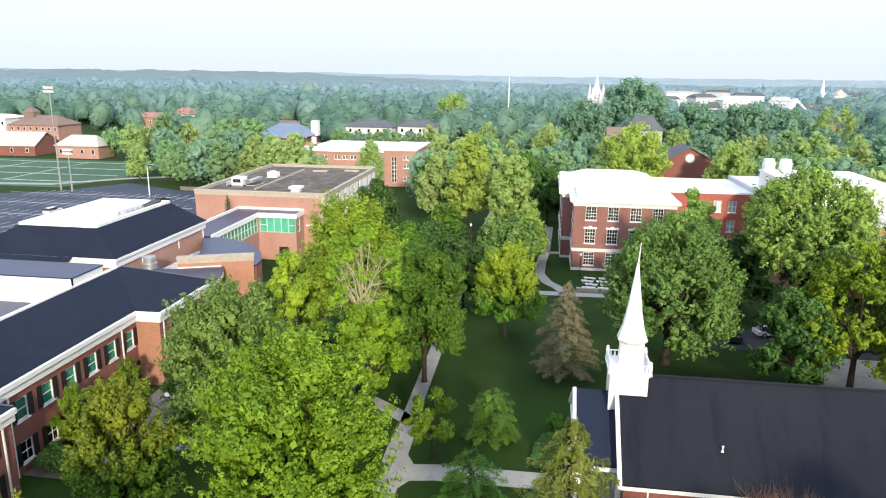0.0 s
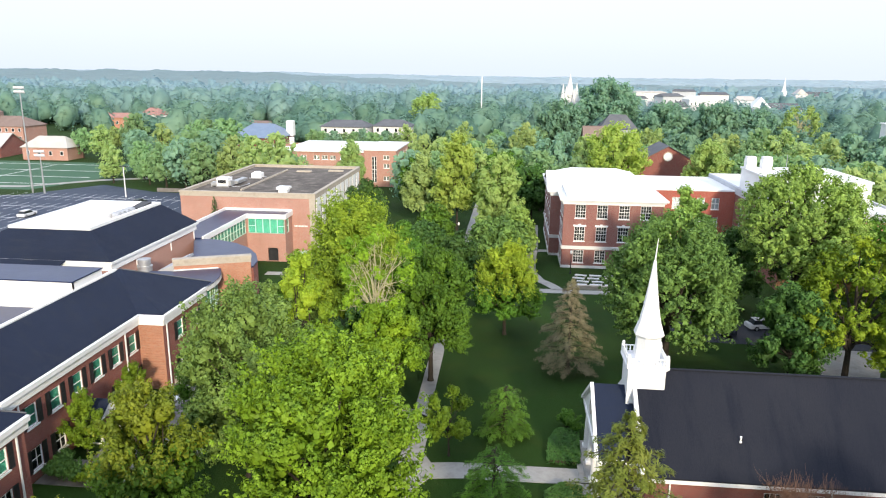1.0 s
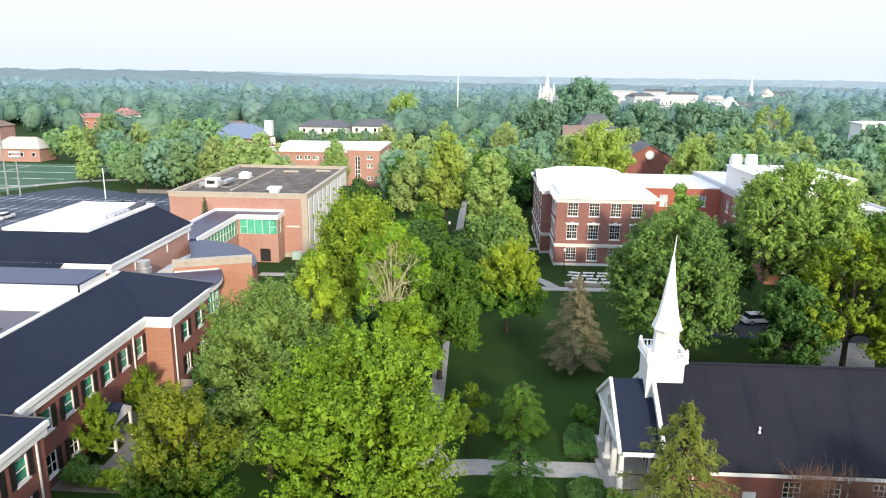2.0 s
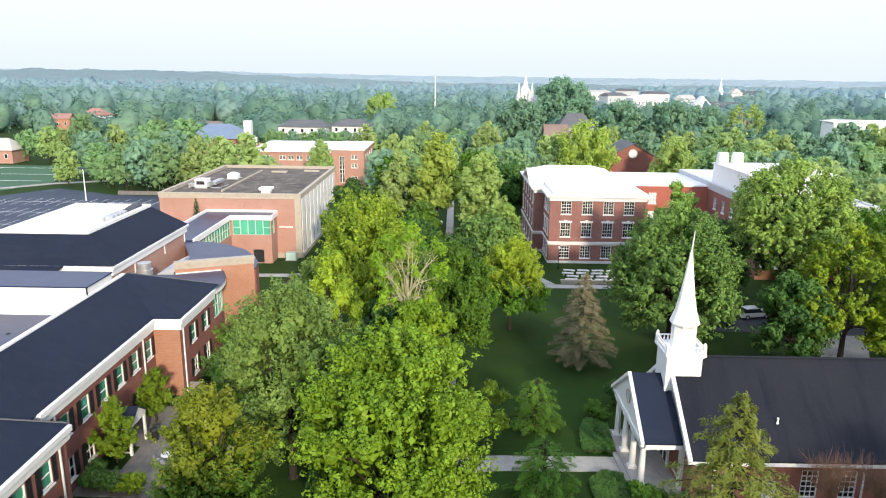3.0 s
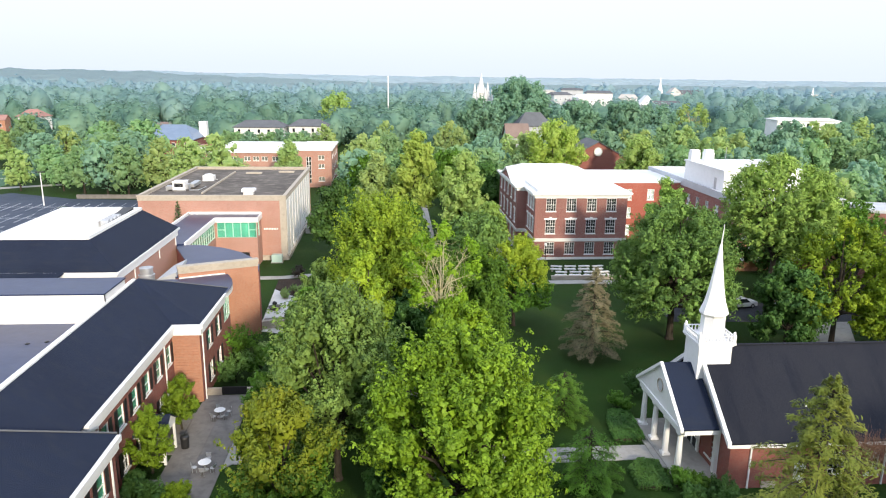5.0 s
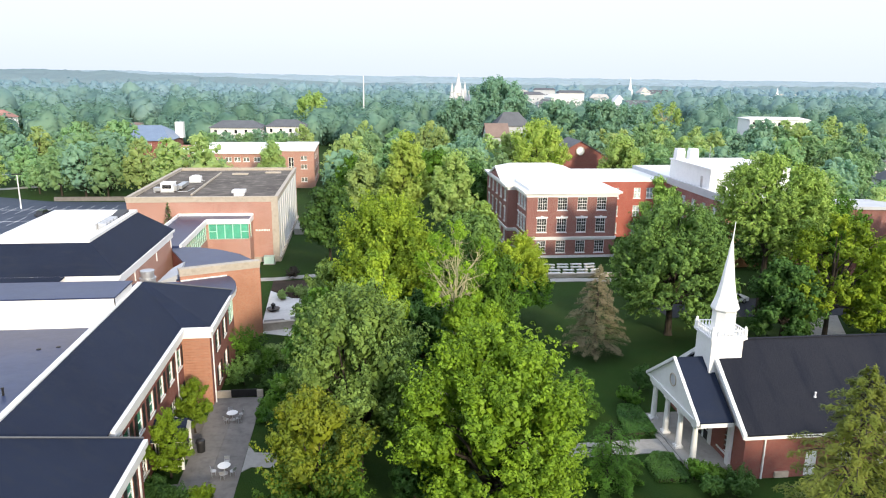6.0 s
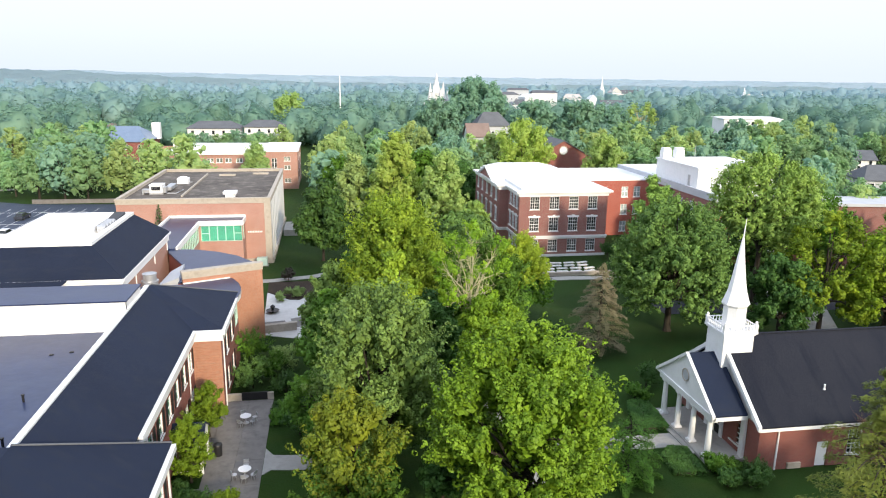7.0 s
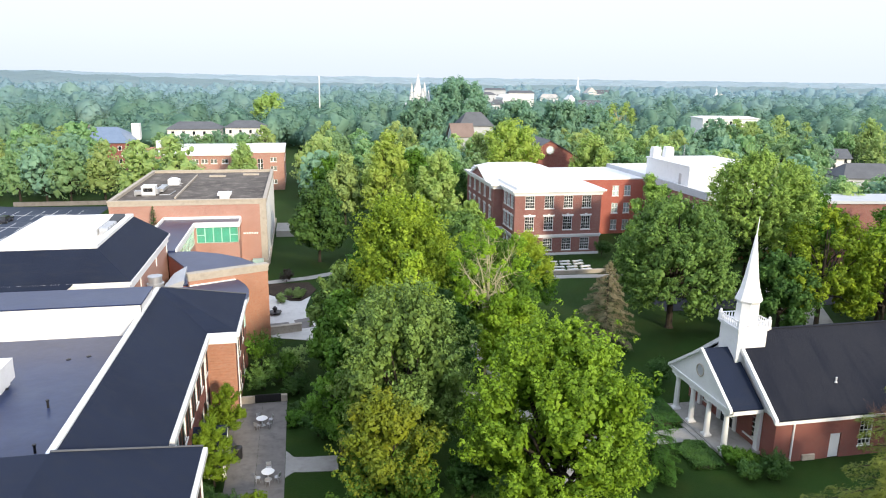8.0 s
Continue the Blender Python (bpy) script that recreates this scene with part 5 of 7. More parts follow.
def crown_lobes(rng, height, radius, base, count, form="round"):
    """Boughs of a crown as round lobes (x, y, z, r), spread over an uneven envelope from `base` to `height`; the last two are its core."""
    tall = height - base
    mid = base + tall * (0.36 if form == "oval" else 0.45)
    out = []
    golden = math.pi * (3 - math.sqrt(5))
    turn = rng.uniform(0, 6.3)
    for i in range(count):
        u = (i + 0.5) / count
        up = 1 - 1.72 * u + rng.uniform(-0.1, 0.1)
        up = max(-0.78, min(1.0, up))
        w = i * golden + turn + rng.uniform(-0.35, 0.35)
        flat = math.sqrt(max(0.0, 1 - up * up))
        r = radius * rng.uniform(0.27, 0.42) * (0.8 if form == "open" else 1.0) * (0.85 if up > 0.7 else 1.0)
        reach = radius * rng.uniform(0.86, 1.06) - r * 0.95
        if form == "oval":
            reach *= 1.0 - 0.42 * max(0.0, up) ** 1.5
        if form == "cone":
            reach *= 1.0 - 0.55 * max(0.0, up + 0.1)
        rise = (height - r * 0.95 - mid) if up > 0 else (mid - base - r * 0.5)
        z = mid + rise * up * rng.uniform(0.92, 1.0)
        out.append((reach * flat * math.cos(w), reach * flat * math.sin(w), z, r))
    if form != "open":
        out.append((0, 0, mid - tall * 0.02, radius * 0.5))
        out.append((0, 0, mid + tall * 0.2, radius * 0.36))
    return out


def crown_points(rng, lobes, count, leaf, spiky=1.0, fill=0.14):
    """Places, facings and sizes of leaves: ascending sprigs over the outside of the lobes, each a row of small leaf clumps
    that ends in a point, with larger inner leaves behind them."""
    c = np.array([l[:3] for l in lobes])
    r = np.array([l[3] for l in lobes])
    heart = np.array((0, 0, np.average(c[:, 2], weights=r) - 0.15 * (c[:, 2].max() - c[:, 2].min())))
    steps, per, puff = (4, 15, 1.8) if leaf < 0.15 else (4, 9, 1.45)
    m = max(10, int(count / (steps * per) * 1.45))
    which = rng.choice(len(r), m, p=r ** 2 / (r ** 2).sum())
    away = c[which] - heart
    away /= np.linalg.norm(away, axis=1)[:, None] + 0.3
    d = sphere_dirs(rng, m) + away * 0.75 + np.array((0, 0, 0.55 * spiky))
    d /= np.linalg.norm(d, axis=1)[:, None]
    long = r[which] * rng.uniform(0.78, 1.12, m) + (rng.random(m) < 0.16) * r[which] * 0.3 * spiky
    tip = c[which] + d * long[:, None]
    keep = np.ones(m, bool)
    for k in range(len(r)):
        keep &= ~((np.linalg.norm(tip - c[k], axis=1) < r[k] * 0.8) & (which != k))
    which, d, long, away = which[keep], d[keep], long[keep], away[keep]
    n = len(d)
    grow = d * 0.55 + np.array((0, 0, 0.75 * spiky)) + away * 0.2
    grow /= np.linalg.norm(grow, axis=1)[:, None]
    k = np.tile(np.linspace(0.0, 1.0, steps), n)[:, None]
    rep = lambda q: np.repeat(q, steps, 0)
    run = np.maximum(rep(long)[:, None] * 0.36 * spiky ** 1.4, 3.0 * leaf)
    root = rep(c[which] + d * (long * 0.66)[:, None])
    p = root + rep(d) * run * k * 0.6 + rep(grow) * run * k ** 1.4 * 0.6
    wide = np.maximum(1.25 * puff * leaf, run * 0.24) * (1.12 - k)
    p = p + rng.normal(0, 0.34, p.shape) * wide
    tuft = (leaf * rng.uniform(0.75, 1.25, (n * steps, 1)) * (1.1 - 0.25 * k))[:, 0]
    size = np.repeat(tuft * 0.82, per)
    e = rng.normal(0, 1, (n * steps * per, 3)) + np.repeat(rep(grow), per, 0) * 0.55
    e /= np.linalg.norm(e, axis=1)[:, None]
    q = np.repeat(p, per, 0) + e * (np.repeat(tuft, per) * rng.uniform(0.85, 1.12, len(size)) * puff)[:, None]
    nrm = e * 1.3 + np.repeat(rep(d), per, 0) * 0.3 + np.array((0, 0, 0.2))
    inner = max(20, int(count * fill * 1.4))
    which = rng.choice(len(r), inner, p=r ** 2 / (r ** 2).sum())
    d = sphere_dirs(rng, inner, 0.1)
    q = np.concatenate([q, c[which] + d * (r[which] * rng.uniform(0.3, 0.64, inner))[:, None]])
    return q, np.concatenate([nrm, d]), np.concatenate([size, np.full(inner, leaf * 1.7)])


def limbs(rng, lobes, height, base, thick, bend=0.35, fine=0):
    s = Shape()
    fork = max(base * 0.9, height * 0.18)
    lean = (rng.uniform(-bend, bend), rng.uniform(-bend, bend))
    top = (lean[0], lean[1], fork + (height - fork) * 0.55)
    s.tube([(0, 0, -0.1), (0, 0, 0.3), (lean[0] * 0.3, lean[1] * 0.3, fork), top], [thick * 1.5, thick, thick * 0.8, thick * 0.3], 8)
    for x, y, z, r in lobes:
        start = Vector((lean[0] * 0.4, lean[1] * 0.4, min(fork + rng.uniform(0, 0.35) * (height - fork), z)))
        end = Vector((x, y, z))
        knee = start.lerp(end, 0.5) + Vector((rng.uniform(-bend, bend), rng.uniform(-bend, bend), 0.1 * (end - start).length))
        s.tube([start, knee, end], [thick * 0.45, thick * 0.28, thick * 0.1], 5)
        for k in range(fine):
            d = Vector(sphere_dirs(rng, 1, 0.5)[0])
            a = knee.lerp(end, rng.uniform(0.2, 1.0))
            s.tube([a, a + d * r * 0.8, a + d * r * 1.25 + Vector((0, 0, 0.3))], [thick * 0.12, thick * 0.07, thick * 0.02], 4)
    return s


def tree(x, y, height, radius, base, material, label, seed, leaves=9000, leaf=0.2, lobes=16, form="round", thick=0.3, fine=0, bark=None, spiky=1.0, second=None, above=0.0, category="tree"):
    rng = np.random.default_rng(seed)
    t = thing("tree", label, category, (x, y, 0))
    ls = crown_lobes(rng, height - 1.5 * leaf, radius - leaf, base, lobes, form)
    p, n, size = crown_points(rng, ls, leaves, leaf, spiky, 0.02 if form == "open" else 0.14)
    part("trunk", limbs(rng, ls if form == "open" else ls[:-2], height, base, thick, 0.35, fine), bark or BARK, t, at=(x, y, 0))
    part("crown", leaf_mesh("crown", p, n, size, rng, material, second=second, above=above), None, t, at=(x, y, 0))
    return t


def conifer(x, y, height, radius, base, material, label, seed, leaves=7000, leaf=0.16, ragged=0.25, taper=0.8, slim=0.45, rows=9):
    rng = np.random.default_rng(seed)
    t = thing("tree", label, "conifer", (x, y, 0))
    s = Shape().tube([(0, 0, -0.1), (0, 0, height * 0.5), (0.05, 0, height * 0.99)], [0.26, 0.15, 0.02], 8)
    boughs = int(height * rows)
    ps, ns = [], []
    each = leaves // boughs
    for i in range(boughs):
        f = (i + rng.random()) / boughs
        z = base + (height - base) * f ** 0.9
        long = radius * (1 - f) ** taper * rng.uniform(1 - ragged, 1 + ragged * 0.5) + 0.15
        w = i * 2.4 + rng.uniform(-0.4, 0.4)
        out = np.array((math.cos(w), math.sin(w), 0))
        tip = out * long + np.array((0, 0, z - 0.18 * long))
        s.tube([(0, 0, z), tuple(out * long * 0.6 + np.array((0, 0, z - 0.02 * long))), tuple(tip)], [0.05, 0.035, 0.012], 4)
        k = max(4, int(each * (0.35 + 1.3 * (1 - f))))
        u = rng.uniform(0.25, 1.05, k) ** 0.75
        side = np.cross(out, (0, 0, 1))
        q = out * long * u[:, None] + np.array((0, 0, z)) + side * rng.normal(0, 0.16, k)[:, None] * long * (1.15 - u)[:, None] * 1.6
        q[:, 2] += -0.2 * long * u ** 2 + rng.normal(0, 0.1, k)
        ps.append(q)
        ns.append(np.tile(out * 0.5 + np.array((0, 0, 0.8)), (k, 1)))
    part("trunk", s, BARK, t, at=(x, y, 0))
    part("crown", leaf_mesh("crown", np.concatenate(ps), np.concatenate(ns), leaf, rng, material, 1.0, slim), None, t, at=(x, y, 0))
    return t


def bush(x, y, height, radius, material, label, seed, leaves=3200, leaf=0.085, lobes=7, category="shrub"):
    rng = np.random.default_rng(seed)
    t = thing("shrub", label, category, (x, y, 0))
    ls = [(rng.uniform(-0.5, 0.5) * radius, rng.uniform(-0.5, 0.5) * radius, height * rng.uniform(0.35, 0.62), min(radius * 0.6, height * 0.45)) for _ in range(lobes)]
    p, n, size = crown_points(rng, ls, leaves, leaf)
    p[:, 2] = np.maximum(p[:, 2], 0.05)
    part("stem", limbs(rng, ls, height * 0.7, 0.1, 0.05, 0.1), BARK, t, at=(x, y, 0))
    part("crown", leaf_mesh("crown", p, n, size, rng, material), None, t, at=(x, y, 0))
    return t


# the nearest trees
tree(-16.8, 39.4, 15.9, 6.3, 1.6, LEAF_BRIGHT, "large bright-green shade tree with dense rounded crown", 11, 52000, 0.148, 34, thick=0.38, spiky=1.35)
tree(-28.6, 38.8, 12.8, 3.8, 1.0, LEAF_GREEN, "olive-green tree with bronze leaf tips beside the patio", 12, 21000, 0.135, 26, "round", 0.24, spiky=1.3, second=LEAF_BRONZE, above=7.8)
tree(-27.0, 26.6, 12.4, 2.3, 2.2, LEAF_BRONZE, "olive-green tree with bronze leaf tips below the camera", 13, 10000, 0.108, 16, "oval", 0.24, spiky=1.3)
tree(-25.7, 48.8, 16.3, 5.5, 1.4, LEAF_GREY, "large grey-green shade tree beside the footpath", 14, 37000, 0.148, 34, thick=0.34, spiky=1.3)
tree(-30.6, 53.0, 10.8, 3.0, 1.4, LEAF_GREEN, "green tree close to the patio", 15, 14000, 0.13, 18, "oval", 0.24)
tree(-27.0, 58.6, 13.6, 3.0, 2.0, LEAF_GREY, "upright grey-green tree in the grove", 37, 14000, 0.13, 18, "oval", 0.22, spiky=1.2)
tree(-23.7, 58.0, 17.2, 3.1, 3.0, LEAF_YELLOW, "tall yellow-green tree with rounded top", 16, 15000, 0.16, 22, "oval", 0.3, spiky=1.3)
tree(-22.2, 73.8, 19.1, 6.2, 4.0, LEAF_YELLOW, "tall yellow-green sycamore with lobed crown", 17, 32000, 0.165, 34, thick=0.36, spiky=1.4)
tree(-17.0, 57.8, 19.4, 3.9, 10.4, LEAF_LIME, "thinning tree with bare pale branches among sparse leaves", 18, 5600, 0.13, 22, "open", 0.15, 12, DEAD_WOOD)
tree(-15.4, 55.0, 13.6, 3.6, 5.0, LEAF_LIME, "bright yellow-green young tree below bare branches", 38, 18000, 0.13, 16, "round", 0.2, spiky=0.6)
tree(-13.2, 68.6, 15.2, 5.3, 1.8, LEAF_GREEN, "dense green maple over the footpath", 19, 32000, 0.15, 30, thick=0.3)
tree(-19.4, 64.5, 11.0, 3.6, 1.8, LEAF_DARK, "dark green tree in the grove", 20, 11000, 0.18, 14)
tree(-5.5, 83.4, 12.2, 4.7, 1.2, LEAF_GREEN, "yellow-topped green maple on the lawn", 21, 26000, 0.13, 26, "round", 0.24, second=LEAF_LEMON, above=6.6)
conifer(1.6, 72.2, 10.9, 4.1, 0.9, NEEDLE_BROWN, "browning spruce with bare lower trunk on the lawn", 22, 22000, 0.15, 0.35, 0.75, 0.2, 9)
tree(13.2, 78.0, 18.0, 8.0, 0.8, LEAF_SAGE, "broad round shade tree behind the chapel", 23, 40000, 0.18, 46, thick=0.45, spiky=0.8)
tree(18.6, 95.0, 17.9, 4.4, 4.0, LEAF_STRAW, "pale green tree between shade tree and hall", 39, 14000, 0.18, 16, "oval", 0.3)
tree(28.8, 84.0, 22.6, 7.9, 9.0, LEAF_STRAW, "tall many-stemmed tree with open pale crown", 24, 34000, 0.17, 44, "round", 0.42, 0, spiky=0.8)
# the dark leaf colour stands in for shade over this tree
tree(25.0, 72.5, 11.5, 4.6, 0.5, LEAF_DARK, "tree beside the drive with leaves darkened for shade", 35, 13000, 0.2, 18, thick=0.3)
tree(31.0, 73.0, 16.6, 6.6, 1.5, LEAF_OLIVE, "olive-green tree with layered foliage behind the chapel", 25, 16000, 0.2, 24, "open", 0.36, 0, spiky=0.3)
tree(37.5, 69.5, 14.5, 6.0, 2.0, LEAF_OLIVE, "olive tree with layered foliage beside the drive", 26, 14000, 0.2, 22, "open", 0.3, 0, spiky=0.3)
conifer(0.2, 28.2, 17.6, 6.0, 1.5, NEEDLE, "tall yellow-green spruce close to the chapel", 27, 46000, 0.15, 0.5, 0.7, 0.34, 10)
conifer(-5.9, 46.4, 5.0, 3.0, 0.2, LEAF_GREEN, "small feathery young cypress on the lawn", 28, 15000, 0.12, 0.35, 0.3, 0.35, 12)
conifer(-5.2, 58.0, 4.7, 2.5, 0.2, LEAF_GREEN, "small feathery young cypress on the lawn", 29, 13000, 0.12, 0.35, 0.3, 0.35, 12)
tree(-9.9, 53.6, 6.2, 2.3, 1.6, LEAF_BRIGHT, "small bright-green young tree by the footpath", 30, 5000, 0.12, 11, "open", 0.1, spiky=0.3)
tree(-40.4, 57.6, 5.7, 1.75, 0.5, LEAF_BRIGHT, "small bright-green ornamental tree against the brick wing", 31, 8000, 0.085, 16, "oval", 0.09, spiky=1.4)
tree(-40.7, 50.4, 5.9, 1.9, 0.5, LEAF_BRIGHT, "small green ornamental tree against the brick wing", 32, 9000, 0.085, 16, "oval", 0.09, spiky=1.4)
conifer(-56.6, 115.6, 10.6, 1.7, 0.5, LEAF_DARK, "slim dark conifer in front of the library wall", 33, 2600, 0.14, 0.2)
# added dark tree that fills in for deep shade between the crowns
tree(-21.6, 43.5, 5.2, 2.2, 0.5, LEAF_DARK, "small dark tree added for the shaded gap between larger crowns", 36, 6000, 0.14, 12, thick=0.12)
# middle distance, placed one by one
GROVE = [(-29.6, 67.0, 10.4, 3.6, LEAF_GREEN), (-29.0, 75.5, 11.0, 3.8, LEAF_GREY), (-25.5, 83.5, 12.0, 4.0, LEAF_GREEN), (-17.5, 84.5, 12.0, 4.2, LEAF_GREEN),
         (-12.0, 93.5, 11.0, 4.2, LEAF_DARK), (-20.5, 96.5, 11.5, 4.0, LEAF_GREEN), (-7.1, 113.5, 8.9, 5.3, LEAF_SAGE), (-3.6, 119.5, 9.6, 2.9, LEAF_STRAW), (-16.0, 140.0, 20.7, 5.5, LEAF_MEADOW), (-7.3, 132.0, 17.6, 5.0, LEAF_GOLD),
         (-30.6, 117.8, 13.8, 5.2, LEAF_DARK), (-24.3, 147.0, 15.6, 4.2, LEAF_PALE), (-18.5, 120.0, 9.5, 3.6, LEAF_GREEN), (-19.0, 107.0, 9.0, 3.5, LEAF_DARK), (-0.5, 154.0, 13.0, 5.0, LEAF_DARK),
         (-27.0, 162.0, 13.0, 5.0, LEAF_GREEN), (20.2, 173.0, 21.2, 8.3, LEAF_MEADOW), (41.5, 172.0, 17.6, 6.4, LEAF_GOLD), (-47.7, 183.0, 14.5, 3.8, LEAF_TOWN_LIGHT), (26.0, 97.0, 12.5, 5.0, LEAF_DARK),
         (36.0, 96.0, 14.0, 6.0, LEAF_DARK), (47.0, 97.0, 15.0, 6.5, LEAF_GREEN), (43.0, 76.0, 14.0, 5.4, LEAF_OLIVE), (51.0, 80.0, 14.6, 6.0, LEAF_OLIVE), (59.0, 84.0, 13.0, 5.6, LEAF_OLIVE), (60.0, 90.0, 14.5, 6.5, LEAF_GREEN),
         (22.5, 104.0, 9.0, 3.5, LEAF_GREEN), (45.0, 63.5, 11.0, 5.0, LEAF_OLIVE), (56.0, 60.0, 12.0, 5.5, LEAF_OLIVE), (-7.0, 166.0, 14.0, 5.5, LEAF_GREEN)]
for i, (x, y, h, r, m) in enumerate(GROVE):
    tree(x, y, h, r, h * 0.14, m, "leafy green shade tree on the campus", 100 + i, 9000 if y < 100 else 9500, 0.22 if y < 100 else 0.34, 24, "oval" if h > 2.6 * r else "round", 0.26)
# shrubs
SHRUBS = [(-38.2, 73.2, 4.6, 2.5, LEAF_GREEN, "rounded bright-green shrub by the screen wall"), (-37.6, 67.5, 3.4, 1.9, LEAF_SAGE, "olive shrub hedge north of the patio"),
          (-36.0, 69.5, 3.2, 1.8, LEAF_GREEN, "green shrub north of the patio"), (-34.6, 71.5, 3.4, 1.6, LEAF_PALE, "pale flowering shrub beside the lawn"), (-34.2, 66.0, 2.6, 1.5, LEAF_DARK, "dark green shrub at the patio corner"),
          (-34.4, 59.5, 1.3, 0.9, LEAF_GREEN, "low shrub along the patio edge"), (-34.2, 61.5, 1.2, 0.9, LEAF_DARK, "low shrub along the patio edge"), (-32.5, 57, 2.2, 1.5, LEAF_DARK, "dark shrub on the lawn by the patio"),
           (3.4, 43.6, 2.2, 1.5, LEAF_DARK, "dark evergreen shrub at the chapel corner"), (1.6, 44.0, 1.5, 1.1, LEAF_DARK, "dark evergreen shrub at the chapel corner"),
          (-36.7, 96.0, 1.25, 1.15, LEAF_PALE, "clipped round shrub in the courtyard bed"), (-35.0, 98.0, 1.4, 1.4, LEAF_PALE, "clipped round shrub in the courtyard bed"), (-33.7, 98.9, 1.1, 1.0, LEAF_PALE, "clipped round shrub in the courtyard bed"), (-36.0, 106.3, 1.9, 1.2, LEAF_PURPLE, "round dark purple shrub by the footpath"),
          (3.2, 62.5, 2.6, 1.6, LEAF_DARK, "dark shrub on the lawn north of the chapel"), (-40.9, 46.6, 1.3, 1.0, LEAF_DARK, "low shrub against the brick wing"), (19.5, 113.8, 3.2, 1.6, LEAF_DARK, "dark shrub at the hall corner"),
          (-39.4, 46.4, 1.7, 1.2, LEAF_DARK, "low dark shrub at the near end of the patio"), (-37.6, 46.0, 1.5, 1.2, LEAF_OLIVE, "low olive shrub at the near end of the patio"), (-41.2, 48.0, 1.6, 0.9, LEAF_DARK, "low dark shrub against the brick wing"),
          (-41.5, 60.5, 1.6, 0.9, LEAF_GREEN, "low shrub against the brick wing")]
for i, (x, y, h, r, m, label) in enumerate(SHRUBS):
    if "clipped" in label:
        bush(x, y, h, r, m, label, 300 + i, 4500, 0.055, 3)
    else:
        bush(x, y, h, r, m, label, 300 + i)


for i, (x, y, h, r) in enumerate(((1.3, 46.2, 1.5, 1.0), (0.6, 59.6, 1.6, 1.3), (2.6, 45.6, 1.3, 0.9))):
    bush(x, y, h, r, LEAF_GREEN, "rounded green shrub beside the chapel porch", 340 + i, 2600, 0.09)
# clipped ground cover in two low beds beside the porch walk
def low_hedge(outline, height, material, label, seed, leaves=5200, leaf=0.075):
    rng = np.random.default_rng(seed)
    xs, ys = [p[0] for p in outline], [p[1] for p in outline]
    mid = (sum(xs) / len(xs), sum(ys) / len(ys))
    t = thing("hedge", label, "hedge", (*mid, 0))
    part("twigs", Shape().prism([(mid[0] + 0.93 * (x - mid[0]), mid[1] + 0.93 * (y - mid[1])) for x, y in outline], 0, height * 0.86), BARK, t)
    q = []
    k = len(outline)
    while len(q) < leaves:
        x, y = rng.uniform(min(xs), max(xs)), rng.uniform(min(ys), max(ys))
        if all((outline[(i + 1) % k][0] - outline[i][0]) * (y - outline[i][1]) - (outline[(i + 1) % k][1] - outline[i][1]) * (x - outline[i][0]) > 0 for i in range(k)):
            q.append((x - mid[0], y - mid[1], height * rng.uniform(0.82, 1.12)))
    for i in range(k):
        a, b = Vector(outline[i]), Vector(outline[(i + 1) % k])
        for _ in range(int((b - a).length * 160 * height)):
            x, y = a.lerp(b, rng.random())
            q.append((x - mid[0] + rng.normal(0, 0.05), y - mid[1] + rng.normal(0, 0.05), height * rng.uniform(0.05, 1.05)))
    q = np.array(q)
    part("crown", leaf_mesh("crown", q, np.array((0, -0.2, 0.9)) + rng.normal(0, 0.5, q.shape), leaf, rng, material), None, t, at=(*mid, 0))


low_hedge([(-1.5, 53.3), (1.2, 53.3), (1.6, 58.9), (-0.4, 58.9), (-1.2, 56.8)], 0.45, LEAF_DARK, "low clipped green ground cover beside the chapel porch", 371)
low_hedge([(-1.9, 45.9), (0.6, 45.7), (1.0, 49.6), (-0.6, 50.0), (-1.9, 48.6)], 0.45, LEAF_DARK, "low clipped green ground cover beside the chapel walk", 372)
# bare twiggy shrubs before the chapel's long wall
for i, (x, y, h) in enumerate(((14.2, 43.4, 5.6), (17.8, 43.3, 5.3))):
    rng = np.random.default_rng(360 + i)
    t = thing("shrub", "leafless twiggy brown shrub before the chapel wall", "shrub", (x, y, 0))
    ls = [(rng.uniform(-1.6, 1.6), rng.uniform(-0.8, 0.8), h * rng.uniform(0.6, 0.95), 1.0) for _ in range(24)]
    part("stem", limbs(rng, ls, h, 0.4, 0.1, 0.25, 26), TWIG, t, at=(x, y, 0))

# ---- copied trees of the farther campus and town ----
grain = bmesh.new()
bmesh.ops.create_icosphere(grain, subdivisions=1, radius=1.0)
GRAIN_V = np.array([tuple(v.co) for v in grain.verts])
GRAIN_F = np.array([[v.index for v in f.verts] for f in grain.faces])
grain.free()


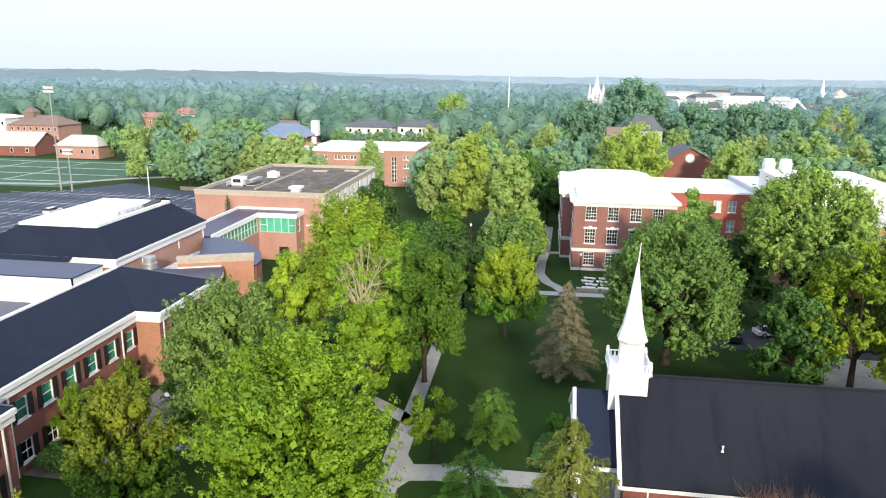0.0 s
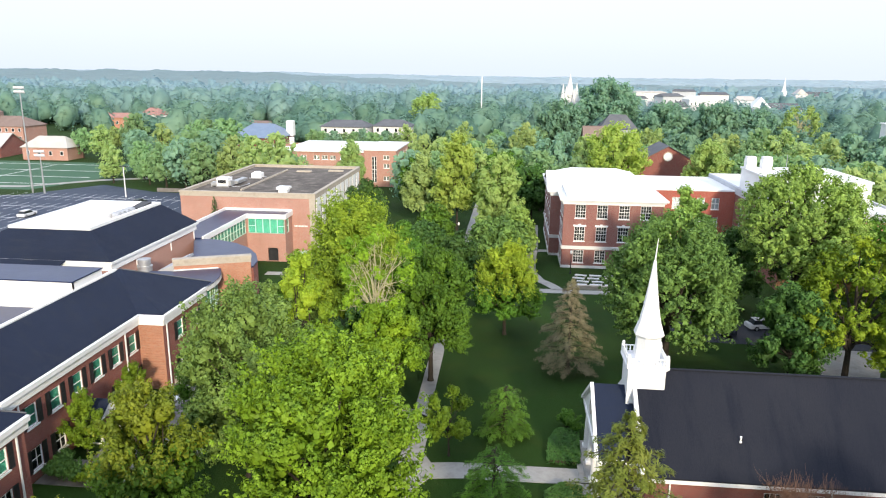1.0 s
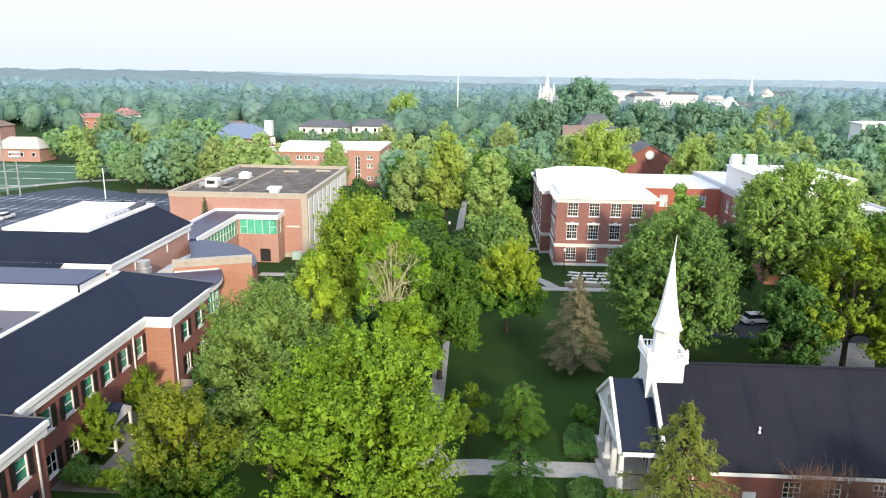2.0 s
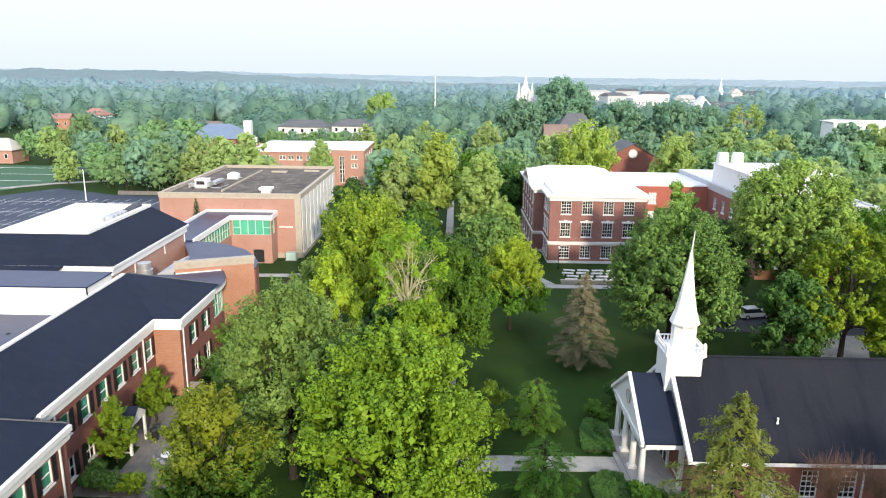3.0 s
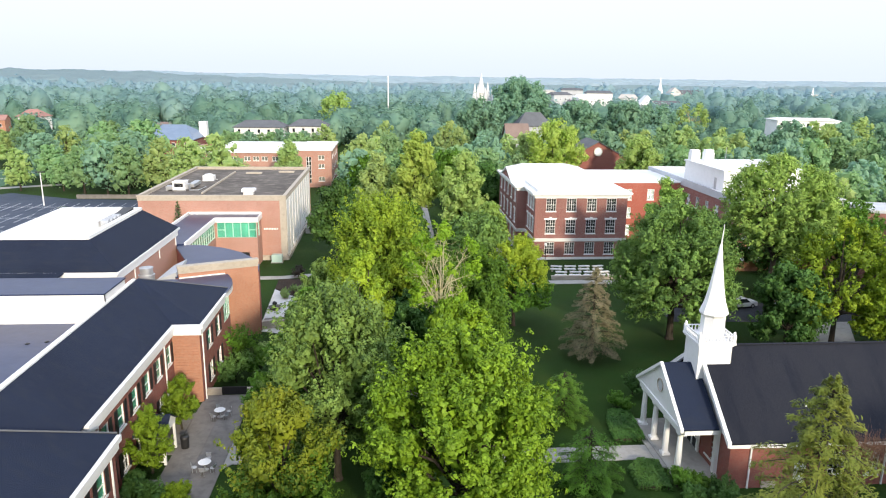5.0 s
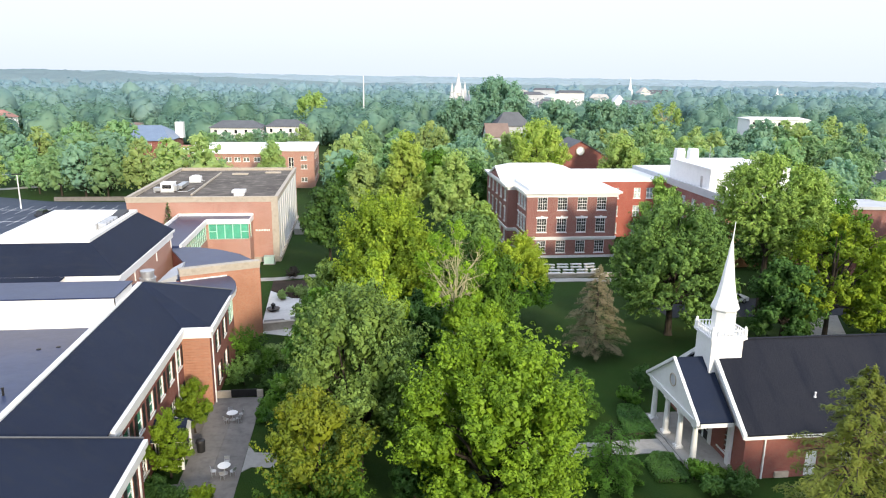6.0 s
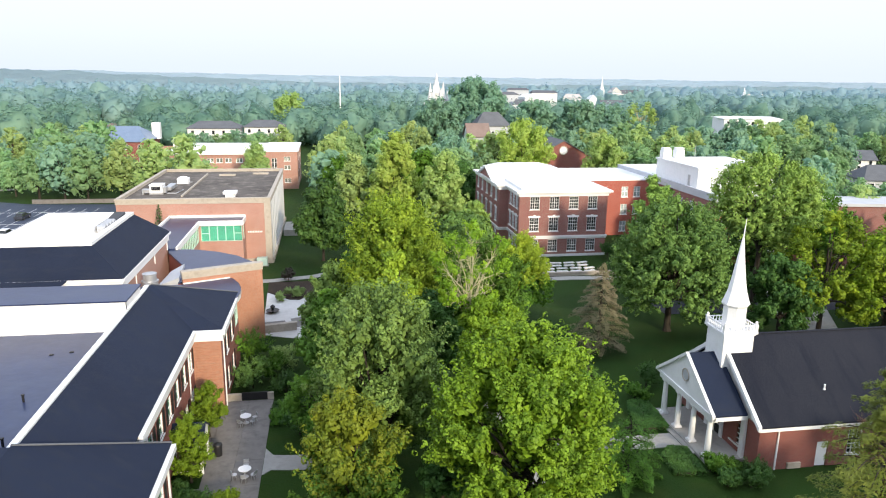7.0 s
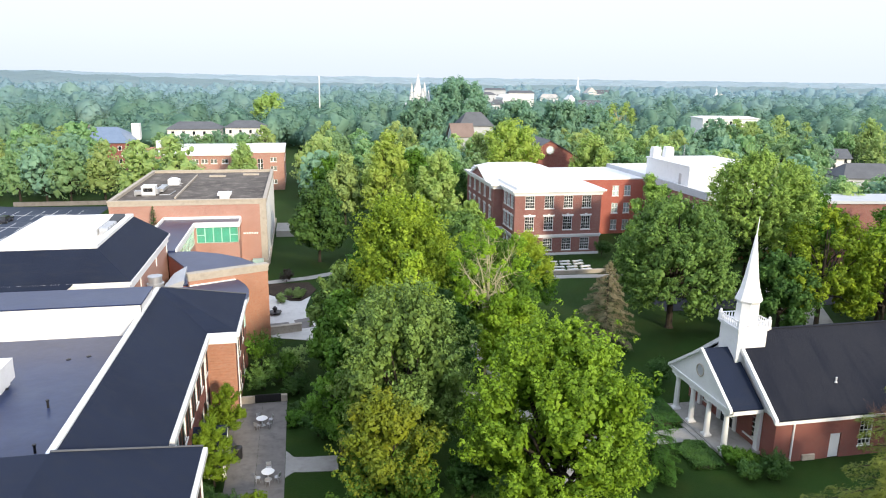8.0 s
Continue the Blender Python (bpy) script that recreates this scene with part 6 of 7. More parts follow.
def proto(h, r, material, seed, clumps, loose, label, form="round"):
    """A tree for the middle distance: its crown is built of uneven leaf clumps with loose sprays between them."""
    g = np.random.default_rng(seed)
    t = thing("tree", label, "tree", (0, 0, 0))
    ls = crown_lobes(g, h - 0.5, r - 0.4, h * 0.06, 22, form)
    part("trunk", limbs(g, ls[:-2], h, h * 0.1, 0.3), BARK, t, at=(0, 0, 0))
    c, w = np.array([l[:3] for l in ls]), np.array([l[3] for l in ls])
    which = g.choice(len(w), clumps, p=w ** 2 / (w ** 2).sum())
    d = sphere_dirs(g, clumps, 0.45)
    p = c[which] + d * (w[which] * g.uniform(0.55, 0.98, clumps))[:, None]
    size = 0.128 * r * g.uniform(0.5, 1.3, clumps)
    v = p[:, None] + GRAIN_V[None] * size[:, None, None] * g.uniform(0.45, 1.5, (clumps, len(GRAIN_V), 1)) * np.array((1, 1, 1.1))
    f = (GRAIN_F[None] + (np.arange(clumps) * len(GRAIN_V))[:, None, None]).reshape(-1, 3)
    which = g.choice(len(w), loose, p=w ** 2 / (w ** 2).sum())
    d = sphere_dirs(g, loose, 0.5)
    q = c[which] + d * (w[which] * g.uniform(0.85, 1.25, loose))[:, None]
    spray = leaf_mesh("spray", q, d + np.array((0, 0, 0.4)), 0.4, g, material)
    u = np.empty(len(spray.vertices) * 3)
    spray.vertices.foreach_get("co", u)
    bpy.data.meshes.remove(spray)
    n = clumps * len(GRAIN_V)
    data = bpy.data.meshes.new("crown")
    data.from_pydata(np.concatenate([v.reshape(-1, 3), u.reshape(-1, 3)]).tolist(), [], f.tolist() + (np.arange(loose * 4).reshape(-1, 4) + n).tolist())
    data.polygons.foreach_set("use_smooth", np.zeros(len(f) + loose, bool))
    data.materials.append(material)
    part("crown", data, None, t, at=(0, 0, 0))
    return t


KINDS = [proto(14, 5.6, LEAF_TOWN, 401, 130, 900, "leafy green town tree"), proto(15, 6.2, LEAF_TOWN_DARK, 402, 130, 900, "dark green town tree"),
         proto(13, 5.4, LEAF_TOWN, 403, 130, 900, "leafy grey-green town tree"), proto(16, 6.0, LEAF_TOWN_LIGHT, 404, 130, 900, "green town tree paled with haze colour", "oval"),
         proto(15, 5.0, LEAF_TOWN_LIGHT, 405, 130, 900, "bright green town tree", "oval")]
# open ground: buildings, courts, streets and the clear ground south of them
OPEN = [(-80, -30, 110, 160), (-82, -33, 176, 226), (-7, 60, 104, 152), (-190, -76, 108, 181), (-215, -127, 172, 236), (-50, -30, 160, 200), (-110, -80, 236, 275), (20, 52, 150, 205), (-80, -34, -10, 112),
        (-34, 16, 0, 160), (16, 66, 0, 103), (100, 135, 150, 190), (8, 34, 205, 235), (-80, -28, 236, 300), (-300, -195, 300, 345), (-232, -130, 355, 396), (165, 215, 290, 345), (148, 172, 195, 240), (-82, -46, 278, 298), (126, 152, 257, 275), (18, 42, 239, 280), (54, 84, 94, 112), (100, 128, 138, 170)]
rng = np.random.default_rng(5)
# pale buildings of the town centre: x, y, width, depth, height, rise, turn
TOWN = [(103, 595, 26, 12, 18.4, 1, 10), (133, 600, 18, 12, 19.4, 1.5, -12), (131, 557, 14, 10, 14.5, 2.5, 20), (157, 603, 22, 12, 17.0, 2, -5), (121, 512, 11, 9, 9.0, 3, 15), (112, 516, 9, 8, 10.6, 3.5, -20),
        (146, 560, 13, 10, 14.0, 2, 0), (116, 575, 20, 10, 16.0, 2.2, 30), (172, 570, 14, 10, 14.0, 3, -25), (90, 560, 12, 9, 14.5, 2, 10), (145, 455, 9, 10, 13.5, 6, 90), (160, 458, 20, 10, 12.5, 3.5, 0), (246, 660, 10, 10, 16.5, 5, 90), (262, 664, 22, 10, 15.5, 3.5, 0)]
OPEN += [(x - w / 2 - 3, x + w / 2, y - 28, y + 8) for x, y, w, *_ in TOWN]
OPEN += [(-228, -165, 225, 300), (90, 170, 445, 600), (-112, -80, 222, 275), (-232, -176, 318, 396), (160, 216, 270, 345), (-300, -225, 250, 345)]


def free(x, y, r):
    return not any(a - r < x < b + r and c - r < y < d + r for a, b, c, d in OPEN)


placed = []


def scatter(count, box, kinds, gap, low, high, used):
    made, tries = 0, 0
    while made < count and tries < count * 30:
        tries += 1
        x, y = rng.uniform(box[0], box[1]), rng.uniform(box[2], box[3])
        if x > 0.95 * y + 20 or x < -0.85 * y - 20 or not free(x, y, 3.0) or any((x - a) ** 2 + (y - b) ** 2 < gap * gap for a, b in placed):
            continue
        placed.append((x, y))
        source = kinds[int(rng.integers(len(kinds)))]
        s = rng.uniform(low, high)
        if source not in used:
            used.append(source)
            source.location = (x, y, 0)
            continue
        t = copy_thing(source, pose(x, y, 0, 0, 0, rng.uniform(0, 360)))
        t.scale = (s * rng.uniform(0.9, 1.15), s * rng.uniform(0.9, 1.15), s)
        made += 1


used = []
ROW = [(-88, 181, 0.8), (-94, 183, 0.78), (-101, 186, 0.9), (-81, 184, 0.7), (-72, 184, 0.6), (-108, 190, 0.72), (-115, 200, 0.85), (-92, 196, 1.1), (-76, 202, 0.6), (-100, 200, 1.1), (-122, 212, 0.95),
       (-86, 212, 0.6), (-94, 214, 1.3), (-108, 215, 0.95), (-66, 186, 0.9), (-60, 176, 0.8), (-29, 165, 1.0), (-24, 178, 1.0), (-30, 190, 1.05), (-14, 185, 0.95), (-4, 176, 1.05), (4, 186, 1.1), (10, 172, 1.0), (60, 120, 0.95),
       (64, 108, 1.0), (70, 130, 1.05), (78, 112, 1.0), (88, 126, 1.0), (62, 145, 1.0), (72, 158, 1.05), (58, 165, 1.1), (84, 148, 1.0), (54, 182, 1.15), (66, 178, 1.1), (-26, 205, 1.0), (-16, 200, 1.0), (127, 250, 1.18), (130.5, 246, 1.14), (134, 248, 1.1), (137.5, 246, 1.14), (141, 249, 1.1), (144.5, 247, 1.14), (148, 250, 1.1), (153, 251, 1.2), (-83, 273, 0.78), (-79, 272, 0.7), (-75, 271, 0.68), (-71, 273, 0.7), (-67, 271, 0.7), (-63, 273, 0.74), (-59, 274, 0.7), (-55, 275, 0.68), (-51, 274, 0.72), (-46, 275, 0.82),
       (18, 232, 0.9), (24, 229, 0.85), (30, 233, 0.88), (37, 238, 0.85), (42, 250, 0.95), (31, 256, 0.72), (90, 150, 0.7), (99, 146, 0.5)]
for i, (x, y, s) in enumerate(ROW):
    placed.append((x, y))
    source = KINDS[i % (3 if x < -55 and i > 4 else len(KINDS))]
    if source not in used:
        used.append(source)
        source.location = (x, y, 0)
        continue
    t = copy_thing(source, pose(x, y, 0, 0, 0, 57 * i))
    t.scale = (s, s * 1.05, s)
scatter(150, (-230, 265, 130, 275), KINDS, 8.5, 0.62, 1.18, used)
# unseen trees added south of the camera's way, to throw long shadows over the near lawn and the chapel
for i, (x, y, s) in enumerate(((-42, 11, 0.95), (-31, 11, 1.1), (-25.5, 9, 1.28), (-19.5, 10, 1.3), (-9, 10, 0.9), (2, 10, 0.85), (14, 17, 1.2), (20, 19, 1.02), (26.5, 17, 1.34), (33, 19, 1.08), (39, 17, 1.4), (46, 18, 1.3))):
    t = copy_thing(KINDS[i % 4], pose(x, y, 0, 0, 0, 71 * i))
    t.scale = (s * 0.9, s * 0.9, s * 0.95)
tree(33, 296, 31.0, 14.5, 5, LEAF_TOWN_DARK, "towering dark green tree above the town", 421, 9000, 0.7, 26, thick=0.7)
tree(52.6, 276, 22, 10, 3, LEAF_TOWN_DARK, "tall town tree tinted blue-green for haze", 423, 6000, 0.6, 20, thick=0.5)
tree(69, 268, 22.5, 10.5, 3, LEAF_TOWN_DARK, "tall town tree tinted blue-green for haze", 424, 6000, 0.6, 20, thick=0.5)
tree(86, 280, 21, 9, 3, LEAF_TOWN_DARK, "tall town tree tinted blue-green for haze", 425, 5000, 0.6, 18, thick=0.5)
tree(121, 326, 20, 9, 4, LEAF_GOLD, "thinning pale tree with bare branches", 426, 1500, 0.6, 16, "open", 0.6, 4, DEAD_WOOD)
tree(-47, 346, 23, 8, 4, LEAF_GOLD, "tall green town tree paled with haze colour", 427, 4000, 0.6, 16, thick=0.5)
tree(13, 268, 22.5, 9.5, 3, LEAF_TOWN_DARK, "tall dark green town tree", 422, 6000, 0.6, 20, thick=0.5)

# woods to the horizon: lumpy leafy crowns, uncountable
ball = bmesh.new()
bmesh.ops.create_icosphere(ball, subdivisions=2, radius=1.0)
BALL_V = np.array([tuple(v.co) for v in ball.verts])
BALL_F = np.array([[v.index for v in f.verts] for f in ball.faces])
ball.free()


def woods(near, far, count, size, k, leaf, material, label, seed, ball_v=BALL_V, ball_f=BALL_F):
    """Crowns with bulging lobes, each with k loose sprays on its outside."""
    g = np.random.default_rng(seed)
    y = np.sqrt(near ** 2 + (far ** 2 - near ** 2) * g.random(count))
    x = (g.random(count) * 1.92 - 0.9) * (y + 40)
    ok = np.array([free(a, b, 2.0) for a, b in zip(x, y)])
    x, y = x[ok], y[ok]
    n = len(x)
    s = size * g.choice((0.72, 0.86, 1.0, 1.12, 1.3), n) * g.uniform(0.9, 1.1, n)
    grow = np.stack([s * g.uniform(0.62, 0.95, n), s * g.uniform(0.62, 0.95, n), s * g.uniform(0.85, 1.1, n)], 1)
    mid = np.stack([x, y, grow[:, 2] * 0.9], 1)
    a = g.uniform(0, 6.3, (n, 3))

    def lobed(d, a):
        return 1 + 0.15 * np.sin(d[..., 0] * 4.2 + a[..., 0]) * np.sin(d[..., 1] * 4.6 + a[..., 1]) + 0.13 * np.sin(d[..., 2] * 6.5 + a[..., 2] + d[..., 0] * 3)

    d = np.broadcast_to(ball_v, (n, len(ball_v), 3))
    v = mid[:, None] + d * grow[:, None] * (lobed(d, a[:, None]) * g.uniform(0.62, 0.98, d.shape[:2]))[..., None]
    v = v.reshape(-1, 3)
    f = (ball_f[None] + (np.arange(n) * len(ball_v))[:, None, None]).reshape(-1, 3)
    data = bpy.data.meshes.new("woods")
    if k:
        d = sphere_dirs(g, n * k, 0.5).reshape(n, k, 3)
        p = mid[:, None] + d * grow[:, None] * (lobed(d, a[:, None]) * g.uniform(0.8, 1.12, d.shape[:2]))[..., None]
        spray = leaf_mesh("spray", p.reshape(-1, 3), d.reshape(-1, 3) + np.array((0, 0, 0.5)), leaf, g, material)
        w = np.empty(len(spray.vertices) * 3)
        spray.vertices.foreach_get("co", w)
        bpy.data.meshes.remove(spray)
        quads = np.arange(len(w) // 3) + len(v)
        v = np.concatenate([v, w.reshape(-1, 3)])
    else:
        quads = np.empty(0, int)
    loops = np.concatenate([f.reshape(-1), quads])
    starts = np.concatenate([np.arange(len(f)) * 3, len(f) * 3 + np.arange(len(quads) // 4) * 4])
    totals = np.concatenate([np.full(len(f), 3), np.full(len(quads) // 4, 4)])
    data.vertices.add(len(v))
    data.vertices.foreach_set("co", v.reshape(-1))
    data.loops.add(len(loops))
    data.loops.foreach_set("vertex_index", loops)
    data.polygons.add(len(starts))
    data.polygons.foreach_set("loop_start", starts)
    data.polygons.foreach_set("loop_total", totals)
    data.materials.append(material)
    data.update(calc_edges=True)
    tagged(new("woods", data), label, "woods", kind="stuff")


def canopy(near, far, top, material, label, seed):
    """The closed leaf roof below the tree tops of the woods."""
    rows, cols = 70, 130
    s = Shape()
    g = np.random.default_rng(seed)
    for i in range(rows + 1):
        y = near * (far / near) ** (i / rows)
        for k in range(cols + 1):
            x = (2.04 * k / cols - 0.96) * (y + 80)
            s.v.append((x, y, 0.5 if i == 0 else top * g.uniform(0.8, 1.0)))
    n = cols + 1
    s.f = [(i * n + k, i * n + k + 1, (i + 1) * n + k + 1, (i + 1) * n + k) for i in range(rows) for k in range(cols)]
    tagged(new("woods", s.mesh("woods", material)), label, "woods", kind="stuff")


def ridges(near, far, rows, top, material, label, seed, rise=0.0):
    """Tree lines one behind another, each with an uneven crest that leans back from its leafy front."""
    g = np.random.default_rng(seed)
    s = Shape()
    for i in range(rows):
        y = near * (far / near) ** (i / rows)
        deep = y * ((far / near) ** (1 / rows) - 1)
        cols = 420
        crest = np.convolve(g.uniform(0.25, 1.6, cols + 9), np.array((1, 2, 3, 4, 5, 4, 3, 2, 1)) / 25, "valid")[:cols + 1] + g.uniform(-0.1, 0.1, cols + 1)
        push = np.convolve(g.uniform(-1, 1, cols + 5), np.ones(5) / 5, "valid")[:cols + 1] * deep * 0.35
        n = len(s.v)
        for k in range(cols + 1):
            x = (2.04 * k / cols - 0.96) * (y + 80)
            hill = min(1.0, max(0.0, (-x / y - 0.02) / 0.42))
            z = top * crest[k] + rise * hill * hill * (3 - 2 * hill) * i / rows
            s.v.extend(((x, y + push[k], 0.5), (x, y + push[k] + 0.3 * z, 0.7 * z), (x, y + push[k] + 0.8 * z, z), (x, y + push[k] + deep, 0.55 * z)))
        s.f.extend((n + 4 * k + r, n + 4 * k + 4 + r, n + 4 * k + 5 + r, n + 4 * k + 1 + r) for k in range(cols) for r in range(3))
    data = s.mesh("woods", material)
    data.polygons.foreach_set("use_smooth", np.ones(len(data.polygons), bool))
    tagged(new("woods", data), label, "woods", kind="stuff")


# each band farther off gets a paler, bluer leaf colour in place of haze
woods(264, 420, 620, 7.2, 220, 0.68, LEAF_HAZE_FAR, "haze-tinted blue-green trees massed beyond the campus", 70)
woods(400, 620, 1350, 7.8, 66, 0.95, LEAF_HAZE_SOFT, "distant haze-tinted blue-green woods over the town", 71)
woods(600, 950, 2000, 8.2, 12, 1.3, LEAF_HAZE_FARTHER, "distant haze-tinted grey-green woods beyond the town", 72)
ridges(930, 1650, 16, 10.5, LEAF_HAZY, "distant grey-green woods paled with haze colour", 73, 20.0)
ridges(1650, 4200, 18, 13.0, LEAF_HAZE_FARTHEST, "pale woods along the horizon with haze in their colour", 77, 12.0)
canopy(430, 640, 7.0, LEAF_HAZE_SOFT, "closed haze-tinted blue-green leaf canopy of distant woods", 74)
canopy(640, 950, 8.0, LEAF_HAZE_FARTHER, "closed haze-tinted grey-green leaf canopy of distant woods", 78)
canopy(950, 1650, 5.0, LEAF_HAZY, "closed haze-paled leaf canopy of distant woods", 75)
canopy(1650, 4300, 6.0, LEAF_HAZE_FARTHEST, "closed haze-paled leaf canopy along the horizon", 76)

# ---- houses and town in the distance ----
def house(name, label, x, y, w, d, h, rise, wall, roof, turn=0.0, windows=3, storeys=2, hip=0.0, category="house"):
    """A house with a pitched roof along its length, gables or hips, windows on the front and sides."""
    t = thing(name, label, category, (x, y, 0))
    t.rotation_euler = (0, 0, radians(turn))

    def add(n, s, m, lab=""):
        ob = tagged(new(n, s.mesh(n, m)), lab)
        ob.parent = t
        return ob

    add("wall", Shape().box(-w / 2, -d / 2, 0, w / 2, d / 2, h), wall)
    o = 0.5
    a, b = w / 2 + o, d / 2 + o
    r = a - hip
    if hip == 0:
        add("gable", Shape().prism([(-w / 2, 0), (w / 2, 0), (w / 2, 0.01), (-w / 2, 0.01)], h, h + rise * 0.9).face((-w / 2, d / 2, h), (-w / 2, -d / 2, h), (-w / 2, 0, h + rise * 0.95)).face((w / 2, -d / 2, h), (w / 2, d / 2, h), (w / 2, 0, h + rise * 0.95)), wall)
    s = Shape().slab([(-a, -b, h), (a, -b, h), (r, 0, h + rise), (-r, 0, h + rise)], 0.2).slab([(a, b, h), (-a, b, h), (-r, 0, h + rise), (r, 0, h + rise)], 0.2)
    if hip:
        s.slab([(a, -b, h), (a, b, h), (r, 0, h + rise)], 0.2).slab([(-a, b, h), (-a, -b, h), (-r, 0, h + rise)], 0.2)
    add("roof", s, roof)
    for k in range(storeys):
        z = h / storeys * (k + 0.55)
        for i in range(windows):
            u = -w / 2 + w * (i + 0.5) / windows
            win = add("window", Shape().box(u - 0.6, -d / 2 - 0.08, z - 0.8, u + 0.6, -d / 2 - 0.005, z + 0.8), WHITE_PAINT)
            pane = new("pane", Shape().box(u - 0.48, -d / 2 - 0.1, z - 0.68, u + 0.48, -d / 2 - 0.08, z + 0.68).mesh("pane", GLASS_DARK))
            pane.parent = win
    return t


blue = house("house", "brick house with blue-grey metal roof", -98, 258, 17, 20, 8.4, 4.4, BRICK_RED, ROOF_BLUE, 0, 4, 2, 5.0)
part("chimney", Shape().box(-90.6, 262, 8, -88.0, 265, 13.6), WHITE_PAINT, blue, "white stair tower")
house("house", "long white town building with grey hipped roof", -72.5, 286, 19, 12, 10.4, 2.4, STONE_WHITE, GREY_ROOF, 0, 5, 3, 4, "building")
house("house", "white town building with grey hipped roof", -54, 290, 15, 11, 10.6, 2.4, STONE_WHITE, GREY_ROOF, 0, 4, 3, 4, "building")
gable = house("hall", "brick gabled hall with round white window", 35, 192, 12, 18, 9.2, 5.2, BRICK_RED, GREY_ROOF, 90, 2, 1, 0, "building")
disc = thing("round_window", "round white window in the brick gable", "window", (35, 185.8, 11.5))
part("pane", Shape().face(*[(35 + 1.05 * math.cos(i * math.pi / 10), 185.82, 11.6 + 1.05 * math.sin(i * math.pi / 10)) for i in range(20)]), WHITE_PAINT, disc)
part("surround", Shape().tube([(35 + 1.15 * math.cos(i * math.pi / 10), 185.8, 11.6 + 1.15 * math.sin(i * math.pi / 10)) for i in range(21)], [0.14] * 21, 5), LIMESTONE, disc)
house("house", "brown-roofed town house with stone gables", 22.8, 245, 7.5, 9, 10.6, 4.4, SIDING, BROWN_ROOF, 0, 2, 2)
house("house", "grey-roofed town house among trees", 34, 272, 13, 10, 12.5, 5.0, SIDING, GREY_ROOF, 0, 3, 2, 4)
house("house", "pale two-storey house with grey roof", 115, 161, 15, 10, 6.8, 3.4, SIDING, GREY_ROOF, -14, 4, 2, 3)
house("house", "pale single-storey building with grey metal roof", 92, 158, 22, 12, 3.5, 2.0, SIDING, GREY_ROOF, -15, 5, 1)
house("house", "white gabled house among trees", 160, 228, 11, 12, 4, 3, WHITE_PAINT, GREY_ROOF, -20, 3, 2)
house("house", "small white gabled house among trees", 130, 205, 9, 9, 4.5, 3, WHITE_PAINT, PALE_ROOF, 30, 2, 1)
house("building", "long white flat-roofed town building", 139, 265, 23, 12, 16.0, 0.7, WHITE_PAINT, WHITE_ROOF, -8, 7, 4, 2, "building")
house("building", "brick field house with pale hipped roof", -171, 241, 17, 10, 4.6, 3.6, BRICK_PINK, PALE_ROOF, 0, 4, 1, 4, "building")
house("building", "low brick building with pale roof beside the field", -203, 246, 24, 16, 3.8, 4.6, BRICK_RED, PALE_ROOF, 5, 4, 1, 0, "building")
cupola = house("building", "large brick school building with brown roof and cupola", -229, 297, 24, 16, 7.2, 4, BRICK_PINK, BROWN_ROOF, 0, 8, 2, 6, "building")
part("cupola", Shape().box(-237.2, 294.2, 8.6, -232.4, 299, 12.6).lathe([(3.6, 12.6), (1.2, 14.4), (0.1, 14.8)], 4, -234.8, 296.6, 0.5), BROWN_ROOF, cupola)
house("building", "white building beyond the field", -250, 295, 16, 14, 10, 1.5, WHITE_PAINT, WHITE_ROOF, 0, 6, 2, 2, "building")
red = house("building", "red-roofed depot building with white walls", -206, 384, 12, 10, 7.4, 3.6, WHITE_PAINT, RED_ROOF, -10, 6, 1, 4, "building")
house("building", "small brick building with red roof", -222, 376, 12, 9, 6, 2.4, BRICK_SUNLIT, RED_ROOF, 10, 3, 1, 0, "building")
house("building", "low row of shops with dark roof", -150, 380, 40, 10, 4, 1.2, SIDING, BROWN_ROOF, 0, 8, 1, 2, "building")
# pale towers of the distant town
CX, CY, CH = 19, 318, 30.8
castle = thing("church", "distant pale stone church with pointed towers", "church", (CX, CY, 0))
for x, y, r, h in ((0.3, 0, 1.7, CH + 1), (-2.6, -1, 1.1, CH - 3), (3.2, -1, 1.1, CH - 2.5), (-1.4, -2, 0.9, CH - 4), (2.0, -2.5, 0.9, CH - 5), (5.2, 0, 0.9, CH - 6)):
    part("tower", Shape().lathe([(r, 0), (r, h * 0.72), (r * 1.2, h * 0.73), (0.08, h)], 8, CX + x, CY + y), STONE_WHITE, castle, "pale stone pointed tower")
part("nave", Shape().box(CX - 5, CY - 4, 0, CX + 6, CY + 10, 14).slab([(CX - 5, CY - 4, 14), (CX + 6, CY - 4, 14), (CX + 6, CY + 3, 19), (CX - 5, CY + 3, 19)], 0.3).slab([(CX + 6, CY + 10, 14), (CX - 5, CY + 10, 14), (CX - 5, CY + 3, 19), (CX + 6, CY + 3, 19)], 0.3), STONE_WHITE, castle)
for x, y, h in ((230, 653, 31), (420, 720, 22)):
    far = thing("church", "distant church with a slim white spire", "church", (x, y, 0))
    part("tower", Shape().box(x - 2, y - 2, 0, x + 2, y + 2, h * 0.62).lathe([(1.9, h * 0.62), (1.1, h * 0.75), (0.1, h)], 8, x, y, 0.5), WHITE_PAINT, far)
    part("nave", Shape().box(x + 3, y - 6, 0, x + 22, y + 6, 9).slab([(x + 3, y - 6, 9), (x + 22, y - 6, 9), (x + 22, y, 15), (x + 3, y, 15)], 0.3).slab([(x + 22, y + 6, 9), (x + 3, y + 6, 9), (x + 3, y, 15), (x + 22, y, 15)], 0.3), PALE_ROOF, far)
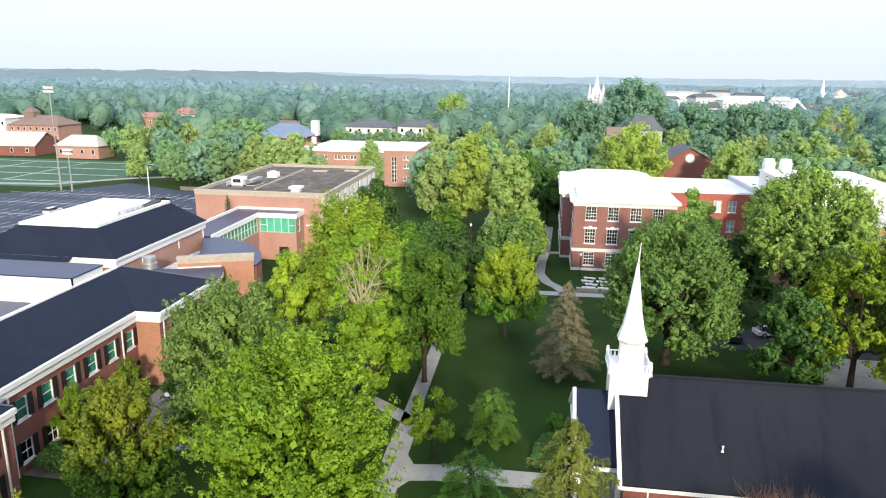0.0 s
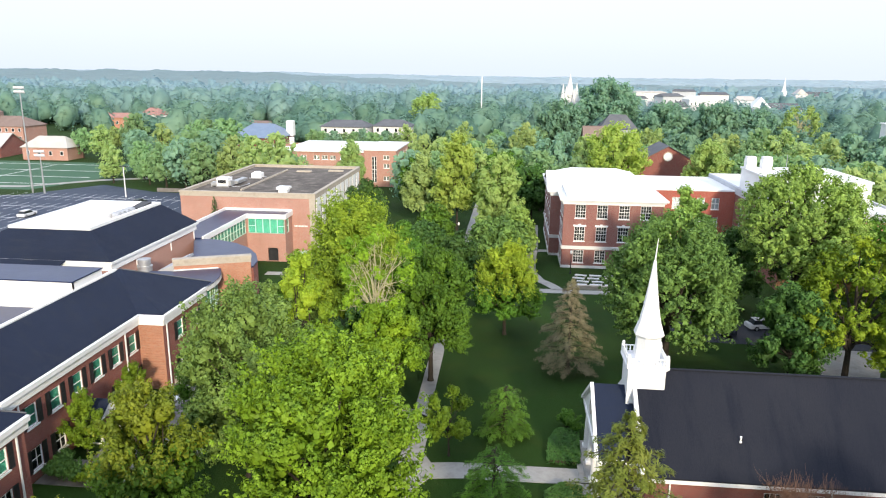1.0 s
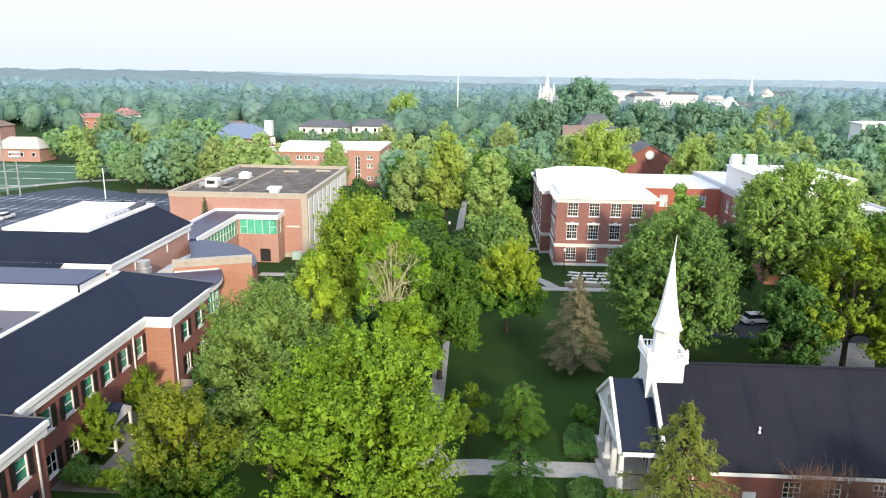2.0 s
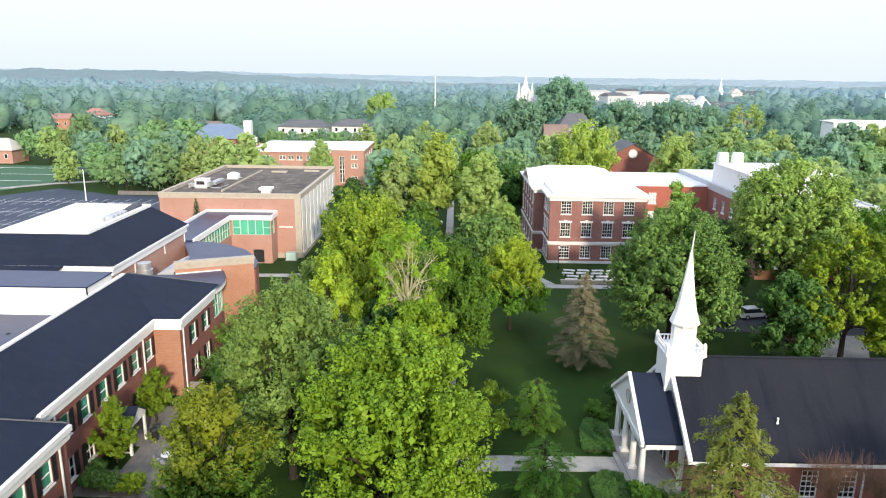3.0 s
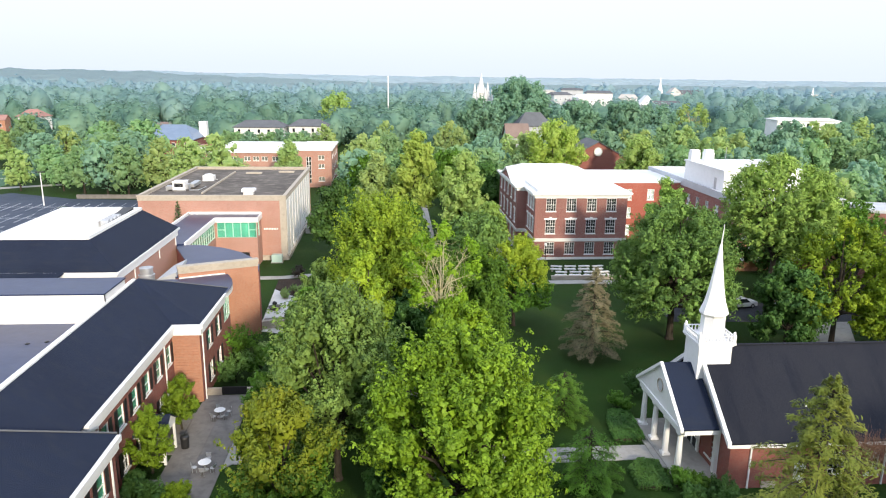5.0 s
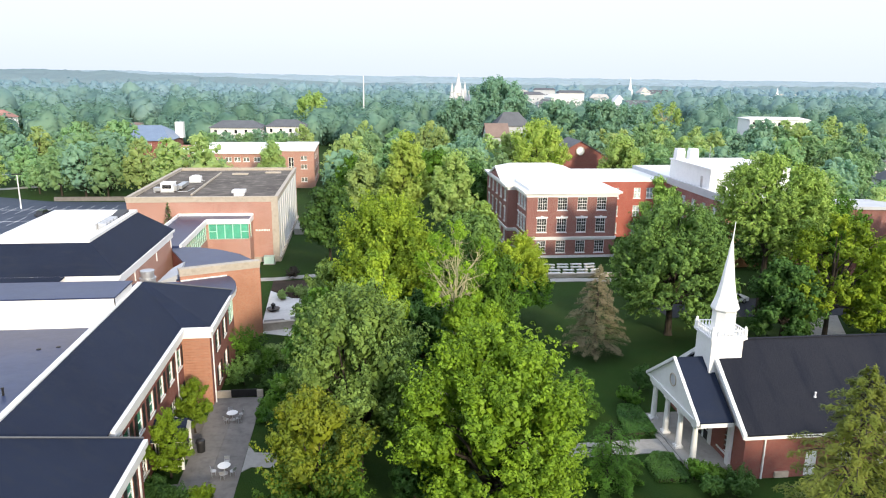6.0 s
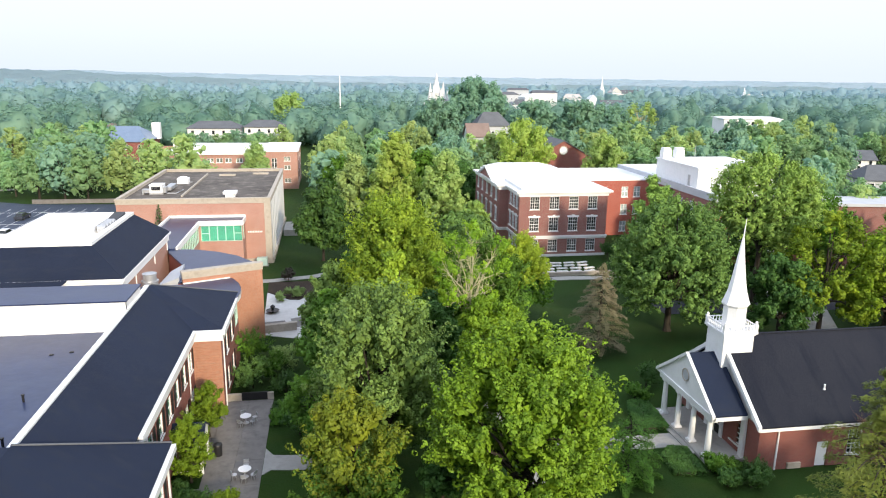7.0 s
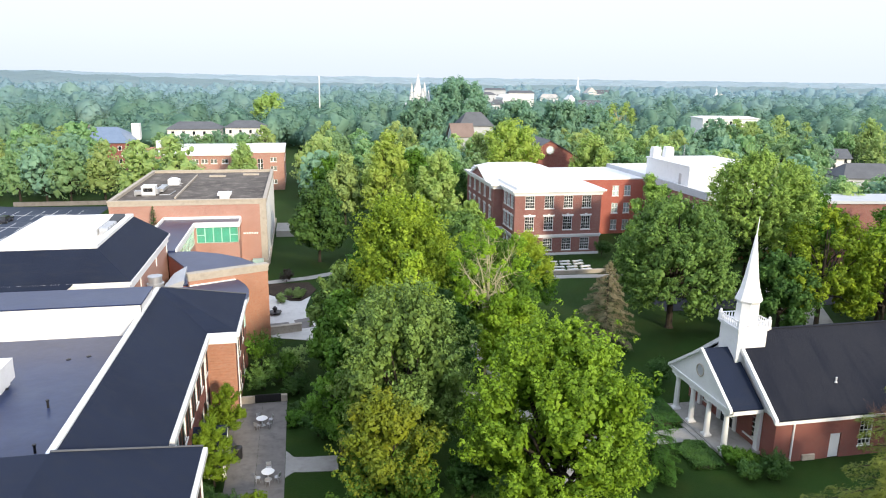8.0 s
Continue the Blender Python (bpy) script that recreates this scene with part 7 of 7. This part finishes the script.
for i, (x, y, w, d, h, rise, turn) in enumerate(TOWN):
    house("house", "distant pale town building with a plain roof", x, y, w, d, h, rise, (STONE_WHITE, SIDING, STONE_WHITE)[i % 3], (PALE_ROOF, GREY_ROOF, WHITE_ROOF, GREY_ROOF)[i % 4], turn, 4, 2, 2.0, "building")
mast = thing("radio_mast", "thin pale radio mast above the trees", "mast", (-22.3, 391, 0))
part("pole", Shape().tube([(-22.3, 391, 0), (-22.3, 391, 30)], [0.42, 0.3], 6), WHITE_PAINT, mast)


def flood_mast(x, y, h):
    t = thing("floodlight_mast", "tall floodlight mast beside the sports field", "floodlight", (x, y, 0))
    part("pole", Shape().tube([(x, y, 0), (x, y, h)], [0.24, 0.12], 8), METAL, t)
    part("crossarm", Shape().box(x - 1.4, y - 0.1, h - 0.3, x + 1.4, y + 0.1, h - 0.1).box(x - 1.4, y - 0.1, h + 0.7, x + 1.4, y + 0.1, h + 0.9), METAL, t)
    for k in range(5):
        for z in (h - 0.1, h + 0.9):
            part("lamp", Shape().box(x - 1.35 + k * 0.56, y - 0.5, z, x - 0.9 + k * 0.56, y - 0.1, z + 0.5), WHITE_PAINT, t)


flood_mast(-131, 172, 26)
flood_mast(-127, 171, 10)
pole = thing("lamp_pole", "car park lamp on a tall pale pole", "street lamp", (-103.5, 169, 0))
part("pole", Shape().tube([(-103.5, 169, 0), (-103.5, 169, 8)], [0.16, 0.1], 8), WHITE_PAINT, pole)
part("head", Shape().box(-104.6, 168.8, 7.9, -102.4, 169.2, 8.1), DARK_METAL, pole)


def car(x, y, turn, paint, label):
    t = thing("car", label, "car", (x, y, 0))
    t.rotation_euler = (0, 0, radians(turn))

    def add(n, s, m, parent=t):
        ob = new(n, s.mesh(n, m))
        ob.parent = parent
        return ob

    add("body", Shape().prism([(-2.25, -0.85), (2.2, -0.85), (2.3, -0.5), (2.3, 0.5), (2.2, 0.85), (-2.25, 0.85)], 0.32, 0.82).slab([(-2.2, -0.82, 0.9), (2.2, -0.82, 0.88), (2.2, 0.82, 0.88), (-2.2, 0.82, 0.9)], 0.1), paint)
    cab = Shape()
    lo, hi = [(-1.9, -0.8, 0.85), (1.1, -0.8, 0.85), (1.1, 0.8, 0.85), (-1.9, 0.8, 0.85)], [(-1.5, -0.62, 1.4), (0.4, -0.62, 1.42), (0.4, 0.62, 1.42), (-1.5, 0.62, 1.4)]
    for i in range(4):
        cab.face(lo[i], lo[(i + 1) % 4], hi[(i + 1) % 4], hi[i])
    add("cabin_glass", cab, GLASS_DARK)
    add("roof", Shape().slab([(-1.55, -0.66, 1.47), (0.45, -0.66, 1.48), (0.45, 0.66, 1.48), (-1.55, 0.66, 1.47)], 0.07), paint)
    for x2 in (-1.4, 1.4):
        for y2 in (-0.86, 0.66):
            w = add("wheel", Shape().tube([(x2, y2, 0.33), (x2, y2 + 0.2, 0.33)], [0.33, 0.33], 14), RUBBER)
            add("rim", Shape().tube([(x2, y2 - 0.01, 0.33), (x2, y2 + 0.21, 0.33)], [0.2, 0.2], 10), METAL, w)


car(28.2, 89.6, 12, CAR_WHITE, "white car parked under the trees")
car(33.5, 87.5, 100, CAR_WHITE, "white car parked under the trees")
car(22.6, 87.8, 95, CAR_DARK, "dark car parked under the trees")
car(-91.5, 143, 92, CAR_WHITE, "white car in the car park")
car(-95, 160, 88, CAR_DARK, "dark car in the car park")
car(-112, 143, 90, CAR_WHITE, "white car in the car park")

# ---- patio furniture ----
table = thing("patio_table", "round white patio table with attached chairs", "table", (-36.6, 50.6, 0.06), "patio tables")
top = part("tabletop", Shape().lathe([(0.5, 0.70), (0.52, 0.73), (0.5, 0.75)], 24), WHITE_PAINT, table, at=(-36.6, 50.6, 0.06))
part("stem", Shape().lathe([(0.3, 0), (0.28, 0.04), (0.05, 0.08), (0.05, 0.70)], 12), METAL, table, at=(-36.6, 50.6, 0.06))
copy_thing(table, pose(-37.5, 59.8, 0.06))
chair = thing("patio_chair", "grey metal patio chair by the round table", "chair", (-36.6, 51.7, 0.06), "patio chairs")
part("seat", Shape().lathe([(0.22, 0.42), (0.24, 0.45), (0.2, 0.46)], 12), METAL, chair, at=(-36.6, 51.7, 0.06))
part("backrest", Shape().tube([(-0.21, 0.1, 0.46), (-0.2, 0.22, 0.8), (0.2, 0.22, 0.8), (0.21, 0.1, 0.46)], [0.02] * 4, 5).box(-0.18, 0.19, 0.5, 0.18, 0.22, 0.78), METAL, chair, at=(-36.6, 51.7, 0.06))
for a in range(4):
    cx, cy = 0.18 * math.cos(a * math.pi / 2 + 0.78), 0.18 * math.sin(a * math.pi / 2 + 0.78)
    part("leg", Shape().tube([(cx, cy, 0.44), (cx * 1.2, cy * 1.2, 0)], [0.015, 0.015], 5), METAL, chair, at=(-36.6, 51.7, 0.06))
for tx, ty, angles in ((-36.6, 50.6, (200, 270, 330)), (-37.5, 59.8, (20, 110, 240, 320))):
    for a in angles:
        copy_thing(chair, pose(tx + 0.85 * math.cos(radians(a)), ty + 0.85 * math.sin(radians(a)), 0.06, 0, 0, a - 90))
bin_ = thing("litter_bin", "black round litter bin on the patio", "bin", (-39.2, 54.3, 0.06))
part("body", Shape().lathe([(0.34, 0.06), (0.38, 0.95), (0.38, 1.0)], 16, -39.2, 54.3), DARK_METAL, bin_)
part("lid", Shape().lathe([(0.4, 1.0), (0.36, 1.12), (0.15, 1.2)], 16, -39.2, 54.3), DARK_METAL, bin_)
screen_low = thing("low_patio_wall", "low white wall with dark panel closing the patio", "low wall", (-37.5, 64.6, 0))
part("wall", Shape().box(-40.0, 64.5, 0, -38.4, 64.8, 0.75).box(-35.9, 64.5, 0, -35.3, 64.8, 0.75), LIMESTONE, screen_low)
part("panel", Shape().box(-38.4, 64.55, 0.1, -35.9, 64.75, 0.85), DARK_METAL, screen_low, "dark metal panel")
